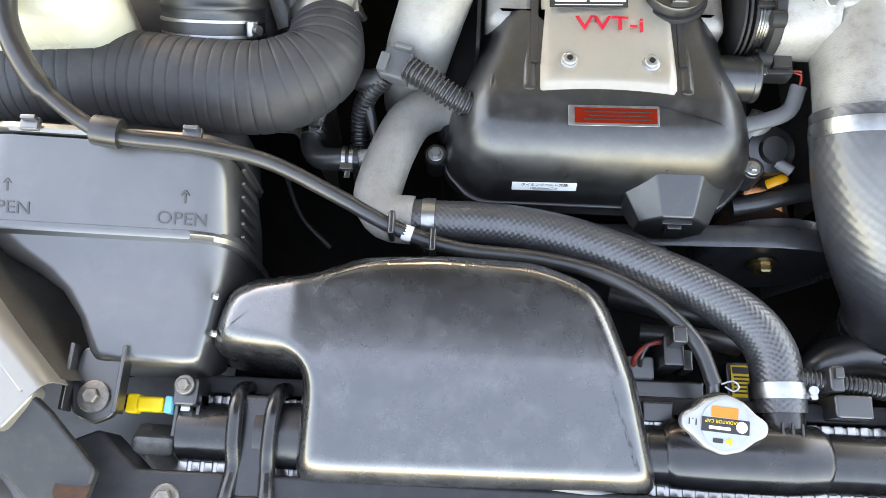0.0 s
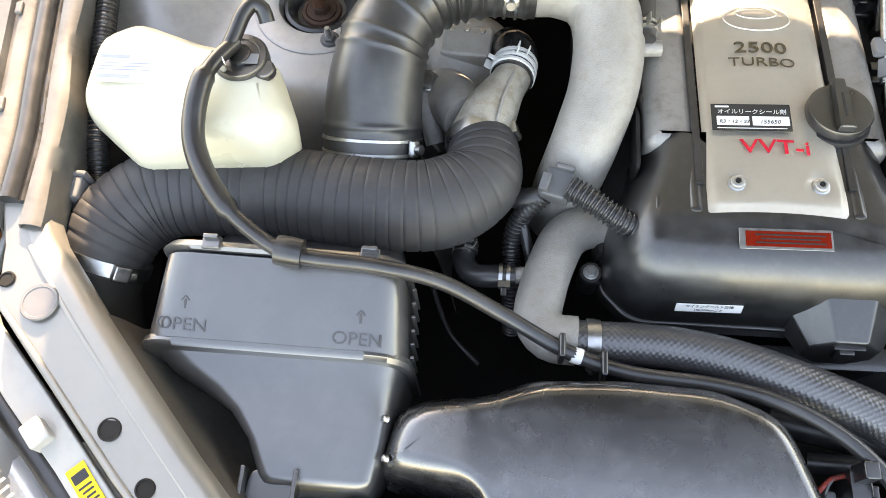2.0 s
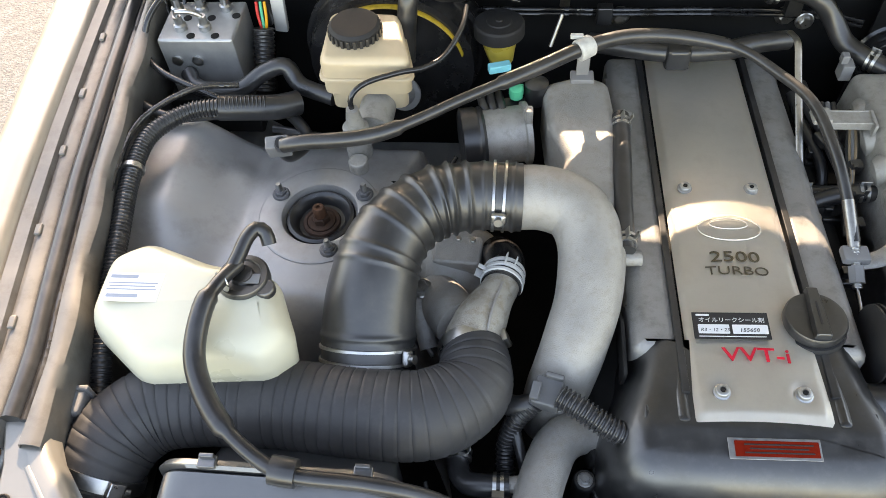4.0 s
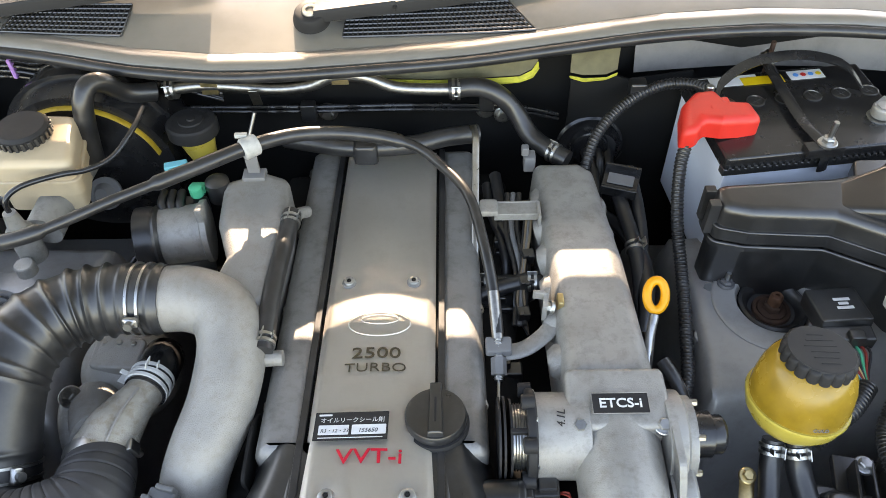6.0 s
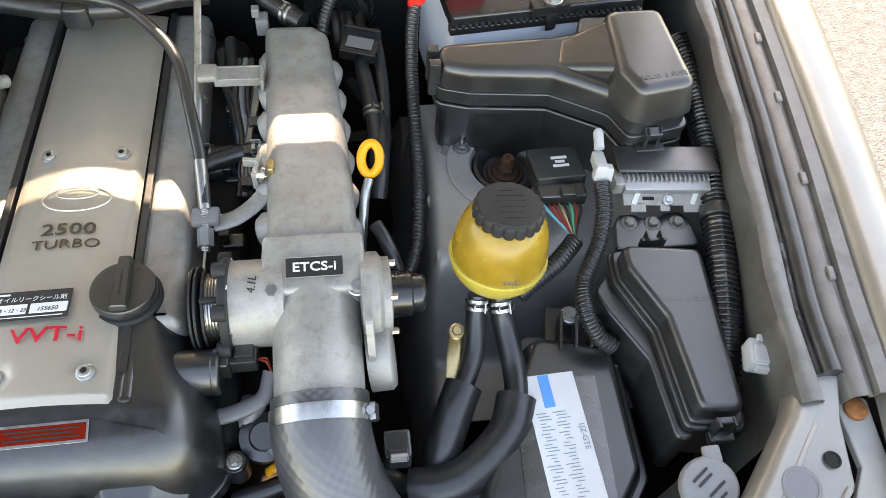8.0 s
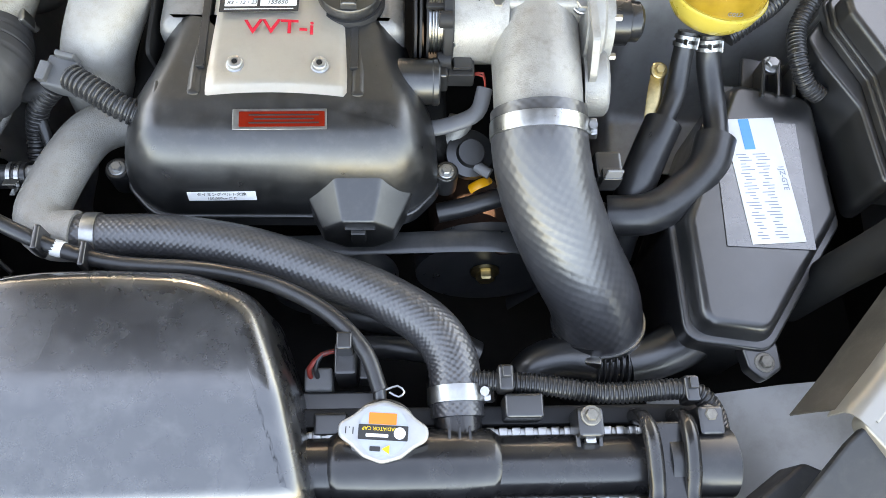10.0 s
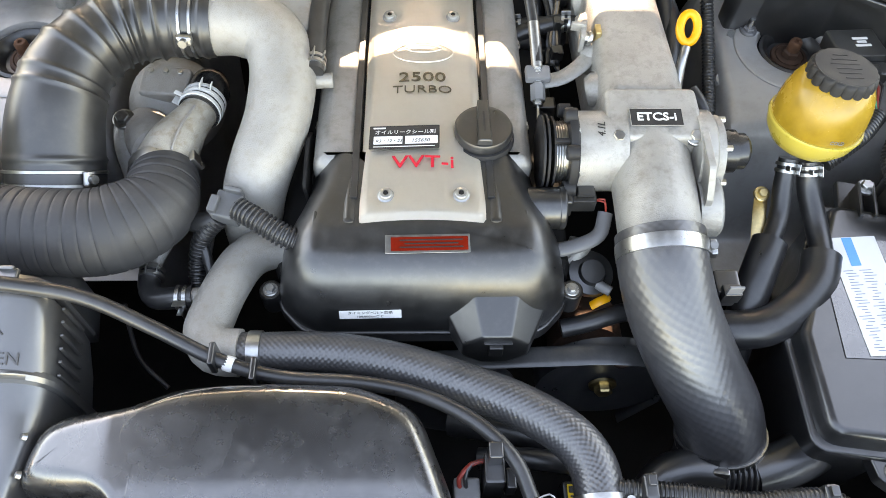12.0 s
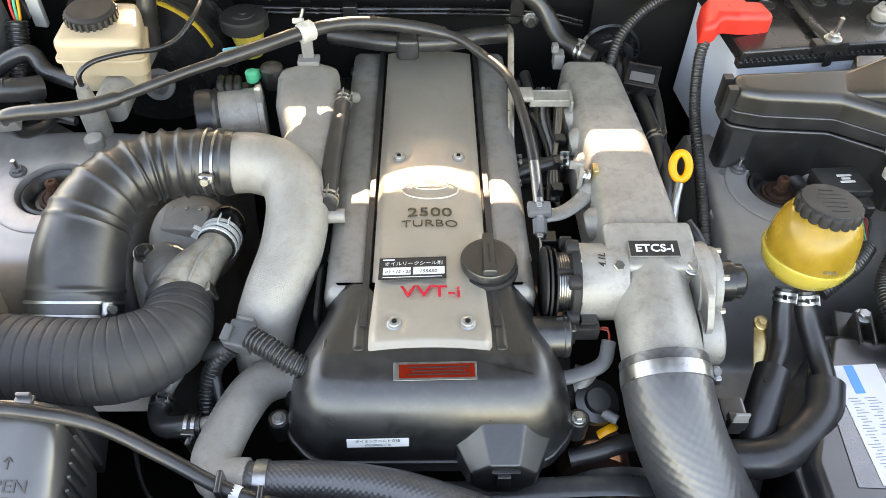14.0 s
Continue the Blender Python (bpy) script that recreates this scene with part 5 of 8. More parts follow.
for x0, x1, z in ((-0.018, 0.212, 0.954), (0.258, 0.325, 0.955)):
    low = [(x0, z + 0.006), (x0 + 0.012, z + 0.001), ((x0 * 2 + x1) / 3, z - 0.002), ((x0 + x1 * 2) / 3, z - 0.001), (x1 - 0.026, z + 0.002), (x1 - 0.008, z + 0.012), (x1, z + 0.026)]
    if x1 - x0 < 0.1:
        low = [(x0, z + 0.004), (x0 + 0.02, z - 0.001), (x1 - 0.015, z), (x1, z + 0.008)]
    part("foam_plate", sheet([[(x, 0.602, zz + 0.004) for x, zz in low], [(x, 0.604, zz + 0.014) for x, zz in low], [(x, 0.606, 1.0) for x, zz in low]], 0.003), FOAMP, car, "tan stamped plate")
    part("sound_foam", sheet([[(x, 0.598 + 0.001 * math.sin(330 * x), zz - 0.005 + 0.0012 * math.sin(170 * x + 1)) for x, zz in low], [(x, 0.5965, zz - 0.002) for x, zz in low], [(x, 0.599, zz + (0.003 if x1 - x0 > 0.1 else -0.0005)) for x, zz in low]], 0.003), YFOAM, car, "yellow foam edge under the cowl")
INSUL = [(0.262, 0.945), (0.30, 0.948), (0.325, 0.951), (0.345, 0.944), (0.39, 0.95), (0.436, 0.957)]
part("insulator", sheet([[(x, 0.611 + dy, 0.56 + (z - 0.56) * f) for x, z in INSUL] for f, dy in ((1.0, 0), (0.85, -0.003), (0.7, 0.0), (0.4, -0.002), (0.0, 0))], 0.004), FIREW, car, "black insulating mat on the firewall")
part("grommet", lathe([(0.05, 0), (0.052, 0.004), (0.048, 0.007), (0.044, 0.004), (0.03, 0.005), (0.028, 0.014), (0.024, 0.016), (0.01, 0.016), (0.009, 0.01), (0, 0.01)], along((0.3, 0.604, 0.828), (0, -1, 0.1)), 40), SHINY, car, "black rubber grommet ring")
for x in (0.292, 0.312):
    part("grommet_cable", tube([(x, 0.592, 0.826), (x + 0.002, 0.575, 0.822), (x + 0.003, 0.56, 0.80), (x + 0.004, 0.555, 0.76)], 0.007, 12), RUBBER, car, "black cable from the grommet")
hexbolt("firewall_bolt", (0.165, 0.608, 0.884), (0, -1, 0.1), 0.014, ZINC, car)
stamp = thing("stamped_number_plate", (0.09, 0.6, 0.975), "stamped number on the firewall, unreadable", "stamping")
for k in range(14):
    part("digit_bar", box(0.02 + 0.011 * k, 0.6025, 0.974, 0.0065, 0.001, 0.008, 0.0003), GREYP, stamp)
for x, z in ((0.14, 0.885), (-0.1, 0.885)):
    hexbolt("firewall_nut", (x, 0.62, z), (0, -1, 0), 0.016, ZINC, car, label="zinc nut on the firewall")
grom = thing("wiring_grommet", (0.315, 0.6, 0.82), "black rubber wiring grommet in the firewall", "grommet")
part("disc", lathe([(0.045, -0.01), (0.043, 0.004), (0.03, 0.006), (0.028, 0.014), (0.018, 0.018), (0.0, 0.018)], along((0.315, 0.612, 0.82), (0, -1, 0.1)), 36), RUBBER, grom)
for dx in (-0.012, 0.012):
    part("pipe_stub", rod((0.315 + dx, 0.6, 0.82), (0.318 + dx, 0.53, 0.79), 0.01), RUBBER, grom)

RUSTO = mat("orange_rust", (0.32, 0.11, 0.03), 0.7, vary=0.4, size=0.005)
PALEF = mat("dusty_white_plastic", (0.34, 0.337, 0.32), 0.45, vary=0.1, size=0.02, wear=((0.3, 0.28, 0.25), 0.4, 0.02))
PALEP = mat("greyed_white_plastic", (0.42, 0.42, 0.4), 0.5, vary=0.2, size=0.01)
# throttle cable over the engine
cable = thing("throttle_cable", (0, 0.44, 0.95), "black throttle cable arching over the engine", "cable")
CB = [(-0.53, 0.272, 0.958), (-0.507, 0.271, 0.965), (-0.413, 0.28, 0.972), (-0.309, 0.337, 0.98), (-0.231, 0.384, 0.982), (-0.164, 0.43, 0.98), (-0.104, 0.461, 0.972), (-0.03, 0.475, 0.958), (0.035, 0.462, 0.95), (0.075, 0.425, 0.945), (0.108, 0.37, 0.945), (0.125, 0.30, 0.93), (0.135, 0.245, 0.905), (0.139, 0.2, 0.885)]
part("sleeve", tube(CB, lambda s, w: 0.0095 if s / w < 0.16 or 0.3 < s / w < 0.66 else 0.0068, 14), RUBBER, cable)
part("guide_tube", rod((0.1345, 0.245, 0.907), (0.1385, 0.195, 0.882), 0.0068), BOLTZ, cable, "dull metal guide tube")
part("threaded_end", ribbed([(0.1385, 0.2, 0.885), (0.139, 0.17, 0.872), (0.138, 0.15, 0.864)], 0.005, 0.003, 0.001, 12), ZINC, cable, "threaded adjuster")
part("inner_wire", tube([(0.138, 0.15, 0.864), (0.1365, 0.12, 0.86), (0.135, 0.09, 0.85)], 0.0018, 8), ZINC, cable)
part("adjuster_nut", joined(box(0.139, 0.187, 0.878, 0.03, 0.022, 0.012, 0.003), lathe([(0.009, -0.01), (0.009, 0.01)], along((0.1385, 0.165, 0.87), (0, 1, 0.4)), 6)), GREYP, cable, "grey adjuster fork")
part("clip", joined(lathe([(0.012, -0.011), (0.014, -0.009), (0.014, 0.009), (0.012, 0.011)], along((-0.168, 0.427, 0.98), (0.8, 0.6, 0)), 22), box(-0.178, 0.435, 0.992, 0.016, 0.006, 0.006, 0.001)), PALEP, cable, "pale plastic cable clip")
part("clip_stem", joined(box(-0.168, 0.42, 0.957, 0.016, 0.004, 0.04, 0.001), box(-0.168, 0.418, 0.94, 0.03, 0.02, 0.008, 0.002)), GREYP, cable, "grey metal stem of the clip")
part("holder", joined(box(0.172, 0.39, 0.9, 0.06, 0.02, 0.003, 0.001), box(0.172, 0.401, 0.896, 0.06, 0.003, 0.012, 0.001), box(0.172, 0.379, 0.896, 0.06, 0.003, 0.012, 0.001), box(0.2, 0.384, 0.885, 0.004, 0.03, 0.04, 0.001), box(0.135, 0.386, 0.905, 0.024, 0.026, 0.012, 0.004)), CAST, cable, "metal cable bracket")
arm = thing("throttle_bracket", (0.18, 0.2, 0.87), "cast alloy throttle cable bracket", "bracket")
part("arm", tube([(0.147, 0.185, 0.868), (0.17, 0.188, 0.872), (0.195, 0.205, 0.878), (0.21, 0.225, 0.885)], 0.011, 14, 0.006, (1, 0.45)), CAST, arm)
part("tab", box(0.212, 0.232, 0.895, 0.008, 0.016, 0.03, 0.002), BRASSY, arm, "brass coloured tab")

conduit = thing("rear_hose", (0, 0.52, 0.9), "thick black hose strapped across the engine rear", "hose")
part("hose", tube([(-0.15, 0.54, 0.90), (-0.115, 0.525, 0.905), (-0.05, 0.508, 0.908), (0.03, 0.512, 0.908), (0.08, 0.53, 0.906), (0.125, 0.545, 0.90)], 0.0135, 18), RUBBER, conduit)
part("strap", box(-0.032, 0.506, 0.905, 0.034, 0.034, 0.036, 0.006), RUBBER, conduit, "black tape strap")
stay2 = thing("lifting_stay", (0.105, 0.45, 0.88), "flat zinc-plated stay beside the cam cover", "bracket")
part("strip", tube([(0.118, 0.53, 0.925), (0.121, 0.5, 0.93), (0.12, 0.46, 0.91), (0.117, 0.36, 0.86), (0.116, 0.33, 0.845)], 0.006, 10, 0.006, (0.8, 0.4)), ZINC, stay2)

vac = thing("vacuum_hose", (-0.12, 0.27, 0.89), "short black hose with spring clamps beside the cam cover", "hose")
part("hose", tube([(-0.118, 0.375, 0.912), (-0.121, 0.30, 0.915), (-0.124, 0.24, 0.913), (-0.125, 0.166, 0.904)], 0.0115, 18), RUBBER, vac)
part("end_pipe", tube([(-0.117, 0.37, 0.9), (-0.114, 0.385, 0.9), (-0.105, 0.40, 0.89)], 0.008, 14), CAST, vac)
for y in (0.36, 0.178):
    wire_clamp((-0.1185 - 0.006 * (y < 0.2), y, 0.912 - 0.006 * (y < 0.2)), (0, 1, 0), 0.012, vac, (0.4, 0, 1))

# turbo actuator, rear left fittings
act = thing("turbo_actuator", (-0.27, 0.38, 0.85), "grimy cast alloy valve housing with clamped hose", "valve")
part("body", lathe([(0.03, -0.035), (0.038, -0.03), (0.038, 0.025), (0.042, 0.027), (0.042, 0.034), (0.03, 0.036)], along((-0.268, 0.378, 0.873), (1, 0.2, 0)), 36), CAST, act)
part("rubber", lathe([(0.04, -0.02), (0.044, -0.018), (0.044, 0.0), (0.042, 0.004), (0.044, 0.008), (0.04, 0.012)], along((-0.305, 0.37, 0.873), (1, 0.2, 0)), 36), RUBBER, act, "black rubber end")
part("flange_bolt", box(-0.235, 0.37, 0.90, 0.01, 0.014, 0.06, 0.003), CAST, act)
sens = thing("pressure_sensor", (-0.26, 0.42, 0.91), "small sensor with green and blue connectors", "sensor")
part("green_plug", joined(lathe([(0.009, 0), (0.009, 0.014), (0.006, 0.016), (0, 0.016)], pose(-0.252, 0.42, 0.905), 14), box(-0.252, 0.43, 0.908, 0.02, 0.012, 0.012, 0.002)), GREEN, sens, "green connector")
part("blue_plug", box(-0.275, 0.437, 0.94, 0.03, 0.012, 0.012, 0.002, (0, 0, 15)), TEAL, sens, "pale blue connector")
part("body", joined(lathe([(0.016, -0.03), (0.016, 0.0), (0.01, 0.004), (0, 0.004)], pose(-0.225, 0.43, 0.92), 18), box(-0.265, 0.41, 0.885, 0.05, 0.03, 0.03, 0.004)), PLASTIC, sens)
for k in range(3):
    part("small_hose", tube([(-0.30 + 0.012 * k, 0.43, 0.90), (-0.295 + 0.012 * k, 0.40, 0.905), (-0.285 + 0.01 * k, 0.385, 0.89), (-0.28 + 0.01 * k, 0.38, 0.86)], 0.006, 10), RUBBER, sens)
clutch = thing("clutch_reservoir", (-0.275, 0.53, 0.87), "small fluid reservoir with black embossed cap", "reservoir")
part("cap", lathe([(0.034, -0.012), (0.036, -0.01), (0.036, 0.006), (0.033, 0.009), (0.018, 0.009), (0.017, 0.011), (0.006, 0.011), (0.005, 0.013), (0, 0.013)], pose(-0.278, 0.535, 0.93, -4), 40), MATTE, clutch)
part("neck", tube([(-0.278, 0.537, 0.92), (-0.277, 0.538, 0.895), (-0.275, 0.54, 0.87)], lambda s, w: 0.028 - 0.01 * s / w, 24), FLUID, clutch, "yellow translucent neck")
for k in range(14):
    a = 2 * math.pi * k / 14
    part("cap_print", moved(box(0, 0, 0, 0.004, 0.0018, 0.0006, 0.0002), pose(-0.278 + 0.026 * math.cos(a), 0.535 + 0.026 * math.sin(a), 0.9395 - 0.0018 * math.sin(a), -4, 0, math.degrees(a) + 90)), MATTE, clutch)

# brake servo details
YELB = mat("faded_yellow_paint", (0.42, 0.27, 0.02), 0.5, vary=0.3, size=0.01)
part("rim", lathe([(0.138, -0.004), (0.143, -0.003), (0.143, 0.004), (0.138, 0.005)], along((-0.435, 0.565, 0.868), (0, 1, 0)) @ Matrix.Diagonal((0.93, 0.93, 1, 1)), 56), SHINY, boost)
part("yellow_band", tube([(-0.435 + 0.108 * math.cos(radians(a)), 0.5195, 0.868 + 0.108 * math.sin(radians(a))) for a in range(14, 122, 9)], 0.0055, 10, 0.006, (1, 0.35)), YELB, boost, "faded yellow paint band")
part("cylinder", tube([(-0.44, 0.36, 0.9), (-0.435, 0.42, 0.905), (-0.43, 0.5, 0.905)], 0.024, 24), CAST, brake, "cast alloy master cylinder")
part("outlet", lathe([(0.017, -0.03), (0.017, 0.02), (0.012, 0.024), (0.008, 0.05), (0, 0.05)], pose(-0.458, 0.345, 0.90), 20), CAST, brake)
part("outlet_nut", lathe([(0.013, -0.012), (0.013, 0.002), (0.011, 0.004), (0, 0.004)], pose(-0.455, 0.315, 0.885), 22), CAST, brake)
part("brake_line", tube([(-0.458, 0.346, 0.94), (-0.458, 0.35, 0.965), (-0.44, 0.365, 0.975), (-0.40, 0.385, 0.975), (-0.37, 0.40, 0.97), (-0.345, 0.425, 0.97), (-0.325, 0.46, 0.985), (-0.32, 0.5, 0.99)], 0.0036, 10), SHINY, brake, "black brake line")
part("bleed_line", tube([(-0.42, 0.32, 0.84), (-0.38, 0.31, 0.845), (-0.345, 0.33, 0.85), (-0.33, 0.35, 0.86)], 0.0032, 8), SHINY, brake)
part("seam", slab(inset([(-0.505, 0.395), (-0.385, 0.395), (-0.41, 0.495), (-0.505, 0.5)], -0.004), 0.952, 0.957, 0.016, 0.002), BRAKEP, brake)
part("lower_bowl", slab(inset([(-0.505, 0.395), (-0.385, 0.395), (-0.41, 0.495), (-0.505, 0.5)], 0.006), 0.9, 0.945, 0.015, 0.004), BRAKEP, brake, "cream lower bowl")
for k in range(26):
    a = 2 * math.pi * k / 26
    part("cap_rib", moved(box(0.0345, 0, 0.0, 0.003, 0.0045, 0.014, 0.001), pose(-0.463, 0.452, 0.9885, 0, 0, math.degrees(a))), PLASTIC, brake)
part("servo_valve", joined(lathe([(0.024, 0), (0.024, 0.006), (0.016, 0.008), (0.009, 0.02), (0, 0.02)], along((-0.415, 0.490, 0.845), (0, -0.7, 0.5)), 24)), GREYP, boost, "grey check valve")

# valve block lines
for i, (x, y) in enumerate(((-0.74, 0.545), (-0.705, 0.545), (-0.67, 0.55), (-0.725, 0.505), (-0.69, 0.505))):
    part("union", lathe([(0.009, 0), (0.009, 0.008), (0.006, 0.01), (0.006, 0.022), (0, 0.022)], pose(x, y, 0.95), 12), ZINC, abs_)
    part("port", lathe([(0.006, 0), (0.006, 0.0012), (0.004, 0.0014), (0, 0.0014)], pose(x + 0.018, y - 0.016, 0.95), 14), DARK, abs_)
part("line", tube([(-0.74, 0.545, 0.97), (-0.745, 0.54, 0.985), (-0.765, 0.50, 0.97), (-0.77, 0.47, 0.94), (-0.735, 0.43, 0.935), (-0.66, 0.40, 0.92), (-0.60, 0.38, 0.9)], 0.0045, 10), SHINY, abs_)
part("line", tube([(-0.725, 0.505, 0.97), (-0.72, 0.5, 0.982), (-0.70, 0.502, 0.98), (-0.69, 0.505, 0.97)], 0.0036, 10), ZINC, abs_)
for x in (-0.735, -0.705):
    part("front_port", lathe([(0.008, 0), (0.008, 0.003), (0.005, 0.004), (0, 0.004)], along((x, 0.48, 0.915), (0, -1, 0)), 14), ZINC, abs_)
part("mount", box(-0.70, 0.52, 0.82, 0.13, 0.11, 0.07, 0.004), DARK, abs_)
plug = thing("wiring_plug", (-0.61, 0.56, 0.9), "white wiring plug with coloured wires and black loom", "plug")
part("housing", box(-0.603, 0.575, 0.925, 0.02, 0.012, 0.075, 0.003, (12, 8, 0)), WHITEP, plug)
part("lock", box(-0.622, 0.568, 0.935, 0.018, 0.012, 0.05, 0.003), PLASTIC, plug)
for k, c in enumerate((RED, GREEN, ORANGE)):
    part("wire", tube([(-0.628 + 0.006 * k, 0.56, 0.955), (-0.626 + 0.006 * k, 0.548, 0.94), (-0.622 + 0.003 * k, 0.54, 0.92)], 0.0022, 8), c, plug)
part("loom", ribbed([(-0.62, 0.54, 0.925), (-0.622, 0.52, 0.89), (-0.625, 0.49, 0.85)], 0.014, 0.006, 0.002), RUBBER, plug)
vhose = thing("bay_hoses", (-0.6, 0.44, 0.9), "black hoses and looms behind the strut tower", "hoses")
for pts, r in (([(-0.72, 0.47, 0.90), (-0.70, 0.445, 0.895), (-0.64, 0.435, 0.90), (-0.6, 0.45, 0.92), (-0.57, 0.455, 0.925), (-0.55, 0.44, 0.905), (-0.5, 0.42, 0.9)], 0.012),
               ([(-0.78, 0.45, 0.92), (-0.77, 0.40, 0.915), (-0.72, 0.375, 0.905), (-0.66, 0.385, 0.90), (-0.6, 0.40, 0.89)], 0.007),
               ([(-0.6, 0.42, 0.89), (-0.56, 0.40, 0.885), (-0.53, 0.36, 0.88), (-0.54, 0.31, 0.90), (-0.545, 0.295, 0.93), (-0.535, 0.28, 0.955)], 0.008),
               ([(-0.59, 0.40, 0.86), (-0.54, 0.38, 0.87), (-0.5, 0.37, 0.87)], 0.006)):
    part("hose", tube(pts, r, 14), RUBBER, vhose)
part("clip", moved(joined(box(0, 0, 0, 0.03, 0.018, 0.03, 0.003)), pose(-0.545, 0.293, 0.935, 20, 0, 10)), GREYP, vhose, "grey plastic clip")
part("loom_joint", tube([(-0.645, 0.372, 0.925), (-0.61, 0.38, 0.918), (-0.575, 0.39, 0.91), (-0.55, 0.41, 0.9)], 0.017, 16), RUBBER, vhose, "taped loom joint")

# ---- left side ----
loom = thing("wiring_loom", (-0.72, 0.2, 0.9), "corrugated black wiring loom along the inner fender", "wiring loom")
part("conduit", ribbed([(-0.585, 0.385, 0.92), (-0.633, 0.372, 0.928), (-0.682, 0.358, 0.93), (-0.722, 0.317, 0.928), (-0.728, 0.25, 0.922), (-0.719, 0.171, 0.915), (-0.712, 0.107, 0.905), (-0.705, 0.03, 0.885), (-0.70, -0.03, 0.85), (-0.70, -0.08, 0.80)], 0.0105, 0.005, 0.0018, 18), RUBBER, loom)
part("thin_line", tube([(-0.62, 0.40, 0.94), (-0.68, 0.385, 0.945), (-0.735, 0.33, 0.94), (-0.742, 0.25, 0.935), (-0.735, 0.15, 0.925), (-0.725, 0.05, 0.90)], 0.004, 8), SHINY, loom)
part("strap", lathe([(0.013, -0.004), (0.0145, -0.003), (0.0145, 0.003), (0.013, 0.004)], along((-0.728, 0.262, 0.9235), (0, 1, 0.1)), 18), ZINC, loom, "metal loom strap")
vin = thing("identification_plate", (-0.75, 0.11, 0.93), "brassy metal plate with unreadable print", "plate")
mv = pose(-0.7485, 0.112, 0.937, 0, 32, -7)
part("plate", moved(box(0, 0, 0, 0.03, 0.125, 0.0012, 0.0005), mv), BRASSY, vin)
for j in range(5):
    part("print_bar", moved(box(-0.01 + 0.005 * j, 0.004 * (j % 2), 0.0009, 0.0018, 0.06 + 0.02 * (j % 3), 0.0004, 0.0001), mv), INK, vin)
for y in (-0.052, 0.052):
    part("rivet", moved(lathe([(0.005, 0), (0.004, 0.0025), (0, 0.003)], pose(0.006, y, 0.0008), 14), mv), RUST, vin)
sock = thing("grey_connector", (-0.72, -0.04, 0.88), "grey plastic wiring connector on a bracket", "connector")
part("housing", joined(box(-0.712, -0.045, 0.892, 0.036, 0.026, 0.026, 0.003), box(-0.712, -0.05, 0.907, 0.018, 0.02, 0.008, 0.002), box(-0.712, -0.03, 0.892, 0.042, 0.006, 0.03, 0.002)), GREYP, sock)
part("tail", tube([(-0.725, -0.035, 0.89), (-0.745, -0.03, 0.89), (-0.755, -0.035, 0.90)], 0.007, 12), CAST, sock)
part("cap_print", box(-0.52, 0.065, 0.977, 0.02, 0.012, 0.001, 0.0004), GREYP, tank)
part("cap_hinge", lathe([(0.011, -0.003), (0.011, 0.003), (0.009, 0.005), (0, 0.005)], pose(-0.505, 0.058, 0.968), 18), PLASTIC, tank)
mt = pose(-0.648, 0.058, 0.9655, 0, 0, 0)
part("label", moved(box(0, 0, 0, 0.062, 0.036, 0.0008, 0.0003), mt), PAPER, tank, "white printed label")
for dx, dy, w, h in ((-0.012, 0.013, 0.03, 0.004), (0.0, 0.005, 0.054, 0.0012), (0.0, 0.001, 0.05, 0.0012), (0.0, -0.003, 0.054, 0.0012), (-0.008, -0.011, 0.034, 0.004)):
    part("print_bar", moved(box(dx, dy, 0.0006, w, h, 0.0004, 0.0001), mt), GREYINK, tank)
nozzle = thing("hose_elbow", (-0.53, 0.08, 0.98), "black rubber elbow on the tank cap", "hose")
part("elbow", tube([(-0.538, 0.07, 0.986), (-0.533, 0.085, 0.99), (-0.527, 0.103, 0.996), (-0.519, 0.114, 0.998), (-0.51, 0.112, 0.994), (-0.506, 0.103, 0.985)], 0.0078, 14), RUBBER, nozzle)
part("wire_clip", lathe([(0.011, -0.001), (0.012, 0), (0.011, 0.001)], along((-0.545, 0.055, 0.985), (0.5, 0.6, -0.2)), 16), ZINC, nozzle)
part("sleeve_end", lathe([(0.0135, -0.012), (0.014, 0.0), (0.0135, 0.012)], along((-0.455, -0.124, 0.9465), (1, -0.1, -0.1)), 16), RUBBER, hose)
for k, (x, y, z) in enumerate(((-0.205, -0.17, 0.86), (-0.165, -0.183, 0.853))):
    part("hose_clip", box(x, y, z, 0.006, 0.024, 0.026, 0.002), PLASTIC, hose)
part("paint_mark", lathe([(0.0078, -0.005), (0.008, 0), (0.0078, 0.005)], along((-0.19, -0.175, 0.8555), (1, -0.25, -0.1)), 16), PAPER, hose, "white paint mark")

# ---- small pipes between turbo pipe and engine ----
SPRING = mat("dark_shiny_conduit", (0.05, 0.05, 0.052), 0.28, metal=0.3, vary=0.1)
CLIPG = mat("mid_grey_plastic", (0.1, 0.102, 0.105), 0.45, vary=0.1)
grey = thing("loom_clip", (-0.21, 0.015, 0.84), "grey plastic loom clip with spring-wound conduit", "clip")
part("clip", moved(joined(box(0, 0, 0, 0.03, 0.032, 0.024, 0.003), box(0.004, 0.016, 0.012, 0.02, 0.006, 0.018, 0.002), box(-0.012, -0.004, 0.004, 0.01, 0.02, 0.03, 0.002)), pose(-0.212, 0.006, 0.86, 10, 0, -15)), CLIPG, grey)
part("conduit", ribbed([(-0.2, -0.002, 0.872), (-0.178, -0.016, 0.872), (-0.15, -0.032, 0.866), (-0.132, -0.038, 0.86)], 0.0105, 0.0052, 0.003, 22, 0.6), SPRING, grey, "dark grey ribbed conduit")
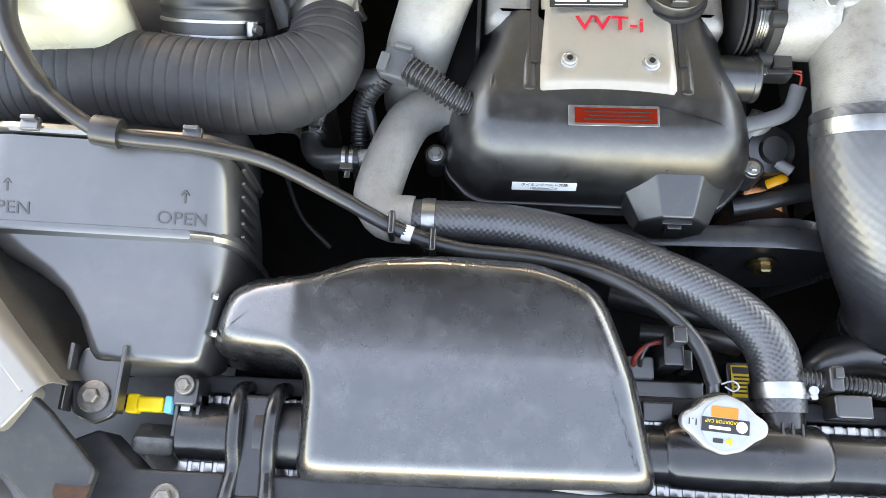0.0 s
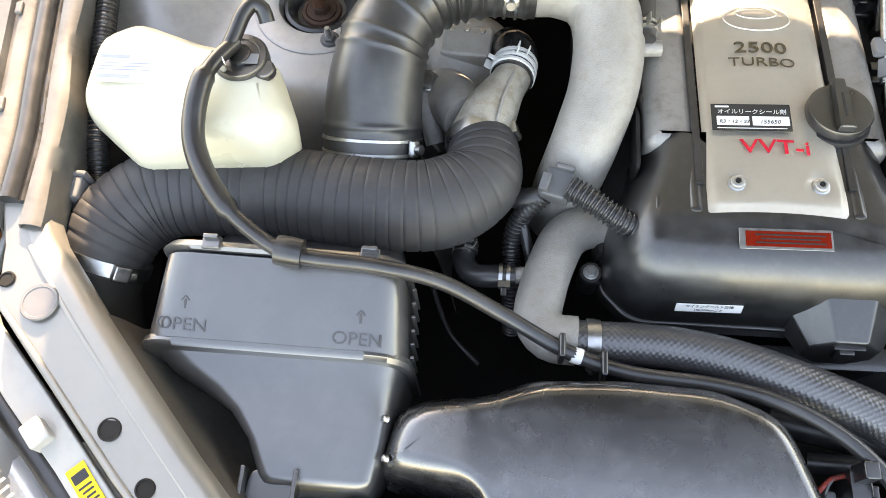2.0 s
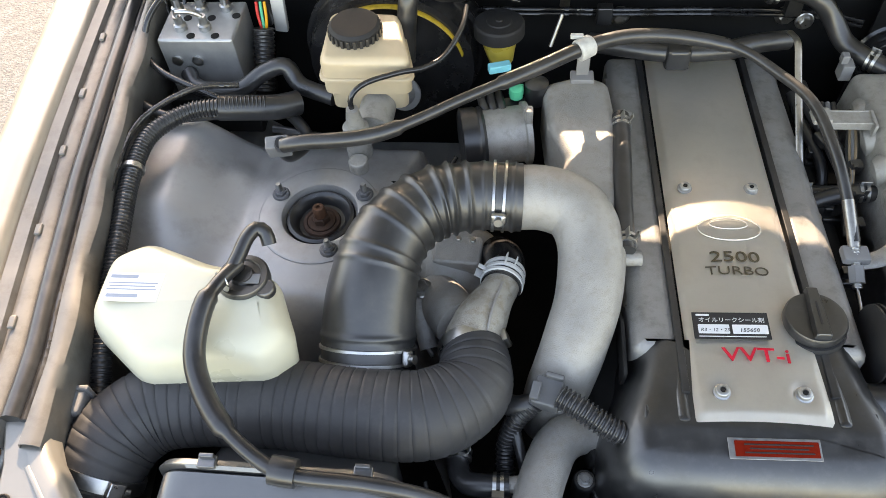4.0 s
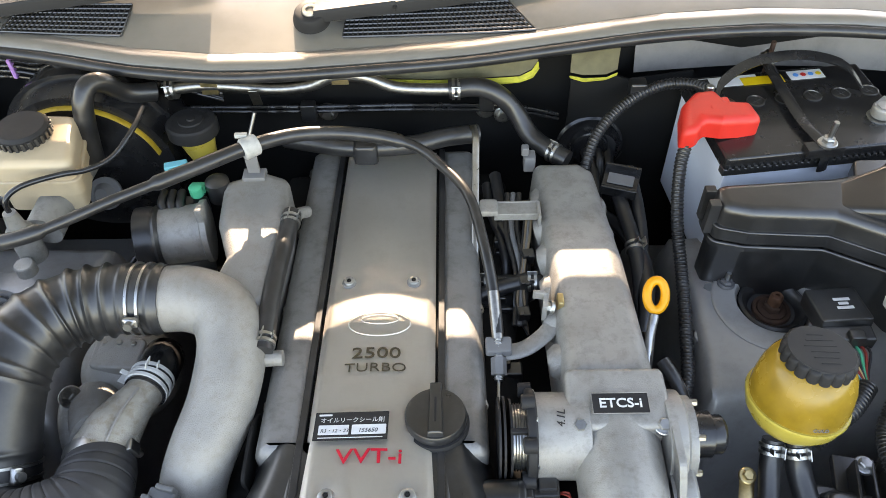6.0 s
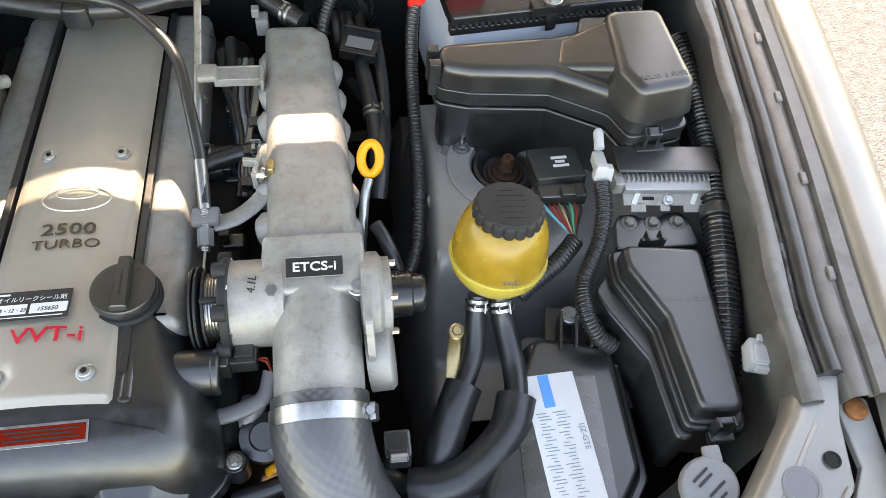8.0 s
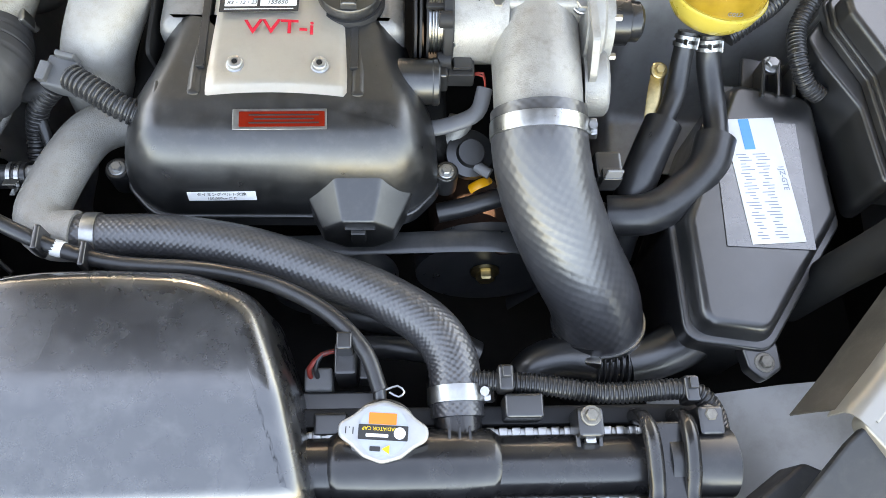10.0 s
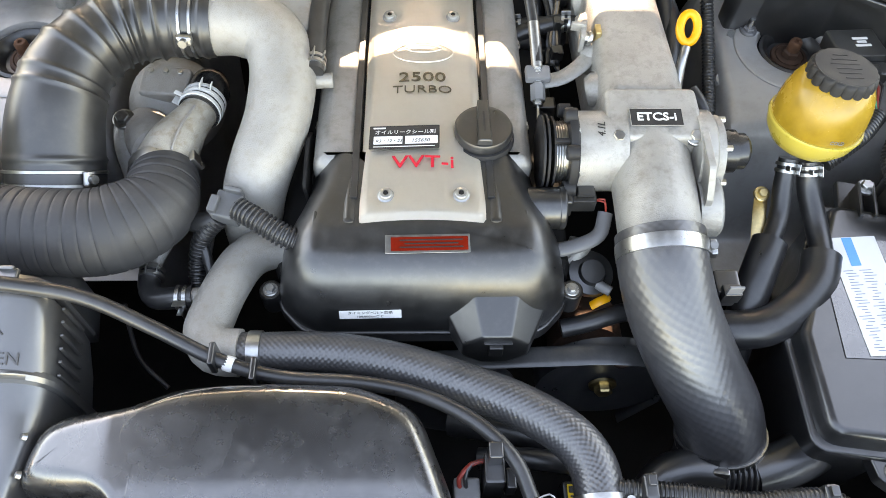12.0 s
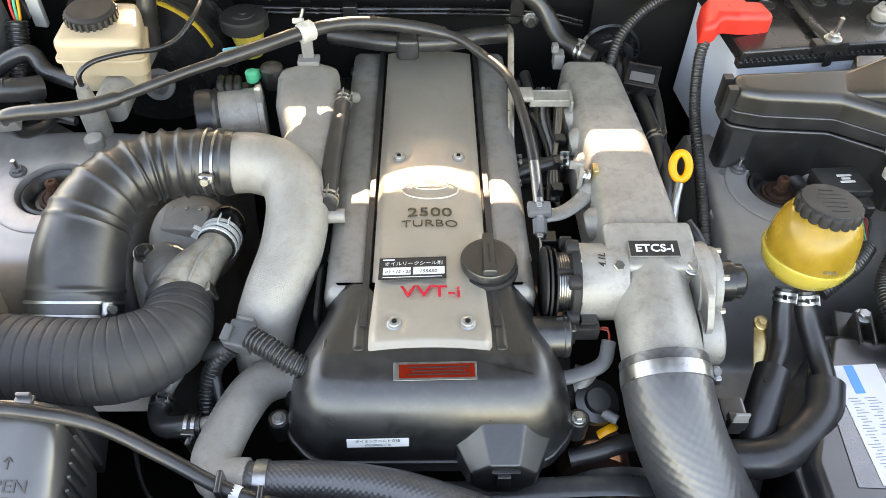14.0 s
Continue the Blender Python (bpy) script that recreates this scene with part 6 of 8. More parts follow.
part("down_loom", ribbed([(-0.225, -0.0, 0.85), (-0.245, -0.012, 0.83), (-0.255, -0.03, 0.80), (-0.253, -0.07, 0.77), (-0.25, -0.1, 0.70)], 0.0095, 0.005, 0.0018, 16), RUBBER, grey, "black corrugated loom")
part("tape_branch", tube([(-0.225, 0.0, 0.848), (-0.245, 0.0, 0.84), (-0.262, 0.01, 0.83), (-0.275, 0.035, 0.80)], 0.012, 14), RUBBER, grey)
part("thin_branch", tube([(-0.25, -0.005, 0.83), (-0.24, -0.035, 0.81), (-0.232, -0.06, 0.79)], 0.006, 10), RUBBER, grey)
byp = thing("bypass_hose", (-0.28, -0.06, 0.79), "short bent black coolant hose with spring clamps", "hose")
part("hose", tube([(-0.305, -0.035, 0.80), (-0.307, -0.055, 0.798), (-0.295, -0.074, 0.803), (-0.27, -0.078, 0.81), (-0.25, -0.0775, 0.812)], 0.0125, 18), RUBBER, byp)
part("metal_end", tube([(-0.305, -0.036, 0.80), (-0.302, -0.02, 0.80), (-0.292, 0.0, 0.805), (-0.288, 0.02, 0.81)], 0.008, 12), CAST, byp)
wire_clamp((-0.3055, -0.042, 0.80), (0, 1, 0), 0.013, byp, (0.3, 0, 1))
wire_clamp((-0.262, -0.078, 0.811), (1, 0, 0), 0.013, byp, (0, -1, 0.4))
wirex = thing("thin_wire", (-0.31, -0.12, 0.75), "thin braided black wire hanging in the bay", "wire")
part("wire", tube([(-0.345, -0.06, 0.76), (-0.335, -0.09, 0.755), (-0.318, -0.125, 0.75), (-0.285, -0.155, 0.74)], 0.0028, 8), RUBBER, wirex)
ttop = thing("turbine_housing", (-0.33, 0.2, 0.78), "grimy cast turbo housing with heat shield below the hose", "turbo")
part("shell", lathe([(0.0, 0.045), (0.04, 0.045), (0.055, 0.032), (0.06, 0.0), (0.055, -0.04), (0.04, -0.06)], along((-0.32, 0.215, 0.79), (0.25, -0.45, 0.85)), 40), BLAST, ttop)
part("top_plate", bent(slab([(-0.352, 0.19), (-0.292, 0.186), (-0.288, 0.228), (-0.35, 0.232)], 0.0, 0.022, 0.008, 0.004), lambda x, y, z: (x, y, z + 0.822 + 0.1 * (y - 0.2))), BLAST, ttop, "cast flange with small bolts")
for x, y in ((-0.338, 0.222), (-0.32, 0.222), (-0.302, 0.22)):
    hexbolt("bolt", (x, y, 0.845), (0, 0, 1), 0.006, BOLTZ, ttop, washer=False)
part("neck", tube([(-0.345, 0.165, 0.80), (-0.33, 0.135, 0.822), (-0.31, 0.10, 0.838)], 0.031, 28), BLAST, ttop)
part("lug_arm", tube([(-0.366, 0.155, 0.83), (-0.362, 0.125, 0.822), (-0.35, 0.09, 0.80)], 0.011, 12, 0.006, (1, 0.5)), CAST, ttop)
hexbolt("bolt", (-0.362, 0.152, 0.838), (0, -0.2, 1), 0.014, BOLTZ, ttop)
part("oil_line", tube([(-0.365, 0.14, 0.81), (-0.362, 0.11, 0.80), (-0.345, 0.085, 0.79)], 0.003, 8), ZINC, ttop)
gask = thing("heat_plate", (-0.135, 0.07, 0.86), "flat grey gasket flange below the turbo pipe", "bracket")
part("plate", bent(slab([(-0.02, -0.04), (0.02, -0.045), (0.022, 0.02), (0.0, 0.05), (-0.015, 0.03)], 0, 0.004, 0.01, 0.001), lambda x, y, z: (-0.132 + z, 0.07 + y, 0.855 + x)), DARK, gask)

# ---- labels and small parts on the engine top ----
stick = thing("service_sticker", (-0.02, 0.08, 0.89), "black and white oil service sticker", "sticker")


def on_top(x, y, lift):
    return pose(x, y, ztop(y) - 0.0018 - 1.6 * x * x + lift, TOPTILT, 0, 0)


ms = on_top(-0.02, 0.076, 0.0016) @ pose(0, 0, 0.0012, 0, -3.4, -1)
part("sheet", moved(box(0, 0, 0, 0.078, 0.034, 0.0006, 0.0002), ms), INK, stick)
for dx, w in ((-0.018, 0.032), (0.019, 0.036)):
    part("white_field", moved(box(dx, -0.0045, 0.0004, w, 0.0115, 0.0006, 0.0002), ms), PAPER, stick)
letters("lettering", "オイルリークシール剤", 0.0068, ms @ pose(0.001, 0.0065, 0.0008), PAPER, stick, "white katakana line", depth=0.0001)
letters("handwriting", "R3・12・23", 0.0058, ms @ pose(-0.017, -0.006, 0.0009), INK, stick, "handwritten date", depth=0.0001, shear=0.2)
letters("handwriting", "155650", 0.0068, ms @ pose(0.018, -0.006, 0.0009), INK, stick, "handwritten mileage", depth=0.0001, shear=0.2)
part("print_bar", moved(box(-0.028, 0.0135, 0.0004, 0.014, 0.0022, 0.0004, 0.0001), ms), PAPER, stick)
part("print_bar", moved(box(0.0, -0.0138, 0.0004, 0.068, 0.0009, 0.0004, 0.0001), ms), PAPER, stick)

# plain oval relief in place of the maker's sign
part("oval_emblem", bent(moved(joined(sweep([Vector((0.036 * math.cos(2 * math.pi * k / 60), 0.0195 * math.sin(2 * math.pi * k / 60), 0)) for k in range(61)], 0.0009, 8, caps=False), sweep([Vector((0.022 * math.cos(2 * math.pi * k / 48), 0.0065 + 0.0085 * math.sin(2 * math.pi * k / 48), 0)) for k in range(49)], 0.0007, 8, caps=False)), pose(0.001, 0.217, ztop(0.217) - 0.0012, TOPTILT)), lambda x, y, z: (x, y, z - 1.6 * x * x)), STEEL, coil, "raised plain oval relief")

lab = thing("warning_label", (0, -0.05, 0.88), "dark red caution label with silver rim", "label")
ml = pose(0.005, -0.0555, 0.8848, 8, 0, 1)
part("rim", moved(box(0, 0, 0, 0.088, 0.021, 0.0008, 0.0003), ml), ZINC, lab)
part("field", moved(box(0.002, 0, 0.0006, 0.08, 0.0155, 0.0006, 0.0002), ml), REDLAB, lab)
for k in range(3):
    part("print_bar", moved(box(0.004, 0.004 - 0.004 * k, 0.001, 0.066 - 0.01 * (k == 1), 0.0014, 0.0003, 0.0001), ml), INK, lab)
lab2 = thing("belt_label", (-0.05, -0.1, 0.84), "small white timing belt interval label", "label")
ml = pose(-0.056, -0.1075, 0.8265, 74, 0, 1)
part("sheet", moved(box(0, 0, 0, 0.066, 0.0125, 0.0007, 0.0003), ml), PAPER, lab2)
letters("lettering", "タイミングベルト交換", 0.0048, ml @ pose(0, 0.0028, 0.0006), INK, lab2, "small printed line", depth=0.0001)
letters("lettering", "100,000kmごと", 0.0045, ml @ pose(0, -0.003, 0.0006), INK, lab2, "small printed line", depth=0.0001)

conn = thing("cam_sensor_plug", (0.18, 0.02, 0.84), "black connector with grey sleeve and thin wires", "connector")
part("housing", joined(box(0.175, 0.026, 0.848, 0.04, 0.024, 0.022, 0.003), box(0.182, 0.026, 0.862, 0.02, 0.014, 0.006, 0.002), box(0.162, 0.026, 0.848, 0.012, 0.032, 0.03, 0.003)), PLASTIC, conn)
part("sleeve", tube([(0.207, 0.012, 0.84), (0.198, -0.012, 0.83), (0.17, -0.022, 0.822), (0.14, -0.026, 0.818)], 0.0085, 14, 0.006, (1, 0.5)), SLATE, conn, "flat grey sleeve")
for k in range(2):
    part("wire", tube([(0.194, 0.022, 0.85), (0.204, 0.02 - 0.004 * k, 0.855), (0.207, 0.012, 0.842)], 0.0012, 6), REDW, conn)
idle = thing("vacuum_valve", (0.19, -0.04, 0.78), "black round vacuum valve with yellow clip", "valve")
part("body", lathe([(0.0, 0.012), (0.014, 0.012), (0.016, 0.006), (0.026, 0.004), (0.028, -0.002), (0.026, -0.01), (0.014, -0.03)], along((0.194, -0.036, 0.785), (0.1, -0.3, 1)), 30), PLASTIC, idle)
part("yellow_clip", tube([(0.195, -0.068, 0.765), (0.203, -0.066, 0.772), (0.212, -0.062, 0.772), (0.216, -0.056, 0.765)], 0.0055, 10, 0.004, (1, 0.5)), ORANGE, idle, "yellow-orange clip")
part("pipe", tube([(0.16, -0.09, 0.75), (0.19, -0.085, 0.755), (0.23, -0.075, 0.76), (0.27, -0.07, 0.76)], 0.011, 14), RUBBER, idle)
part("pipe_end", tube([(0.185, 0.0, 0.80), (0.18, -0.01, 0.79), (0.172, -0.02, 0.78)], 0.014, 14), CAST, idle)
part("nipple", rod((0.20, -0.05, 0.785), (0.215, -0.06, 0.785), 0.006), GREYP, idle)
alt = thing("alternator", (0.2, -0.08, 0.66), "rusty pump housing deep in the engine bay", "pump")
part("body", lathe([(0.0, 0.03), (0.03, 0.03), (0.045, 0.02), (0.048, -0.03), (0.04, -0.05)], along((0.2, -0.075, 0.685), (0, -1, 0.3)), 28), RUST, alt)
part("lug", lathe([(0.018, -0.02), (0.018, 0.02), (0.012, 0.024), (0, 0.024)], along((0.235, -0.105, 0.71), (0, -0.3, 1)), 18), RUST, alt)
hexbolt("bolt", (0.165, -0.11, 0.7), (0, -0.5, 1), 0.014, RUST, alt)
# base raised to grey in place of light on the shaded belt and pulleys
PULM = mat("dusty_lightened_steel", (0.035, 0.036, 0.038), 0.3, vary=0.2, bump=0.03, wear=(DUST, 0.2, 0.03), spec=0.9)
belt = thing("drive_belt", (0.2, -0.12, 0.64), "black drive belt over a pulley", "belt")
part("belt", tube([(-0.14, -0.128, 0.735)] + [(-0.06 + 0.05 * k, -0.128, 0.742 + 0.004 * k) for k in range(6)] + [(0.218 + 0.085 * math.sin(radians(a)), -0.128, 0.676 + 0.085 * math.cos(radians(a))) for a in (8, 25, 45, 65, 85, 100)] + [(0.285, -0.128, 0.62), (0.26, -0.128, 0.56)], 0.0125, 12, 0.008, (1, 0.2)), PULM, belt)
pul = thing("drive_pulley", (0.235, -0.12, 0.6), "black pressed steel belt pulley", "pulley")
part("disc", lathe([(0.0, 0.004), (0.012, 0.004), (0.012, -0.002), (0.05, -0.004), (0.07, 0.002), (0.09, 0.004), (0.092, -0.02), (0.0, -0.022)], along((0.218, -0.128, 0.676), (0, -1, 0.05)) @ Matrix.Diagonal((0.9, 0.9, 1, 1)), 44), PULM, pul)
hexbolt("bolt", (0.218, -0.132, 0.676), (0, -1, 0.05), 0.018, BRASSY, pul)
pul2 = thing("drive_pulley", (0.03, -0.12, 0.6), "black pressed steel belt pulley", "pulley")
part("disc", lathe([(0.0, 0.004), (0.012, 0.004), (0.02, -0.002), (0.06, -0.004), (0.075, 0.002), (0.078, -0.02), (0.0, -0.022)], along((0.04, -0.135, 0.63), (0, -1, 0.15)), 44), PULM, pul2)
fan = thing("cooling_hoses", (0.1, -0.23, 0.72), "dark lower coolant hoses behind the radiator", "hoses")
part("hose", tube([(0.03, -0.19, 0.72), (0.09, -0.205, 0.735), (0.14, -0.215, 0.73), (0.2, -0.24, 0.71)], 0.016, 16), RUBBER, fan)
part("hose", tube([(0.06, -0.235, 0.73), (0.11, -0.24, 0.745), (0.16, -0.245, 0.74)], 0.012, 16), RUBBER, fan)

# dipstick
dip = thing("oil_dipstick", (0.315, 0.2, 0.85), "yellow-orange oil dipstick handle on a steel tube", "dipstick")
ring = sweep([Vector((0.0105 * math.cos(2 * math.pi * k / 28), 0.0175 * math.sin(2 * math.pi * k / 28), 0)) for k in range(29)], 0.0055, 10, caps=False)
part("handle", moved(ring, pose(0.324, 0.238, 0.905, 35, 0, -8)), ORANGE, dip)
part("stem", tube([(0.321, 0.219, 0.892), (0.315, 0.20, 0.88), (0.31, 0.17, 0.85), (0.305, 0.15, 0.80)], 0.0055, 12), ZINC, dip)

# fittings on the plenum
part("rear_plug", joined(box(0.197, 0.50, 0.885, 0.016, 0.02, 0.026, 0.002), box(0.19, 0.5, 0.905, 0.01, 0.012, 0.014, 0.002)), GREYP, intake, "grey connector")
part("side_hose", tube([(0.31, 0.47, 0.80), (0.33, 0.42, 0.82), (0.345, 0.36, 0.82), (0.34, 0.3, 0.81), (0.335, 0.27, 0.79)], 0.011, 14), RUBBER, intake, "black rubber hose")
part("drain_hose", tube([(0.325, 0.17, 0.87), (0.335, 0.15, 0.865), (0.345, 0.125, 0.85), (0.35, 0.10, 0.82)], 0.008, 12), RUBBER, intake, "small black hose")
part("left_plug", tube([(0.12, 0.30, 0.83), (0.135, 0.305, 0.835), (0.16, 0.31, 0.84), (0.19, 0.315, 0.845)], 0.011, 14), RUBBER, intake)
for k in range(3):
    part("injector_wire", tube([(0.165 + 0.008 * k, 0.46, 0.86), (0.16 + 0.008 * k, 0.40, 0.85), (0.17 + 0.006 * k, 0.33, 0.84), (0.165 + 0.006 * k, 0.26, 0.82)], 0.004, 8), RUBBER if k != 1 else GREYP, intake)
for y in (0.2, 0.3, 0.4, 0.47):
    part("injector_plug", joined(box(0.158, y, 0.80, 0.026, 0.02, 0.03, 0.003), box(0.15, y, 0.825, 0.012, 0.012, 0.014, 0.002)), PLASTIC, intake, "dark injector plug")
part("fuel_rail", rod((0.15, 0.12, 0.79), (0.15, 0.52, 0.79), 0.009), CAST, intake)
part("rail_hose", tube([(0.19, 0.33, 0.80), (0.165, 0.31, 0.81), (0.14, 0.305, 0.82), (0.118, 0.30, 0.825)], 0.012, 14), RUBBER, intake)
for y in (0.12, 0.22, 0.34, 0.45):
    hexbolt("bolt", (0.12, y, 0.80), (0, 0, 1), 0.012, RUST, intake)
plug2 = thing("throttle_sensor_plug", (0.33, -0.04, 0.83), "black and grey throttle sensor connector", "connector")
part("housing", joined(box(0.33, -0.075, 0.82, 0.028, 0.03, 0.035, 0.004), box(0.33, -0.09, 0.835, 0.02, 0.014, 0.02, 0.002)), PLASTIC, plug2)
part("latch", box(0.33, -0.094, 0.848, 0.016, 0.003, 0.02, 0.001), GREYP, plug2)

# ---- reservoir hoses ----
N_ = 18 * 8
part("cap_grip", moved(ring_mesh([[Vector(((r + g * abs(math.cos(9 * 2 * math.pi * k / N_)) ** 0.5) * math.cos(2 * math.pi * k / N_), (r + g * abs(math.cos(9 * 2 * math.pi * k / N_)) ** 0.5) * math.sin(2 * math.pi * k / N_), z)) for k in range(N_)] for r, g, z in ((0.041, 0.002, 0.934), (0.0415, 0.003, 0.937), (0.0415, 0.003, 0.952), (0.04, 0.0025, 0.9565), (0.037, 0.0, 0.9588))]), mr_), MATTE, res, "scalloped grip of the cap")
for k, w in enumerate((0.02, 0.034, 0.04, 0.034, 0.03, 0.024)):
    part("cap_print", moved(box(0.002 * (k % 2), 0.024 - 0.0095 * k, 0.9592, w, 0.0016, 0.0006, 0.0002), mr_), MATTE, res, "raised unreadable print")
part("seam", moved(lathe([(0.0, 0.8715), (0.0635, 0.872), (0.0645, 0.874), (0.0635, 0.877), (0.0, 0.8775)], None, 48), mr_), FLUID, res)
letters("level_mark", "COLD", 0.007, mr_ @ pose(0.002, -0.0612, 0.885, 86, 0, 0), GREYP, res, "raised COLD mark", depth=0.0004)
H1 = [(0.432, 0.083, 0.848), (0.429, 0.062, 0.825), (0.425, 0.033, 0.805), (0.41, 0.0, 0.795), (0.395, -0.03, 0.785), (0.377, -0.072, 0.76), (0.365, -0.12, 0.70)]
H2 = [(0.457, 0.083, 0.845), (0.462, 0.06, 0.818), (0.468, 0.02, 0.80), (0.466, -0.02, 0.795), (0.452, -0.055, 0.79), (0.42, -0.085, 0.782), (0.385, -0.102, 0.775), (0.344, -0.10, 0.765), (0.311, -0.078, 0.755), (0.29, -0.06, 0.745)]
psh = thing("power_steering_hoses", (0.43, 0, 0.8), "black rubber power steering hoses in smooth sleeves", "hoses")
part("hose", tube(H1, 0.0115, 18), RUBBER, psh)
part("hose", tube(H2, 0.0135, 18), RUBBER, psh)
part("sleeve", tube(H1[3:], 0.021, 24), RUBBER, psh, "smooth black sleeve")
part("sleeve", tube(H2[3:8], 0.0225, 24), RUBBER, psh, "smooth black sleeve")
wire_clamp((0.431, 0.076, 0.84), (-0.1, -0.7, -0.7), 0.0125, psh, (0, -0.7, 0.7))
wire_clamp((0.4585, 0.075, 0.836), (0.1, -0.7, -0.7), 0.0145, psh, (0, -0.7, 0.7))
brkt = thing("gold_bracket", (0.405, 0.04, 0.8), "yellow-plated steel bracket catching the sun", "bracket")
part("strip", tube([(0.41, 0.062, 0.805), (0.403, 0.035, 0.80), (0.398, 0.0, 0.785), (0.396, -0.02, 0.77)], 0.009, 10, 0.006, (0.9, 0.2)), BRASSY, brkt)
hexbolt("bolt", (0.409, 0.06, 0.808), (0, -0.3, 1), 0.01, BRASSY, brkt)

# ---- big hose lower joint ----
hose_clamp((0.3345, -0.2075, 0.716), (0.15, -0.35, -0.9), 0.0492, bighose, 0.013, (-0.25, -1, 0.2))
part("pipe_collar", tube([(0.325, -0.204, 0.728), (0.332, -0.216, 0.70), (0.338, -0.225, 0.64), (0.34, -0.228, 0.58)], 0.0445, 28), MATTE, bighose, "dark pipe below the hose")
low = thing("lower_air_pipe", (0.35, -0.24, 0.68), "black plastic air pipe with a bellows joint", "pipe")
part("pipe", tube([(0.245, -0.31, 0.63), (0.248, -0.28, 0.685), (0.262, -0.256, 0.708), (0.29, -0.246, 0.714), (0.328, -0.25, 0.712)], 0.024, 24), PLASTIC, low)
part("bellows", ribbed([(0.325, -0.25, 0.712), (0.342, -0.2505, 0.712), (0.362, -0.251, 0.712)], 0.022, 0.0062, 0.005, 28, 0.6), PLASTIC, low)
part("pipe", tube([(0.36, -0.251, 0.712), (0.395, -0.242, 0.712), (0.43, -0.226, 0.714), (0.46, -0.2, 0.72)], lambda s, w: 0.024 + 0.006 * s / w, 24), PLASTIC, low)

# ---- right side boxes ----
part("label_ground", box(0.506, -0.077, 0.8008, 0.094, 0.152, 0.0008, 0.0003, (0, 0, -3)), COVER, ebox, "matt patch under the sticker")
me_ = pose(0.507, -0.073, 0.8018, 0, 0, 3)
part("sticker", moved(box(0, 0, 0, 0.058, 0.15, 0.0008, 0.0003), me_), PAPER, ebox, "white instruction sticker")
part("sticker_mark", moved(box(-0.006, 0.055, 0.0008, 0.012, 0.038, 0.0005, 0.0002), me_), BLUE, ebox, "blue block on the sticker")
letters("sticker_lettering", "1JZ-GTE", 0.0085, me_ @ pose(0.0225, 0.0, 0.0008, 0, 0, -90), GREYINK, ebox, "grey engine code", depth=0.0001)
random.seed(5)
for r in range(9):
    y0 = 0.03 - 0.0115 * r
    for x0 in (-0.018, 0.002):
        for q in range(3):
            w = random.uniform(0.006, 0.015)
            part("print_bar", moved(box(x0 + 0.002 * q, y0 - 0.0036 * q, 0.0007, w, 0.0009, 0.0003, 0.0001), me_), GREYINK, ebox)
part("foot", bent(slab([(0.464, -0.243), (0.504, -0.243), (0.504, -0.272), (0.484, -0.285), (0.469, -0.272)], 0.755, 0.772, 0.008, 0.003), lambda x, y, z: (x, y, z)), PLASTIC, ebox)
hexbolt("bolt", (0.486, -0.266, 0.772), (0, 0, 1), 0.011, DULLZ, ebox)
part("rim", slab(inset(EB, -0.004), 0.768, 0.777, 0.022, 0.003), PLASTIC, ebox)
ribs = thing("ribbed_bracket", (0.56, 0.05, 0.76), "black ribbed plastic bracket behind the box", "bracket")
for k in range(5):
    part("rib", box(0.53 + 0.018 * k, 0.055, 0.79, 0.004, 0.05, 0.03, 0.001, (0, 0, -12)), PLASTIC, ribs)
part("base", box(0.565, 0.055, 0.775, 0.10, 0.07, 0.012, 0.002, (0, 0, -12)), PLASTIC, ribs)
hexbolt("bolt", (0.545, 0.075, 0.80), (0, 0, 1), 0.012, ZINC, ribs)

letters("embossed_lettering", "RELAY & FUSE", 0.0095, pose(0.66, 0.274, 0.9838, 0, 0, 8), BLACKP, fuse, "embossed RELAY & FUSE", depth=0.0006)
letters("embossed_lettering", "RELAY & FUSE", 0.0088, pose(0.648, 0.039, 0.8838, 0, 0, -4), BLACKP, fuse2, "embossed RELAY & FUSE", depth=0.0004)
part("rim", bent(slab(inset(FB, -0.004), 0.905, 0.917, 0.015, 0.003), lambda x, y, z: (x, y, z)), BLACKP, fuse)
part("rim", bent(slab(inset(FB, -0.006), 0.888, 0.897, 0.015, 0.003), lambda x, y, z: (x, y, z)), BLACKP, fuse)
part("latch", joined(box(0.655, 0.243, 0.92, 0.022, 0.012, 0.02, 0.002, (20, 0, 0)), box(0.648, 0.238, 0.915, 0.003, 0.008, 0.035, 0.001), box(0.663, 0.24, 0.915, 0.003, 0.008, 0.035, 0.001), box(0.655, 0.236, 0.90, 0.036, 0.014, 0.014, 0.002)), BLACKP, fuse)
for y in (0.345, 0.37):
    part("side_hinge", box(0.408, y, 0.925, 0.014, 0.012, 0.05, 0.002), BLACKP, fuse)
part("hump", bent(slab([(0.59, 0.39), (0.60, 0.35), (0.66, 0.40), (0.66, 0.42), (0.60, 0.42)], 0.93, 0.95, 0.01, 0.004), lambda x, y, z: (x, y, z)), BLACKP, fuse)
part("rim", slab(inset(F2, -0.010), 0.846, 0.856, 0.014, 0.003), BLACKP, fuse2)
part("skirt", slab([(0.565, 0.08), (0.575, 0.05), (0.605, -0.01), (0.61, -0.10), (0.63, -0.10), (0.64, 0.09), (0.60, 0.12)], 0.76, 0.845, 0.012, 0.004), BLACKP, fuse2)
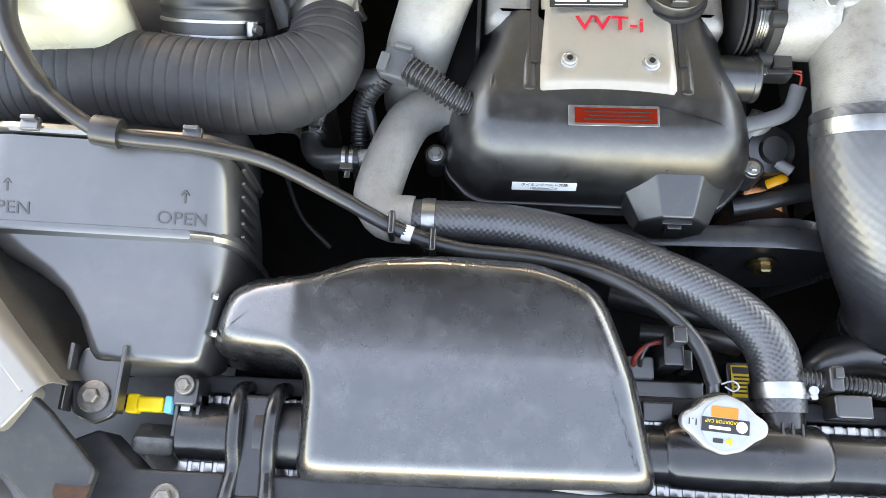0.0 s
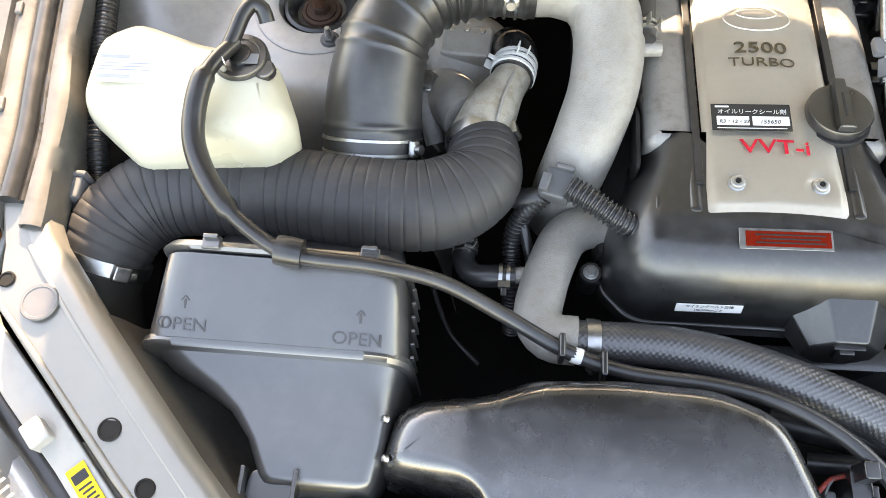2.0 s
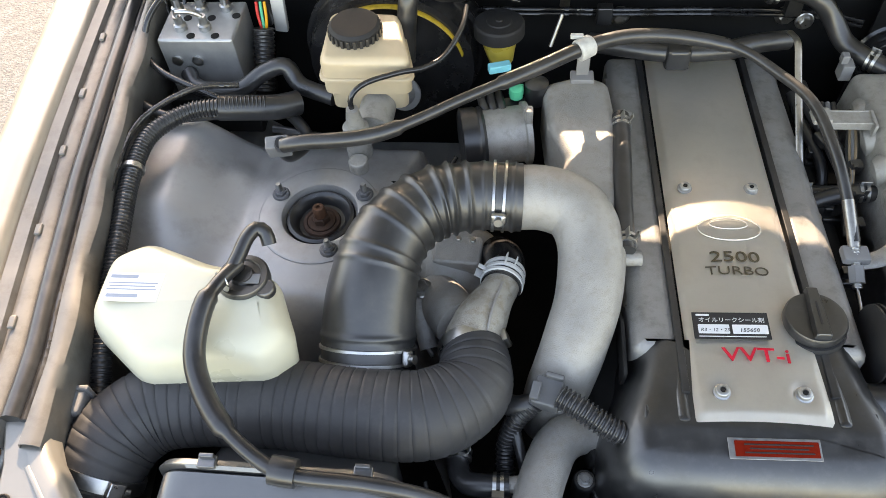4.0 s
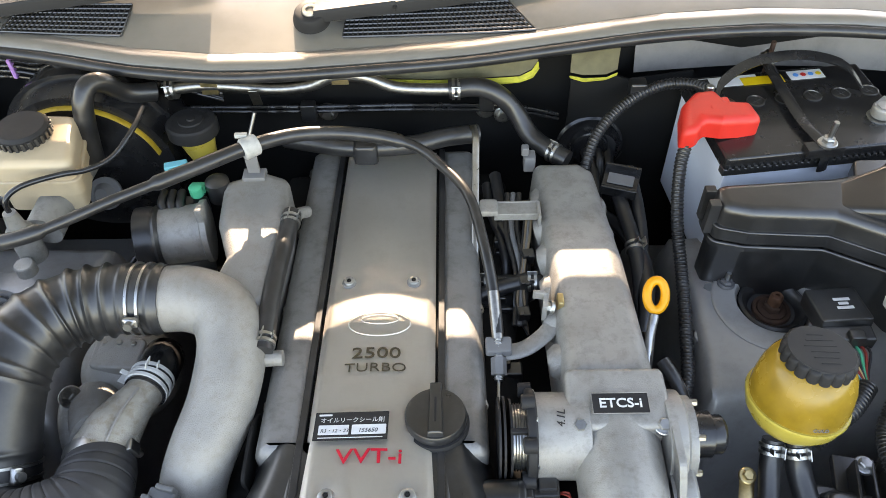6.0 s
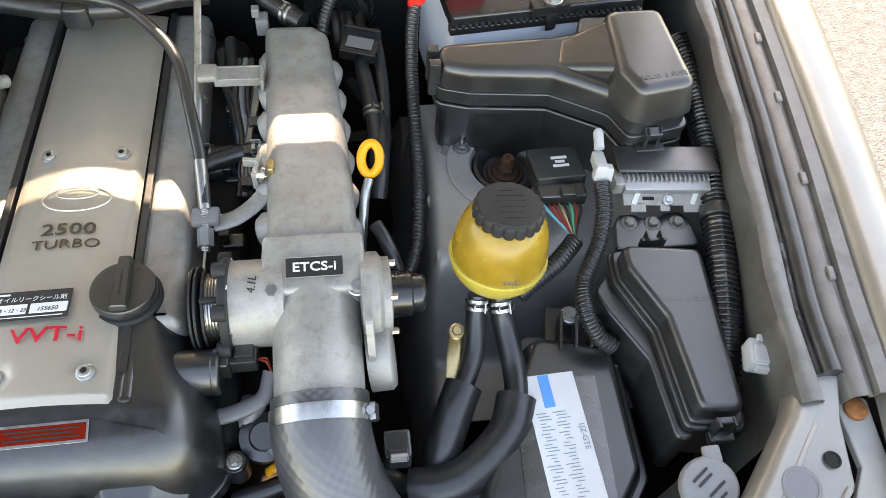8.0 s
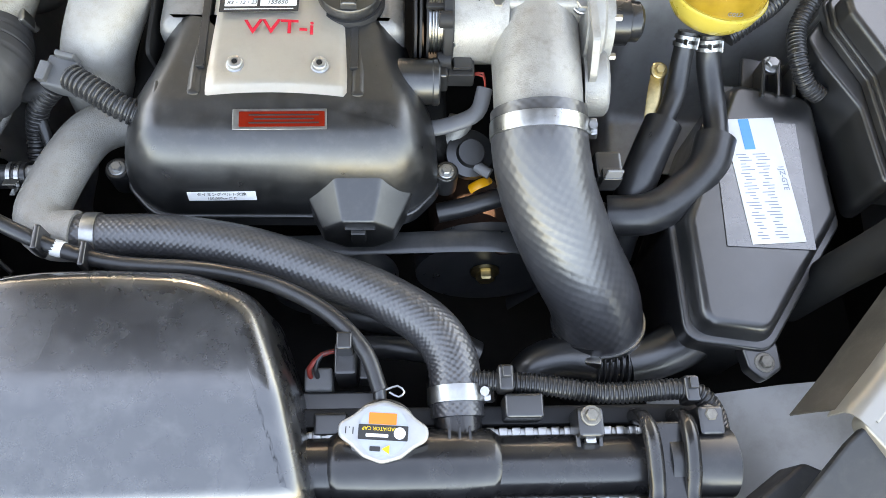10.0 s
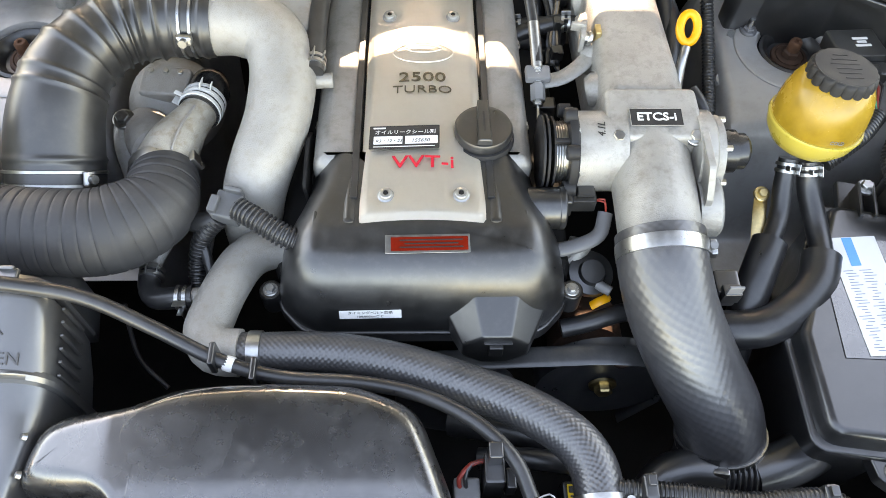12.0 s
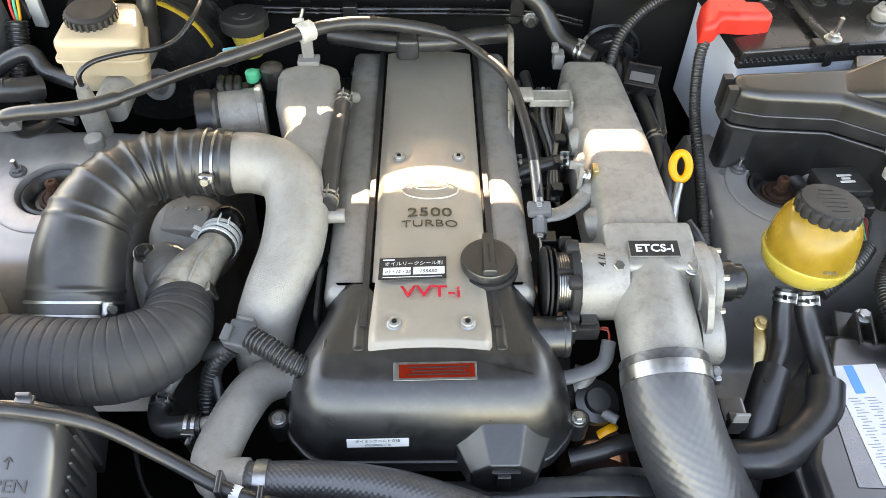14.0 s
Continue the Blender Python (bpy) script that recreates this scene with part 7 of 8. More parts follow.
part("latch", joined(box(0.651, -0.096, 0.868, 0.02, 0.008, 0.02, 0.002), box(0.643, -0.099, 0.865, 0.003, 0.01, 0.03, 0.001), box(0.659, -0.099, 0.865, 0.003, 0.01, 0.03, 0.001), box(0.651, -0.104, 0.852, 0.026, 0.012, 0.012, 0.002)), BLACKP, fuse2)
part("latch", joined(box(0.637, 0.122, 0.872, 0.03, 0.006, 0.016, 0.002), box(0.629, 0.124, 0.878, 0.003, 0.012, 0.016, 0.001), box(0.645, 0.124, 0.878, 0.003, 0.012, 0.016, 0.001)), BLACKP, fuse2)

brk2 = thing("mounting_bracket", (0.65, 0.15, 0.84), "black pressed bracket with three hex bolts", "bracket")
part("plate", bent(slab([(0.597, 0.122), (0.604, 0.16), (0.613, 0.172), (0.631, 0.172), (0.639, 0.166), (0.661, 0.166), (0.669, 0.172), (0.688, 0.172), (0.697, 0.16), (0.70, 0.122)], 0.845, 0.861, 0.008, 0.003), lambda x, y, z: (x, y, z)), PLASTIC, brk2)
for x, y in ((0.622, 0.158), (0.65, 0.156), (0.68, 0.155)):
    hexbolt("bolt", (x, y, 0.861), (0, -0.1, 1), 0.0105, DULLZ, brk2, label="zinc hex bolt")
ecu = thing("igniter_unit", (0.66, 0.21, 0.87), "finned metal igniter unit under a grey cover", "igniter")
part("cover", box(0.67, 0.217, 0.903, 0.122, 0.042, 0.006, 0.002, (-4, 0, -4)), TCOVER, ecu, "dark grey plastic cover")
part("body", box(0.668, 0.192, 0.888, 0.104, 0.022, 0.014, 0.002, (12, 0, -4)), ALLOYB, ecu)
for k in range(18):
    part("fin", box(0.621 + 0.0056 * k, 0.199 - 0.0004 * k, 0.897, 0.0024, 0.012, 0.007, 0.0006, (0, 0, -4)), ALLOYB, ecu)
part("carrier", moved(joined(box(0, 0, 0, 0.104, 0.02, 0.003, 0.001), box(-0.034, -0.012, 0, 0.018, 0.012, 0.003, 0.001), box(0.03, -0.012, 0, 0.02, 0.012, 0.003, 0.001), box(-0.002, -0.011, 0, 0.012, 0.012, 0.003, 0.001)), pose(0.667, 0.179, 0.88, 22, 0, -4)), CAST, ecu, "bent metal carrier")
for x in (-0.036, 0.034):
    part("slot", moved(box(x, 0.0, 0.0022, 0.006, 0.02, 0.0012, 0.0004, (0, 0, -25)), pose(0.667, 0.179, 0.88, 22, 0, -4)), WHITEP, ecu)
    part("slot", moved(box(x + 0.014, -0.002, 0.0022, 0.014, 0.004, 0.0012, 0.0004), pose(0.667, 0.179, 0.88, 22, 0, -4)), DARK, ecu)
part("end_clip", box(0.61, 0.2, 0.888, 0.012, 0.024, 0.02, 0.002), CAST, ecu)
for x, y in ((0.669, 0.185), (0.668, 0.174)):
    hexbolt("screw", (x, y, 0.881), (0, -0.3, 1), 0.007, ZINC, ecu)
rel = thing("relay_unit", (0.55, 0.24, 0.85), "black relay unit with white print and coloured wires", "relay")
part("case", box(0.549, 0.244, 0.862, 0.062, 0.056, 0.026, 0.003, (-8, 0, 3)), BLACKP, rel)
for y, w in ((0.252, 0.02), (0.245, 0.012), (0.238, 0.02)):
    part("print_bar", box(0.553, y, 0.8765 - 0.14 * (y - 0.244), w, 0.0045, 0.001, 0.0003, (-8, 0, 3)), PAPER, rel)
part("socket", joined(box(0.55, 0.207, 0.86, 0.058, 0.022, 0.02, 0.003), box(0.555, 0.2, 0.872, 0.018, 0.014, 0.01, 0.002)), BLACKP, rel)
for k, c in enumerate((TEAL, REDW, REDW, BRASSY, RUBBER, GREEN, REDW, RUBBER)):
    part("wire", tube([(0.527 + 0.0062 * k, 0.198, 0.855), (0.53 + 0.0058 * k, 0.185, 0.858), (0.548 + 0.0018 * k, 0.16, 0.852), (0.556, 0.142, 0.85)], 0.0018, 6), c, rel)
part("loom", ribbed([(0.556, 0.146, 0.85), (0.53, 0.118, 0.85), (0.505, 0.1, 0.846), (0.48, 0.085, 0.835)], 0.0095, 0.005, 0.0018, 16), RUBBER, rel, "corrugated loom")
PALEW = mat("greyish_white_plastic", (0.42, 0.42, 0.42), 0.42, vary=0.05)
wc = thing("white_check_connector", (0.58, 0.2, 0.9), "white plastic connector on a black corrugated loom", "connector")
part("housing", joined(box(0.584, 0.205, 0.915, 0.014, 0.04, 0.016, 0.003, (-20, 0, -8)), box(0.585, 0.192, 0.915, 0.022, 0.014, 0.02, 0.003, (-20, 0, -8)), lathe([(0.006, 0), (0.006, 0.02), (0.004, 0.024), (0, 0.024)], along((0.586, 0.222, 0.923), (0.1, 1, 0.3)), 12)), PALEW, wc)
part("loom", ribbed([(0.583, 0.185, 0.908), (0.584, 0.155, 0.89), (0.575, 0.125, 0.872), (0.555, 0.09, 0.85), (0.55, 0.055, 0.845), (0.562, 0.03, 0.83), (0.58, 0.02, 0.82)], 0.0088, 0.0042, 0.0017, 18), RUBBER, wc, "corrugated loom")
lo3 = thing("fender_loom", (0.73, 0.2, 0.86), "thick corrugated black loom along the inner fender", "wiring loom")
part("conduit", ribbed([(0.745, 0.43, 0.90), (0.752, 0.40, 0.893), (0.75, 0.323, 0.885), (0.737, 0.229, 0.88), (0.722, 0.147, 0.876), (0.706, 0.075, 0.87), (0.69, 0.005, 0.86), (0.68, -0.06, 0.82)], 0.016, 0.0065, 0.0024, 22), SHINY, lo3)
part("strap", joined(lathe([(0.0195, -0.008), (0.021, -0.006), (0.021, 0.006), (0.0195, 0.008)], along((0.723, 0.152, 0.8765), (0.2, 1, 0.05)), 24), box(0.742, 0.148, 0.885, 0.012, 0.02, 0.02, 0.002)), PLASTIC, lo3, "black cable strap")
PALEC = mat("off_white_plastic", (0.42, 0.43, 0.44), 0.45, vary=0.06)
wcon = thing("white_connector", (0.7, -0.03, 0.88), "white plastic side connector on the inner fender", "connector")
mwc = pose(0.705, -0.037, 0.888, 0, 0, -15)
part("housing", moved(joined(box(0, 0, 0, 0.034, 0.03, 0.024, 0.003), box(-0.003, -0.004, 0.013, 0.02, 0.02, 0.006, 0.002), box(0.019, -0.002, -0.002, 0.006, 0.034, 0.028, 0.002), box(-0.004, 0.014, 0.012, 0.01, 0.008, 0.006, 0.0015)), mwc), PALEC, wcon)
part("latch", moved(box(-0.003, -0.017, 0.004, 0.014, 0.005, 0.012, 0.0015), mwc), PALEC, wcon)
part("tail", tube([(0.72, -0.05, 0.885), (0.735, -0.062, 0.89), (0.742, -0.075, 0.9)], 0.007, 12), CAST, wcon)

# washer filler
wf = thing("washer_filler", (0.6, -0.16, 0.85), "grey washer filler cap on a black neck", "cap")
mw = pose(0.600, -0.166, 0.905, 8, -6, 0) @ Matrix.Diagonal((0.85, 0.85, 1, 1))
part("cap", moved(joined(lathe([(0.029, -0.008), (0.031, -0.004), (0.031, 0.003), (0.028, 0.006), (0.0, 0.0065)], None, 36), box(-0.018, -0.03, 0.0, 0.014, 0.012, 0.008, 0.002), box(0.012, 0.032, 0.0, 0.02, 0.02, 0.008, 0.004)), mw), GREYP, wf)
for k, (x, y, w, a) in enumerate(((-0.008, 0.012, 0.022, 35), (-0.004, 0.006, 0.02, 35), (0.006, -0.004, 0.024, 35), (0.01, -0.012, 0.012, 35))):
    part("print_bar", moved(box(x, y, 0.007, w, 0.0028, 0.0008, 0.0002, (0, 0, a)), mw), INK, wf)
# blacker material than the cap fittings, with the shade under the cap in it
part("neck", tube([(0.6, -0.166, 0.90), (0.588, -0.172, 0.85), (0.572, -0.176, 0.78), (0.56, -0.18, 0.70)], 0.022, 22), FIREW, wf)

# ---- battery fittings ----
for k in range(6):
    p = mb @ Vector((-0.088 + 0.0405 * k, 0.022, 0.959))
    part("cell_plug", joined(lathe([(0.0125, 0), (0.0125, 0.0015), (0.011, 0.002), (0.0105, 0.0008), (0, 0.0008)], pose(*p), 22), box(p.x, p.y, p.z + 0.001, 0.014, 0.002, 0.001, 0.0003, (0, 0, 30)), box(p.x, p.y, p.z + 0.001, 0.002, 0.014, 0.001, 0.0003, (0, 0, 30))), PLASTIC, batt)
part("lid_edge", moved(box(0, -0.082, 0.936, 0.26, 0.014, 0.012, 0.002), mb), PLASTIC, batt)
for k in range(30):
    part("edge_tooth", moved(box(-0.122 + 0.0084 * k, -0.089, 0.942, 0.004, 0.003, 0.008, 0.0006), mb), PLASTIC, batt)
for dx, dy, w, h, m_ in ((-0.075, 0.07, 0.10, 0.022, PAPER), (-0.02, 0.066, 0.06, 0.018, YEL), (0.045, 0.07, 0.05, 0.02, PAPER), (-0.11, 0.07, 0.03, 0.018, INK)):
    part("label", moved(box(dx, dy, 0.9598 + 0.0004 * (m_ is not PAPER), w, h, 0.0008, 0.0002), mb), m_, batt)
for k, c in enumerate((BLUE, RED, BLUE, YEL)):
    part("label_mark", moved(lathe([(0.004, 0), (0.004, 0.0004), (0, 0.0004)], pose(0.03 + 0.011 * k, 0.07, 0.9604), 14), mb), c, batt)
part("negative_post", moved(lathe([(0.017, 0), (0.017, 0.002), (0.009, 0.003), (0.0085, 0.02), (0, 0.02)], pose(0.10, -0.035, 0.9585), 24), mb), ZINC, batt, "lead terminal post")
part("terminal_clamp", moved(joined(lathe([(0.013, 0), (0.014, 0.004), (0.014, 0.012), (0.012, 0.014)], pose(0.10, -0.035, 0.963), 24), box(0.108, -0.022, 0.97, 0.026, 0.016, 0.01, 0.003, (0, 0, 35)), rod((0.11, -0.03, 0.97), (0.13, -0.028, 0.972), 0.005)), mb), CAST, batt, "grey battery terminal clamp")
part("negative_cable", tube([(0.665, 0.50, 0.975), (0.69, 0.515, 0.98), (0.72, 0.525, 0.975), (0.74, 0.53, 0.95)], 0.0055, 12), RUBBER, batt, "black cable")
arch = spline([(-0.105, 0.02, 0.966), (-0.09, 0.045, 0.98), (-0.04, 0.066, 0.993), (0.03, 0.07, 0.994), (0.085, 0.055, 0.984), (0.105, 0.03, 0.966)], 0.008)
part("handle", moved(sheet([[p + Vector((0, 0.007 * k, 0.003 * k)) for p in arch] for k in (-1, 0, 1)], 0.002), mb), SHINY, batt, "flat black carrying strap")
hold = thing("battery_clamp", (0.56, 0.45, 0.97), "black steel hold-down bar over the battery", "clamp")
part("bar", tube([(0.535, 0.60, 0.972), (0.54, 0.55, 0.969), (0.548, 0.48, 0.967), (0.56, 0.435, 0.966), (0.565, 0.425, 0.955), (0.566, 0.422, 0.93)], 0.0085, 10, 0.008, (1, 0.35)), SHINY, hold)
part("bracket", moved(box(0.562, 0.43, 0.958, 0.05, 0.018, 0.016, 0.002, (0, 0, 7)), Matrix.Identity(4)), SHINY, hold)
part("rod", rod((0.564, 0.432, 0.93), (0.566, 0.432, 1.0), 0.0035), ZINC, hold, "threaded rod")
hexbolt("nut", (0.565, 0.432, 0.968), (0, 0, 1), 0.013, ZINC, hold)
part("rod", rod((0.54, 0.612, 0.94), (0.54, 0.612, 1.0), 0.0035), RUST, hold, "threaded rod")
hexbolt("nut", (0.54, 0.612, 0.975), (0, 0, 1), 0.014, ZINC, hold)
redc = thing("terminal_cover", (0.43, 0.48, 0.97), "bright red plastic positive terminal cover", "terminal cover")
mrc = pose(0.43, 0.483, 0.972, 0, 0, 6)
part("hood", moved(bent(slab([(-0.05, -0.03), (-0.035, 0.022), (-0.015, 0.036), (0.012, 0.034), (0.02, 0.014), (0.052, 0.012), (0.056, -0.028), (0.0, -0.034), (-0.02, -0.022), (-0.03, -0.034)], -0.016, 0.015, 0.011, 0.011, n=6, bn=6), lambda x, y, z: (x, y, z - 0.35 * max(0, -0.018 - x) + 0.006 * math.exp(-(x / 0.02) ** 2))), mrc), RED, redc)
part("hinge", moved(box(0.008, 0.0, 0.014, 0.03, 0.036, 0.008, 0.003), mrc), RED, redc)
part("slot", moved(box(0.008, -0.022, 0.0135, 0.012, 0.008, 0.004, 0.001), mrc), CAST, redc)
part("lug", lathe([(0.006, 0), (0.006, 0.018), (0.004, 0.02), (0, 0.02)], pose(0.437, 0.533, 0.965), 14), ZINC, redc)
pc = thing("battery_cable", (0.35, 0.5, 0.95), "black battery cable in corrugated sleeve", "cable")
part("sleeve", ribbed([(0.44, 0.545, 0.97), (0.42, 0.565, 0.965), (0.39, 0.578, 0.955), (0.355, 0.57, 0.945), (0.32, 0.55, 0.93), (0.29, 0.52, 0.91), (0.275, 0.49, 0.88), (0.27, 0.48, 0.84)], 0.0072, 0.005, 0.001, 16), RUBBER, pc)
part("clip", box(0.352, 0.578, 0.95, 0.024, 0.02, 0.024, 0.003), PLASTIC, pc)
part("down_cable", ribbed([(0.395, 0.455, 0.95), (0.39, 0.44, 0.92), (0.388, 0.40, 0.87), (0.388, 0.33, 0.83), (0.385, 0.26, 0.80), (0.375, 0.19, 0.78), (0.35, 0.15, 0.74)], 0.0078, 0.005, 0.001, 16), RUBBER, pc)
ear = thing("tower_bracket", (0.425, 0.32, 0.8), "dull bracket bolted beside the strut tower", "bracket")
part("plate", bent(slab([(0.405, 0.345), (0.445, 0.345), (0.45, 0.31), (0.435, 0.265), (0.405, 0.24), (0.395, 0.26), (0.412, 0.29)], 0.795, 0.803, 0.008, 0.002), lambda x, y, z: (x, y, z - 0.15 * max(0, 0.31 - y))), PAINTIN, ear)
hexbolt("bolt", (0.428, 0.325, 0.803), (0, 0, 1), 0.015, ZINC, ear)
part("wire_stop", rod((0.444, 0.332, 0.80), (0.452, 0.342, 0.85), 0.0016), ZINC, ear)

# gas strut of the bonnet
gas = thing("bonnet_strut", (0.75, 0.5, 0.95), "black gas strut holding the bonnet open", "gas strut")
part("ball_joint", lathe([(0.009, -0.012), (0.012, -0.006), (0.012, 0.006), (0.008, 0.012), (0, 0.013)], pose(0.752, 0.522, 0.938), 18), PLASTIC, gas)
part("rod", rod((0.752, 0.52, 0.94), (0.772, 0.455, 1.10), 0.0045), SHINY, gas, "thin black rod")
part("cylinder", rod((0.771, 0.457, 1.095), (0.80, 0.355, 1.35), 0.011), SHINY, gas, "thicker black cylinder")
part("sleeve_end", rod((0.769, 0.463, 1.08), (0.7725, 0.452, 1.107), 0.0125), PLASTIC, gas)

# ---- front: radiator top, brackets, supports, lamps ----
def crimp(y, z, x0, x1):
    base = [box((x0 + x1) / 2, y, z, x1 - x0, 0.008, 0.006, 0.001)]
    n = int((x1 - x0) / 0.012)
    for k in range(n):
        base.append(box(x0 + 0.012 * (k + 0.5), y, z + 0.0035, 0.0082, 0.0095, 0.005, 0.0008))
    return joined(*base)


part("crimp_strip", crimp(-0.338, 0.806, -0.395, 0.41), ZINC, rad, "bright crimped aluminium edge")
part("crimp_strip", crimp(-0.400, 0.806, -0.395, 0.41), ZINC, rad, "bright crimped aluminium edge")
part("fan_shroud", box(0.01, -0.322, 0.795, 0.80, 0.018, 0.03, 0.004), MATTE, rad, "black fan shroud edge")


def saddle(x):
    b = thing("radiator_bracket", (x, -0.37, 0.83), "glossy black radiator bracket with a rubber bush", "bracket", "radiator brackets")
    for dx in (-0.018, 0.018):
        part("strap", tube([(x + dx, -0.325, 0.81), (x + dx, -0.332, 0.838), (x + dx * 0.95, -0.35, 0.85), (x + dx * 0.9, -0.38, 0.848), (x + dx * 0.85, -0.40, 0.84), (x + dx, -0.43, 0.845), (x + dx, -0.47, 0.845)], 0.0075, 12), SHINY, b)
    part("web", bent(box(x, -0.38, 0.84, 0.034, 0.09, 0.008, 0.003), lambda u, v, w: (u, v, w)), SHINY, b)
    part("bush", lathe([(0.03, -0.03), (0.031, 0.03), (0.027, 0.032)], along((x + 0.03, -0.368, 0.818), (1, 0, 0)), 28), RUBBER, b, "black rubber bush")
    hexbolt("bolt", (x, -0.45, 0.848), (0, 0, 1), 0.013, DULLZ, b)
    return b


saddle(-0.318)
saddle(0.352)


def shroud_mount(x, h):
    b = thing("shroud_mount", (x, -0.33, 0.82), "black plastic shroud mount with a zinc bolt", "bracket", "shroud mounts")
    part("post", joined(box(x, -0.335, 0.828, 0.024, 0.026, 0.036, 0.004), box(x - 0.01, -0.355, 0.82, 0.004, 0.04, 0.03, 0.001), box(x + 0.01, -0.355, 0.82, 0.004, 0.04, 0.03, 0.001)), PLASTIC, b)
    part("metal_insert", box(x, -0.35, 0.836, 0.010, 0.006, 0.010, 0.002), ZINC, b)
    hexbolt("bolt", (x, -0.33, 0.848 + h), (0, 0, 1), 0.0095, DULLZ, b)
    return b


shroud_mount(-0.385, 0.004)
shroud_mount(0.284, 0.0)
shroud_mount(0.392, -0.006)
part("inlet_flange", lathe([(0.024, -0.004), (0.026, 0), (0.024, 0.004)], along((0.169, -0.345, 0.789), (0, 1, 0)), 26), PLASTIC, rad)
part("tank_dome", lathe([(0.0, -0.075), (0.026, -0.0745), (0.0315, -0.066), (0.033, -0.03), (0.033, 0.04), (0.031, 0.068), (0.026, 0.075), (0, 0.075)], along((0.13, -0.366, 0.813), (1, 0, 0)), 36), SHINY, rad, "swollen part of the tank below the filler")
part("inlet_pipe", tube([(0.17, -0.315, 0.811), (0.17, -0.34, 0.811), (0.171, -0.368, 0.812)], 0.022, 24), SHINY, rad, "black radiator inlet")
for k in range(3):
    part("inlet_rib", box(0.16 + 0.009 * k, -0.345, 0.8385, 0.0025, 0.018, 0.003, 0.0008), SHINY, rad)
# label disc on the cap
LABELO = mat("orange_print", (0.75, 0.17, 0.015), 0.45, vary=0.05, bump=0.0)
DISC = mat("pale_blue_grey_label", (0.3, 0.33, 0.37), 0.4, vary=0.05, bump=0.0)
mrk = pose(0.103, -0.342, 0.852, 6, 0, -4) @ pose(0, 0, 0.0043, 0, 0, 180)
part("label_disc", moved(lathe([(0.0215, 0), (0.0215, 0.0006), (0, 0.0006)], None, 36), mrk), DISC, rcap, "pale printed label disc")
part("label_band", moved(box(0, 0.001, 0.0008, 0.042, 0.0125, 0.0005, 0.0002), mrk), INK, rcap, "black band with brand shapes")
letters("cap_lettering", "RADIATOR CAP", 0.0042, mrk @ pose(0.003, -0.0022, 0.0012), YEL, rcap, "yellow lettering", depth=0.0001)
part("brand_bar", moved(box(0.005, 0.0035, 0.0011, 0.019, 0.0028, 0.0004, 0.0001), mrk), PAPER, rcap)
part("brand_ring", moved(lathe([(0.0042, 0), (0.005, 0.0006), (0.0042, 0.0006)], pose(-0.014, 0.001, 0.001), 20), mrk), PAPER, rcap)
part("orange_block", moved(box(0.001, -0.0105, 0.0008, 0.0235, 0.0095, 0.0005, 0.0002), mrk), LABELO, rcap, "orange block")
part("warning_mark", moved(lathe([(0.0042, 0), (0.0042, 0.0006), (0, 0.0006)], pose(-0.004, 0.0145, 0.0008), 3), mrk), YEL, rcap, "small yellow triangle")
part("print_bar", moved(box(0.006, 0.0145, 0.0008, 0.009, 0.004, 0.0005, 0.0002), mrk), INK, rcap)
letters("cap_pressure", "1.1", 0.0085, pose(0.103, -0.342, 0.852, 6, 0, -4) @ pose(-0.0285, 0.0, 0.0043, 0, 0, 180), INK, rcap, "stamped 1.1", depth=0.0002)
part("overflow_nipple", rod((0.1, -0.318, 0.835), (0.099, -0.298, 0.842), 0.006), PLASTIC, rad)
part("wire_ring", tube([(0.105, -0.305, 0.846), (0.115, -0.302, 0.848), (0.121, -0.307, 0.846), (0.116, -0.311, 0.845), (0.108, -0.307, 0.846)], 0.001, 6), ZINC, hose)

fsw = thing("fan_relay", (0.06, -0.29, 0.79), "black fan connectors and relay on the shroud", "relay")
part("plug", joined(box(0.068, -0.272, 0.80, 0.02, 0.03, 0.06, 0.003), box(0.068, -0.262, 0.84, 0.014, 0.016, 0.03, 0.002), box(0.085, -0.278, 0.80, 0.01, 0.02, 0.03, 0.002)), PLASTIC, fsw)
part("relay", box(0.042, -0.285, 0.79, 0.026, 0.022, 0.03, 0.003), GREYP, fsw, "grey relay")
part("base", joined(box(0.06, -0.31, 0.785, 0.09, 0.03, 0.025, 0.003), box(0.055, -0.328, 0.79, 0.03, 0.02, 0.05, 0.003)), PLASTIC, fsw)
hexbolt("screw", (0.057, -0.34, 0.80), (0, -0.7, 0.7), 0.009, ZINC, fsw)
for k, c in enumerate((REDW, RUBBER)):
    part("wire", tube([(0.036 + 0.006 * k, -0.285, 0.80), (0.034 + 0.006 * k, -0.278, 0.815), (0.046, -0.266, 0.82), (0.06, -0.262, 0.818)], 0.0024, 8), c, fsw)
fcap = thing("yellow_caution_label", (0.14, -0.285, 0.8), "yellow fan caution label on a black box", "label")
part("box", box(0.172, -0.283, 0.71, 0.05, 0.044, 0.05, 0.004), PLASTIC, fcap)
part("sheet", box(0.164, -0.282, 0.7356, 0.024, 0.034, 0.001, 0.0003), YEL, fcap)
part("header", box(0.164, -0.2705, 0.7362, 0.021, 0.007, 0.0006, 0.0002), INK, fcap)
for k in range(5):
    part("print_bar", box(0.164, -0.2775 - 0.0042 * k, 0.7362, 0.019, 0.0018, 0.0005, 0.0001), INK, fcap)
lf = thing("front_loom", (0.3, -0.31, 0.82), "corrugated black wiring loom across the radiator top", "wiring loom")
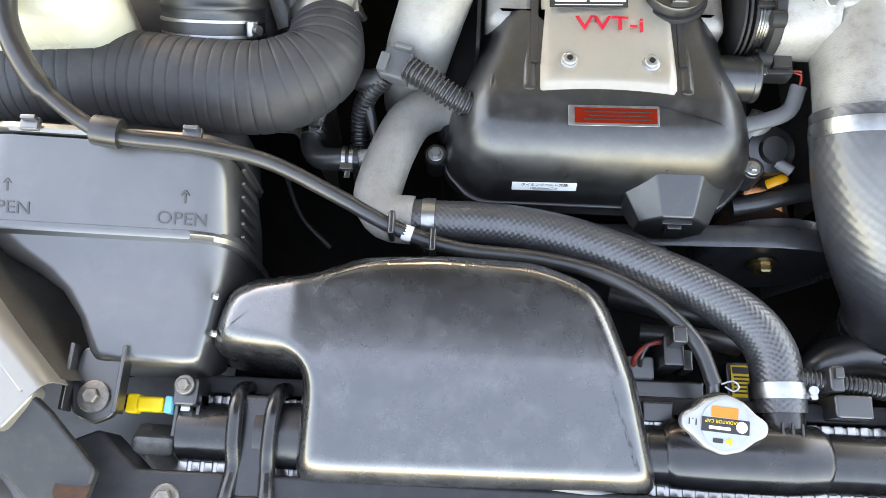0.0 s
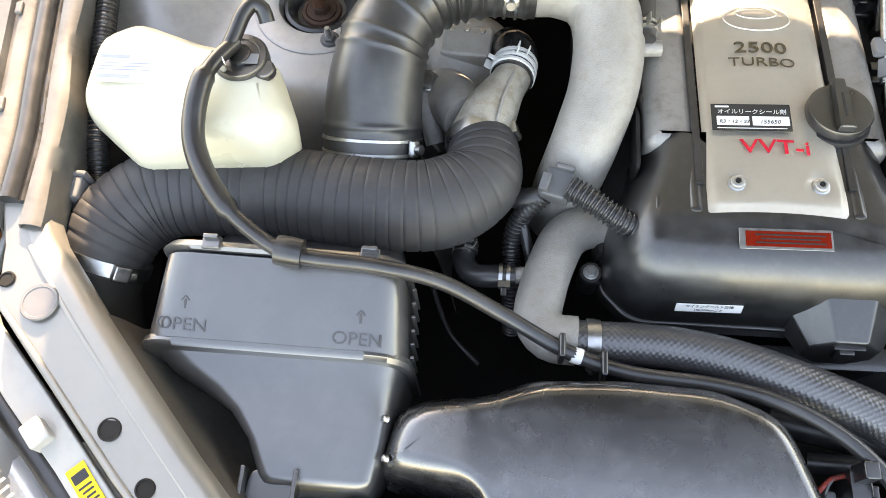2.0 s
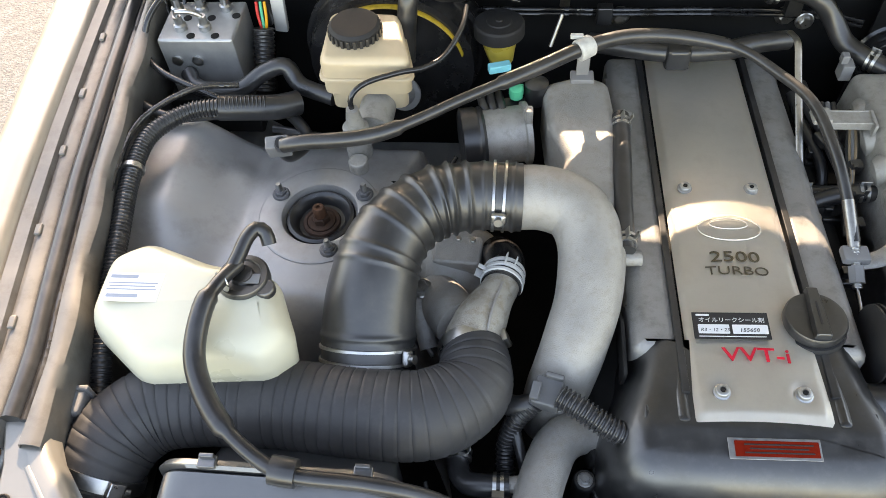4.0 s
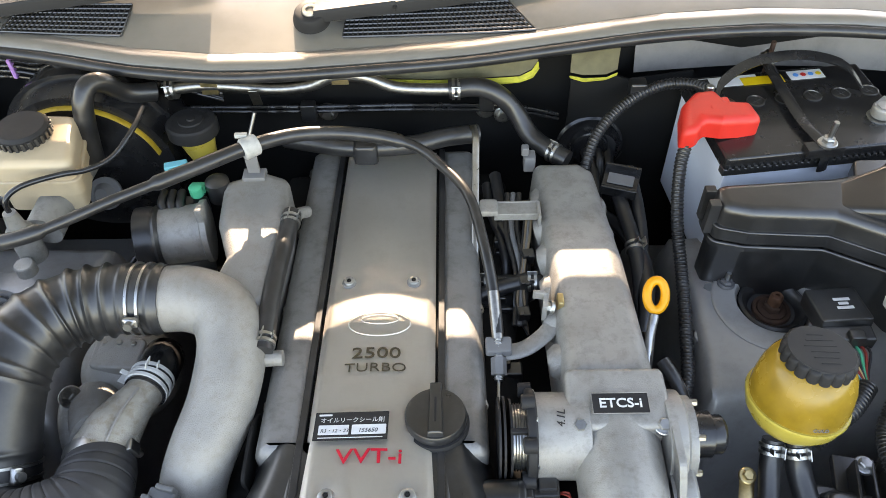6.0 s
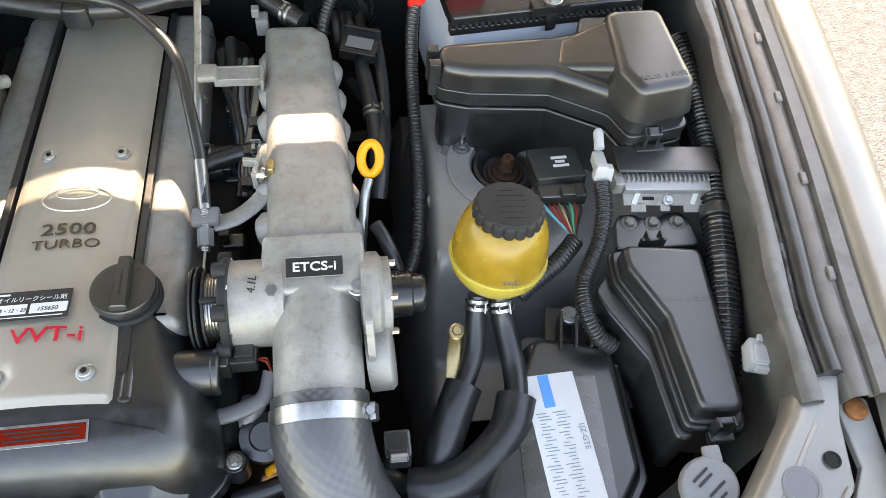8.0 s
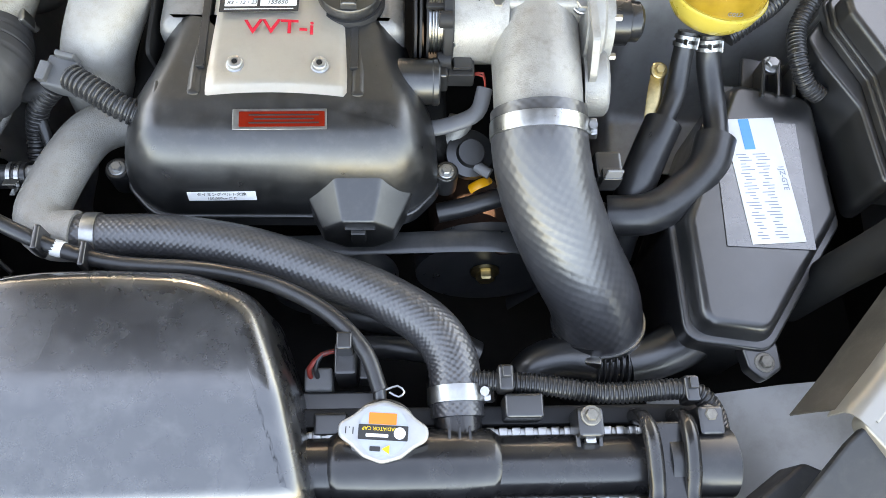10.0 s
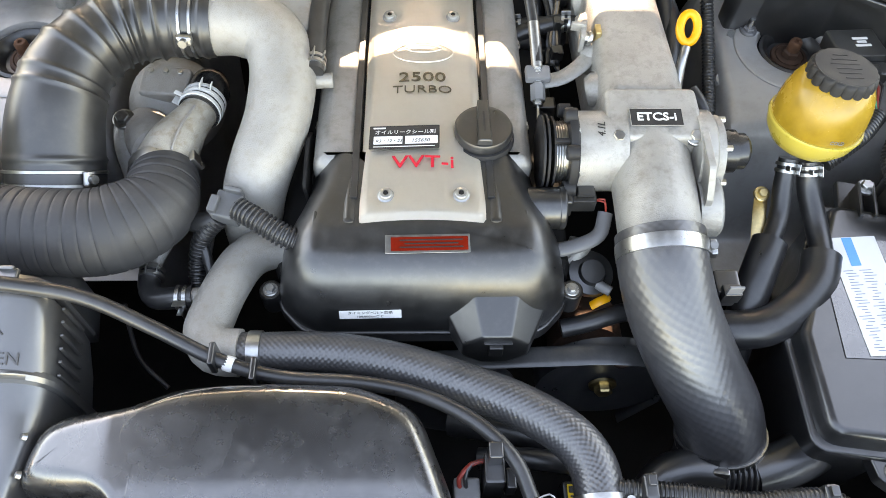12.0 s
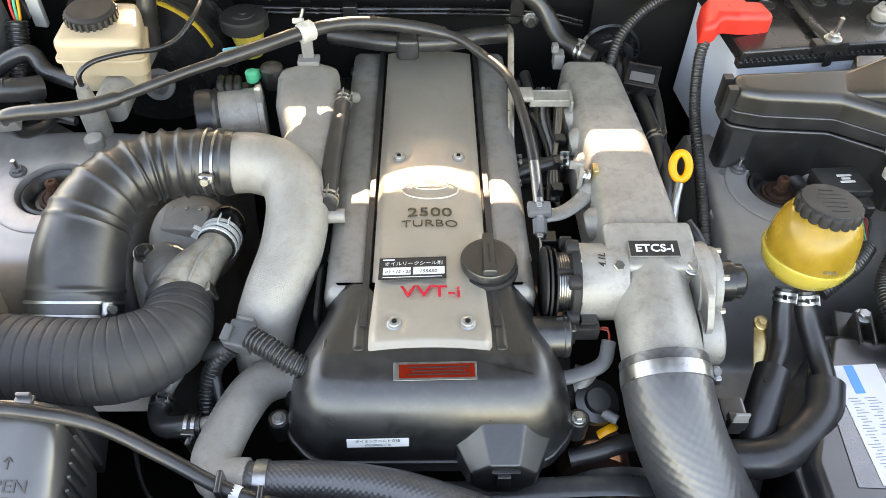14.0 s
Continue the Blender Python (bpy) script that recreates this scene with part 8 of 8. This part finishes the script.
part("conduit", ribbed([(0.18, -0.292, 0.825), (0.243, -0.298, 0.828), (0.306, -0.307, 0.83), (0.376, -0.305, 0.832), (0.402, -0.321, 0.825), (0.415, -0.347, 0.80), (0.418, -0.36, 0.77)], 0.0085, 0.0042, 0.0016, 18), RUBBER, lf)
for x, y in ((0.212, -0.294), (0.38, -0.306)):
    part("clip", joined(box(x, y, 0.832, 0.014, 0.024, 0.024, 0.003), box(x, y + 0.004, 0.846, 0.008, 0.01, 0.008, 0.001)), PLASTIC, lf)
part("junction", box(0.228, -0.318, 0.82, 0.035, 0.022, 0.034, 0.003), PLASTIC, lf)

sup = thing("radiator_support", (0, -0.44, 0.83), "dark grey painted radiator support panel with bolts", "support panel")
part("crossbar", bent(slab([(-0.50, -0.39), (-0.46, -0.372), (-0.42, -0.405), (0.42, -0.405), (0.47, -0.372), (0.51, -0.39), (0.47, -0.5), (-0.47, -0.5)], 0.80, 0.842, 0.01, 0.004), lambda x, y, z: (x, y, z)), SLATEP, sup)
for sx in (-1, 1):
    part("gusset", bent(slab([(sx * 0.50, -0.345), (sx * 0.475, -0.365), (sx * 0.435, -0.41), (sx * 0.46, -0.47), (sx * 0.535, -0.40)], 0.0, 0.01, 0.008, 0.003), lambda x, y, z: (x, y, z + 0.902 + 0.45 * (y + 0.36) * (y < -0.36))), SLATEP, sup, "dark grey gusset")
    hexbolt("bolt", (sx * 0.39, -0.43, 0.842), (0, 0, 1), 0.014, DULLZ, sup)
    part("rust_hole", lathe([(0.016, 0), (0.015, 0.001), (0.008, 0.001), (0.007, 0.0004), (0, 0.0004)], pose(sx * 0.455, -0.425, 0.8835, -24), 24), RUST, sup, "rusty bolt hole")
abr = thing("air_box_bracket", (-0.46, -0.33, 0.86), "dark plastic air box bracket with a zinc bolt", "bracket")
part("tongue", bent(slab([(-0.482, -0.30), (-0.44, -0.30), (-0.437, -0.335), (-0.442, -0.362), (-0.46, -0.37), (-0.48, -0.362), (-0.485, -0.335)], 0.852, 0.860, 0.012, 0.002), lambda x, y, z: (x, y, z)), PLASTIC, abr)
for x in (-0.485, -0.437):
    part("rib", box(x, -0.33, 0.864, 0.004, 0.06, 0.018, 0.001), PLASTIC, abr)
part("washer", lathe([(0.0145, 0), (0.0145, 0.003), (0.013, 0.004), (0, 0.004)], pose(-0.462, -0.346, 0.86), 28), DULLZ, abr)
hexbolt("bolt", (-0.462, -0.346, 0.864), (0, 0, 1), 0.012, DULLZ, abr, washer=False)
yc = thing("yellow_plug", (-0.42, -0.35, 0.84), "yellow wiring connector beside the radiator", "connector")
part("teal_lock", box(-0.402, -0.347, 0.832, 0.008, 0.016, 0.014, 0.002), TEAL, yc, "teal lock of the connector")
part("plug", joined(box(-0.42, -0.347, 0.83, 0.026, 0.014, 0.014, 0.003), box(-0.437, -0.347, 0.83, 0.012, 0.018, 0.012, 0.002)), YEL, yc)
part("loom", ribbed([(-0.445, -0.346, 0.83), (-0.47, -0.345, 0.82), (-0.50, -0.34, 0.80)], 0.006, 0.004, 0.0012, 12), RUBBER, yc)
bits = thing("horn_bracket", (-0.43, -0.38, 0.78), "dull metal bracket deep beside the radiator", "bracket")
part("bracket", joined(box(-0.43, -0.375, 0.78, 0.04, 0.02, 0.05, 0.006, (20, 15, 0)), rod((-0.44, -0.37, 0.79), (-0.42, -0.40, 0.76), 0.01)), CAST, bits)

# seam clips on the snorkel
for y in (-0.25, -0.285):
    part("rivet", lathe([(0.004, 0), (0.003, 0.004), (0, 0.0045)], along((-0.362 - 0.1 * (y + 0.25), y, 0.868), (-0.7, 0, 0.7)), 10), ZINC, snork)
part("lip", tube([(-0.283, -0.412, 0.83), (-0.2, -0.402, 0.842), (-0.12, -0.399, 0.846), (-0.04, -0.402, 0.842), (0.045, -0.412, 0.83)], 0.004, 10), GREYP, snork, "pale front lip")
part("mouth", box(-0.12, -0.425, 0.80, 0.32, 0.05, 0.06, 0.01), PLASTIC, snork)
part("oval_ridge", bent(sweep([Vector((-0.165 + 0.105 * math.cos(a), -0.255 + 0.045 * math.sin(a), 0)) for a in [math.pi * (0.45 + 0.9 * k / 40) for k in range(41)]], 0.0006, 6), lambda x, y, z: (x, y, z + 0.8877 - (0.05 * max(0, x + 0.2) ** 1.3))), COVER, snork)


def headlamp(sx):
    def P(x, y):
        return (sx * x, y)
    h = thing("headlamp", (sx * 0.65, -0.4, 0.8), "clear headlamp with ribbed lens edge and rubber seal", "headlamp", "headlamps")
    part("lens", bent(slab([P(0.815, -0.185), P(0.745, -0.255), P(0.652, -0.343), P(0.57, -0.44), P(0.62, -0.56), P(0.82, -0.46), P(0.86, -0.25)], 0.60, 0.875, 0.02, 0.02), lambda x, y, z: (x, y, z + 0.3 * min(0, y + 0.3) * (z > 0.7))), LAMP, h)
    part("seal", tube([(sx * 0.806, -0.165, 0.893), (sx * 0.785, -0.192, 0.891), (sx * 0.742, -0.236, 0.886), (sx * 0.695, -0.281, 0.882), (sx * 0.65, -0.324, 0.876), (sx * 0.582, -0.394, 0.866), (sx * 0.54, -0.44, 0.86)], 0.0125, 12), RUBBER, h, "dark rubber seal")
    for k in range(34):
        t = k / 33
        x, y = 0.795 - 0.20 * t, -0.225 - 0.20 * t
        part("lens_rib", rod((sx * x, y, 0.883), (sx * (x + 0.035), y - 0.035, 0.877), 0.0016, 6), LAMP, h)
    part("bracket", bent(slab([P(0.741, -0.098), P(0.774, -0.1), P(0.77, -0.165), P(0.752, -0.21), P(0.70, -0.265), P(0.64, -0.322), P(0.565, -0.402), P(0.524, -0.392), P(0.583, -0.338), P(0.667, -0.252), P(0.724, -0.196), P(0.742, -0.165)], 0.898, 0.906, 0.006, 0.002), lambda x, y, z: (x, y, z + 0.12 * min(0.1, y + 0.25))), PALEF, h, "pale lamp housing flange")
    part("bracket_step", bent(slab([P(0.662, -0.277), P(0.676, -0.29), P(0.66, -0.307), P(0.645, -0.293)], 0.9, 0.918, 0.003, 0.002), lambda x, y, z: (x, y, z + 0.12 * (y + 0.25))), PALEF, h)
    part("orange_bolt", lathe([(0.011, 0), (0.011, 0.004), (0.008, 0.006), (0, 0.006)], pose(sx * 0.757, -0.112, 0.918), 18), RUSTO, h, "rusty lamp bolt")
    ms_ = pose(sx * 0.600, -0.342, 0.8958, 0, 0, sx * 48 + (180 if sx < 0 else 0) - 90)
    part("sticker", bent(moved(box(0, 0, 0, 0.0185, 0.07, 0.001, 0.0003), ms_), lambda u, v, w: (u, v, w + 0.12 * (v + 0.342))), YEL, h, "yellow high-voltage sticker")
    part("sticker_header", bent(moved(box(0, 0.024, 0.0008, 0.014, 0.009, 0.0005, 0.0002), ms_), lambda u, v, w: (u, v, w + 0.12 * (v + 0.342))), INK, h)
    for k in range(10):
        part("print_bar", bent(moved(box(0.0006 * (k % 3), 0.0145 - 0.0046 * k, 0.0008, 0.013 - 0.002 * (k % 3), 0.0019, 0.0004, 0.0001), ms_), lambda u, v, w: (u, v, w + 0.12 * (v + 0.342))), INK, h)
    return h


headlamp(-1)
headlamp(1)

# ---- hoses, wires and brackets between cam cover and plenum ----
fuel = thing("fuel_hoses", (0.165, 0.4, 0.84), "dark grey fuel hoses beside the intake plenum", "hoses")
part("hose", tube([(0.15, 0.51, 0.85), (0.156, 0.457, 0.845), (0.168, 0.42, 0.842), (0.18, 0.384, 0.838), (0.184, 0.35, 0.82), (0.182, 0.32, 0.78)], 0.0085, 14), RUBBER, fuel)
part("hose", tube([(0.138, 0.50, 0.84), (0.143, 0.45, 0.835), (0.153, 0.41, 0.83), (0.16, 0.37, 0.82), (0.158, 0.33, 0.78)], 0.0075, 14), RUBBER, fuel)
part("cross_hose", tube([(0.122, 0.325, 0.825), (0.15, 0.321, 0.832), (0.178, 0.312, 0.842), (0.204, 0.31, 0.846)], 0.0105, 16), RUBBER, fuel)
wire_clamp((0.19, 0.311, 0.8445), (1, -0.1, 0.1), 0.0115, fuel, (0, -0.3, 1))
wire_clamp((0.128, 0.324, 0.827), (1, -0.1, 0.2), 0.0115, fuel, (0, -0.3, 1))
part("hose_block", box(0.162, 0.405, 0.845, 0.02, 0.026, 0.014, 0.003, (0, 0, 20)), PLASTIC, fuel, "black hose holder")

inj = thing("injector_wires", (0.185, 0.33, 0.85), "thin brown and grey injector wires with dark plugs", "wires")
TAN = mat("tan_wire_jacket", (0.22, 0.16, 0.1), 0.5, vary=0.2)
for k, c in enumerate((TAN, GREYP, TAN, RUBBER)):
    dx = 0.003 * k
    part("wire", tube([(0.196 - dx, 0.42, 0.872), (0.189 - dx, 0.37, 0.862 - dx), (0.181 - dx * 0.5, 0.335, 0.852), (0.178 - dx, 0.308, 0.842), (0.179 - dx * 1.5, 0.282, 0.828), (0.183, 0.26, 0.80)], 0.0018, 6), c, inj)
for x, y, z in ((0.18, 0.308, 0.845), (0.186, 0.35, 0.85), (0.176, 0.27, 0.83), (0.19, 0.43, 0.862)):
    part("plug", joined(box(x, y, z, 0.016, 0.014, 0.02, 0.002, (10, 0, 8)), box(x - 0.003, y - 0.006, z + 0.008, 0.007, 0.006, 0.008, 0.001, (10, 0, 8))), PLASTIC, inj, "dark injector plug")

tabs = thing("plated_tab", (0.197, 0.231, 0.89), "small yellow-plated tab bolted to the plenum", "bracket")
part("tab", joined(box(0.196, 0.236, 0.893, 0.006, 0.03, 0.026, 0.001, (0, 0, -10)), box(0.19, 0.242, 0.903, 0.018, 0.005, 0.012, 0.001, (0, 0, -10))), CAST, tabs)
hexbolt("bolt", (0.2, 0.226, 0.9), (-1, 0, 0.4), 0.009, ZINC, tabs)

drain = thing("breather_hose", (0.333, 0.39, 0.83), "black breather hose with spring clamp beside the plenum", "hose")
part("hose", tube([(0.318, 0.51, 0.845), (0.324, 0.47, 0.842), (0.331, 0.42, 0.836), (0.335, 0.379, 0.83), (0.337, 0.33, 0.812), (0.335, 0.29, 0.79)], 0.0105, 16), RUBBER, drain)
wire_clamp((0.3345, 0.382, 0.8305), (0.06, -1, -0.15), 0.0115, drain, (0.4, 0, 1))
part("second_hose", tube([(0.345, 0.52, 0.85), (0.35, 0.47, 0.838), (0.352, 0.42, 0.82), (0.35, 0.36, 0.79)], 0.009, 14), RUBBER, drain)
hold2 = thing("plenum_bracket", (0.325, 0.475, 0.86), "black bent bracket beside the intake plenum", "bracket")
part("plate", moved(joined(box(0, 0, 0, 0.05, 0.03, 0.004, 0.001), box(0, 0.016, 0.006, 0.05, 0.004, 0.014, 0.001), box(0.0, -0.016, -0.008, 0.05, 0.004, 0.018, 0.001)), pose(0.325, 0.476, 0.868, 10, 0, -18)), SHINY, hold2)
part("inner_face", moved(box(0, -0.002, 0.0035, 0.036, 0.018, 0.002, 0.0005), pose(0.325, 0.476, 0.868, 10, 0, -18)), GREYP, hold2, "grey inner face of the bracket")
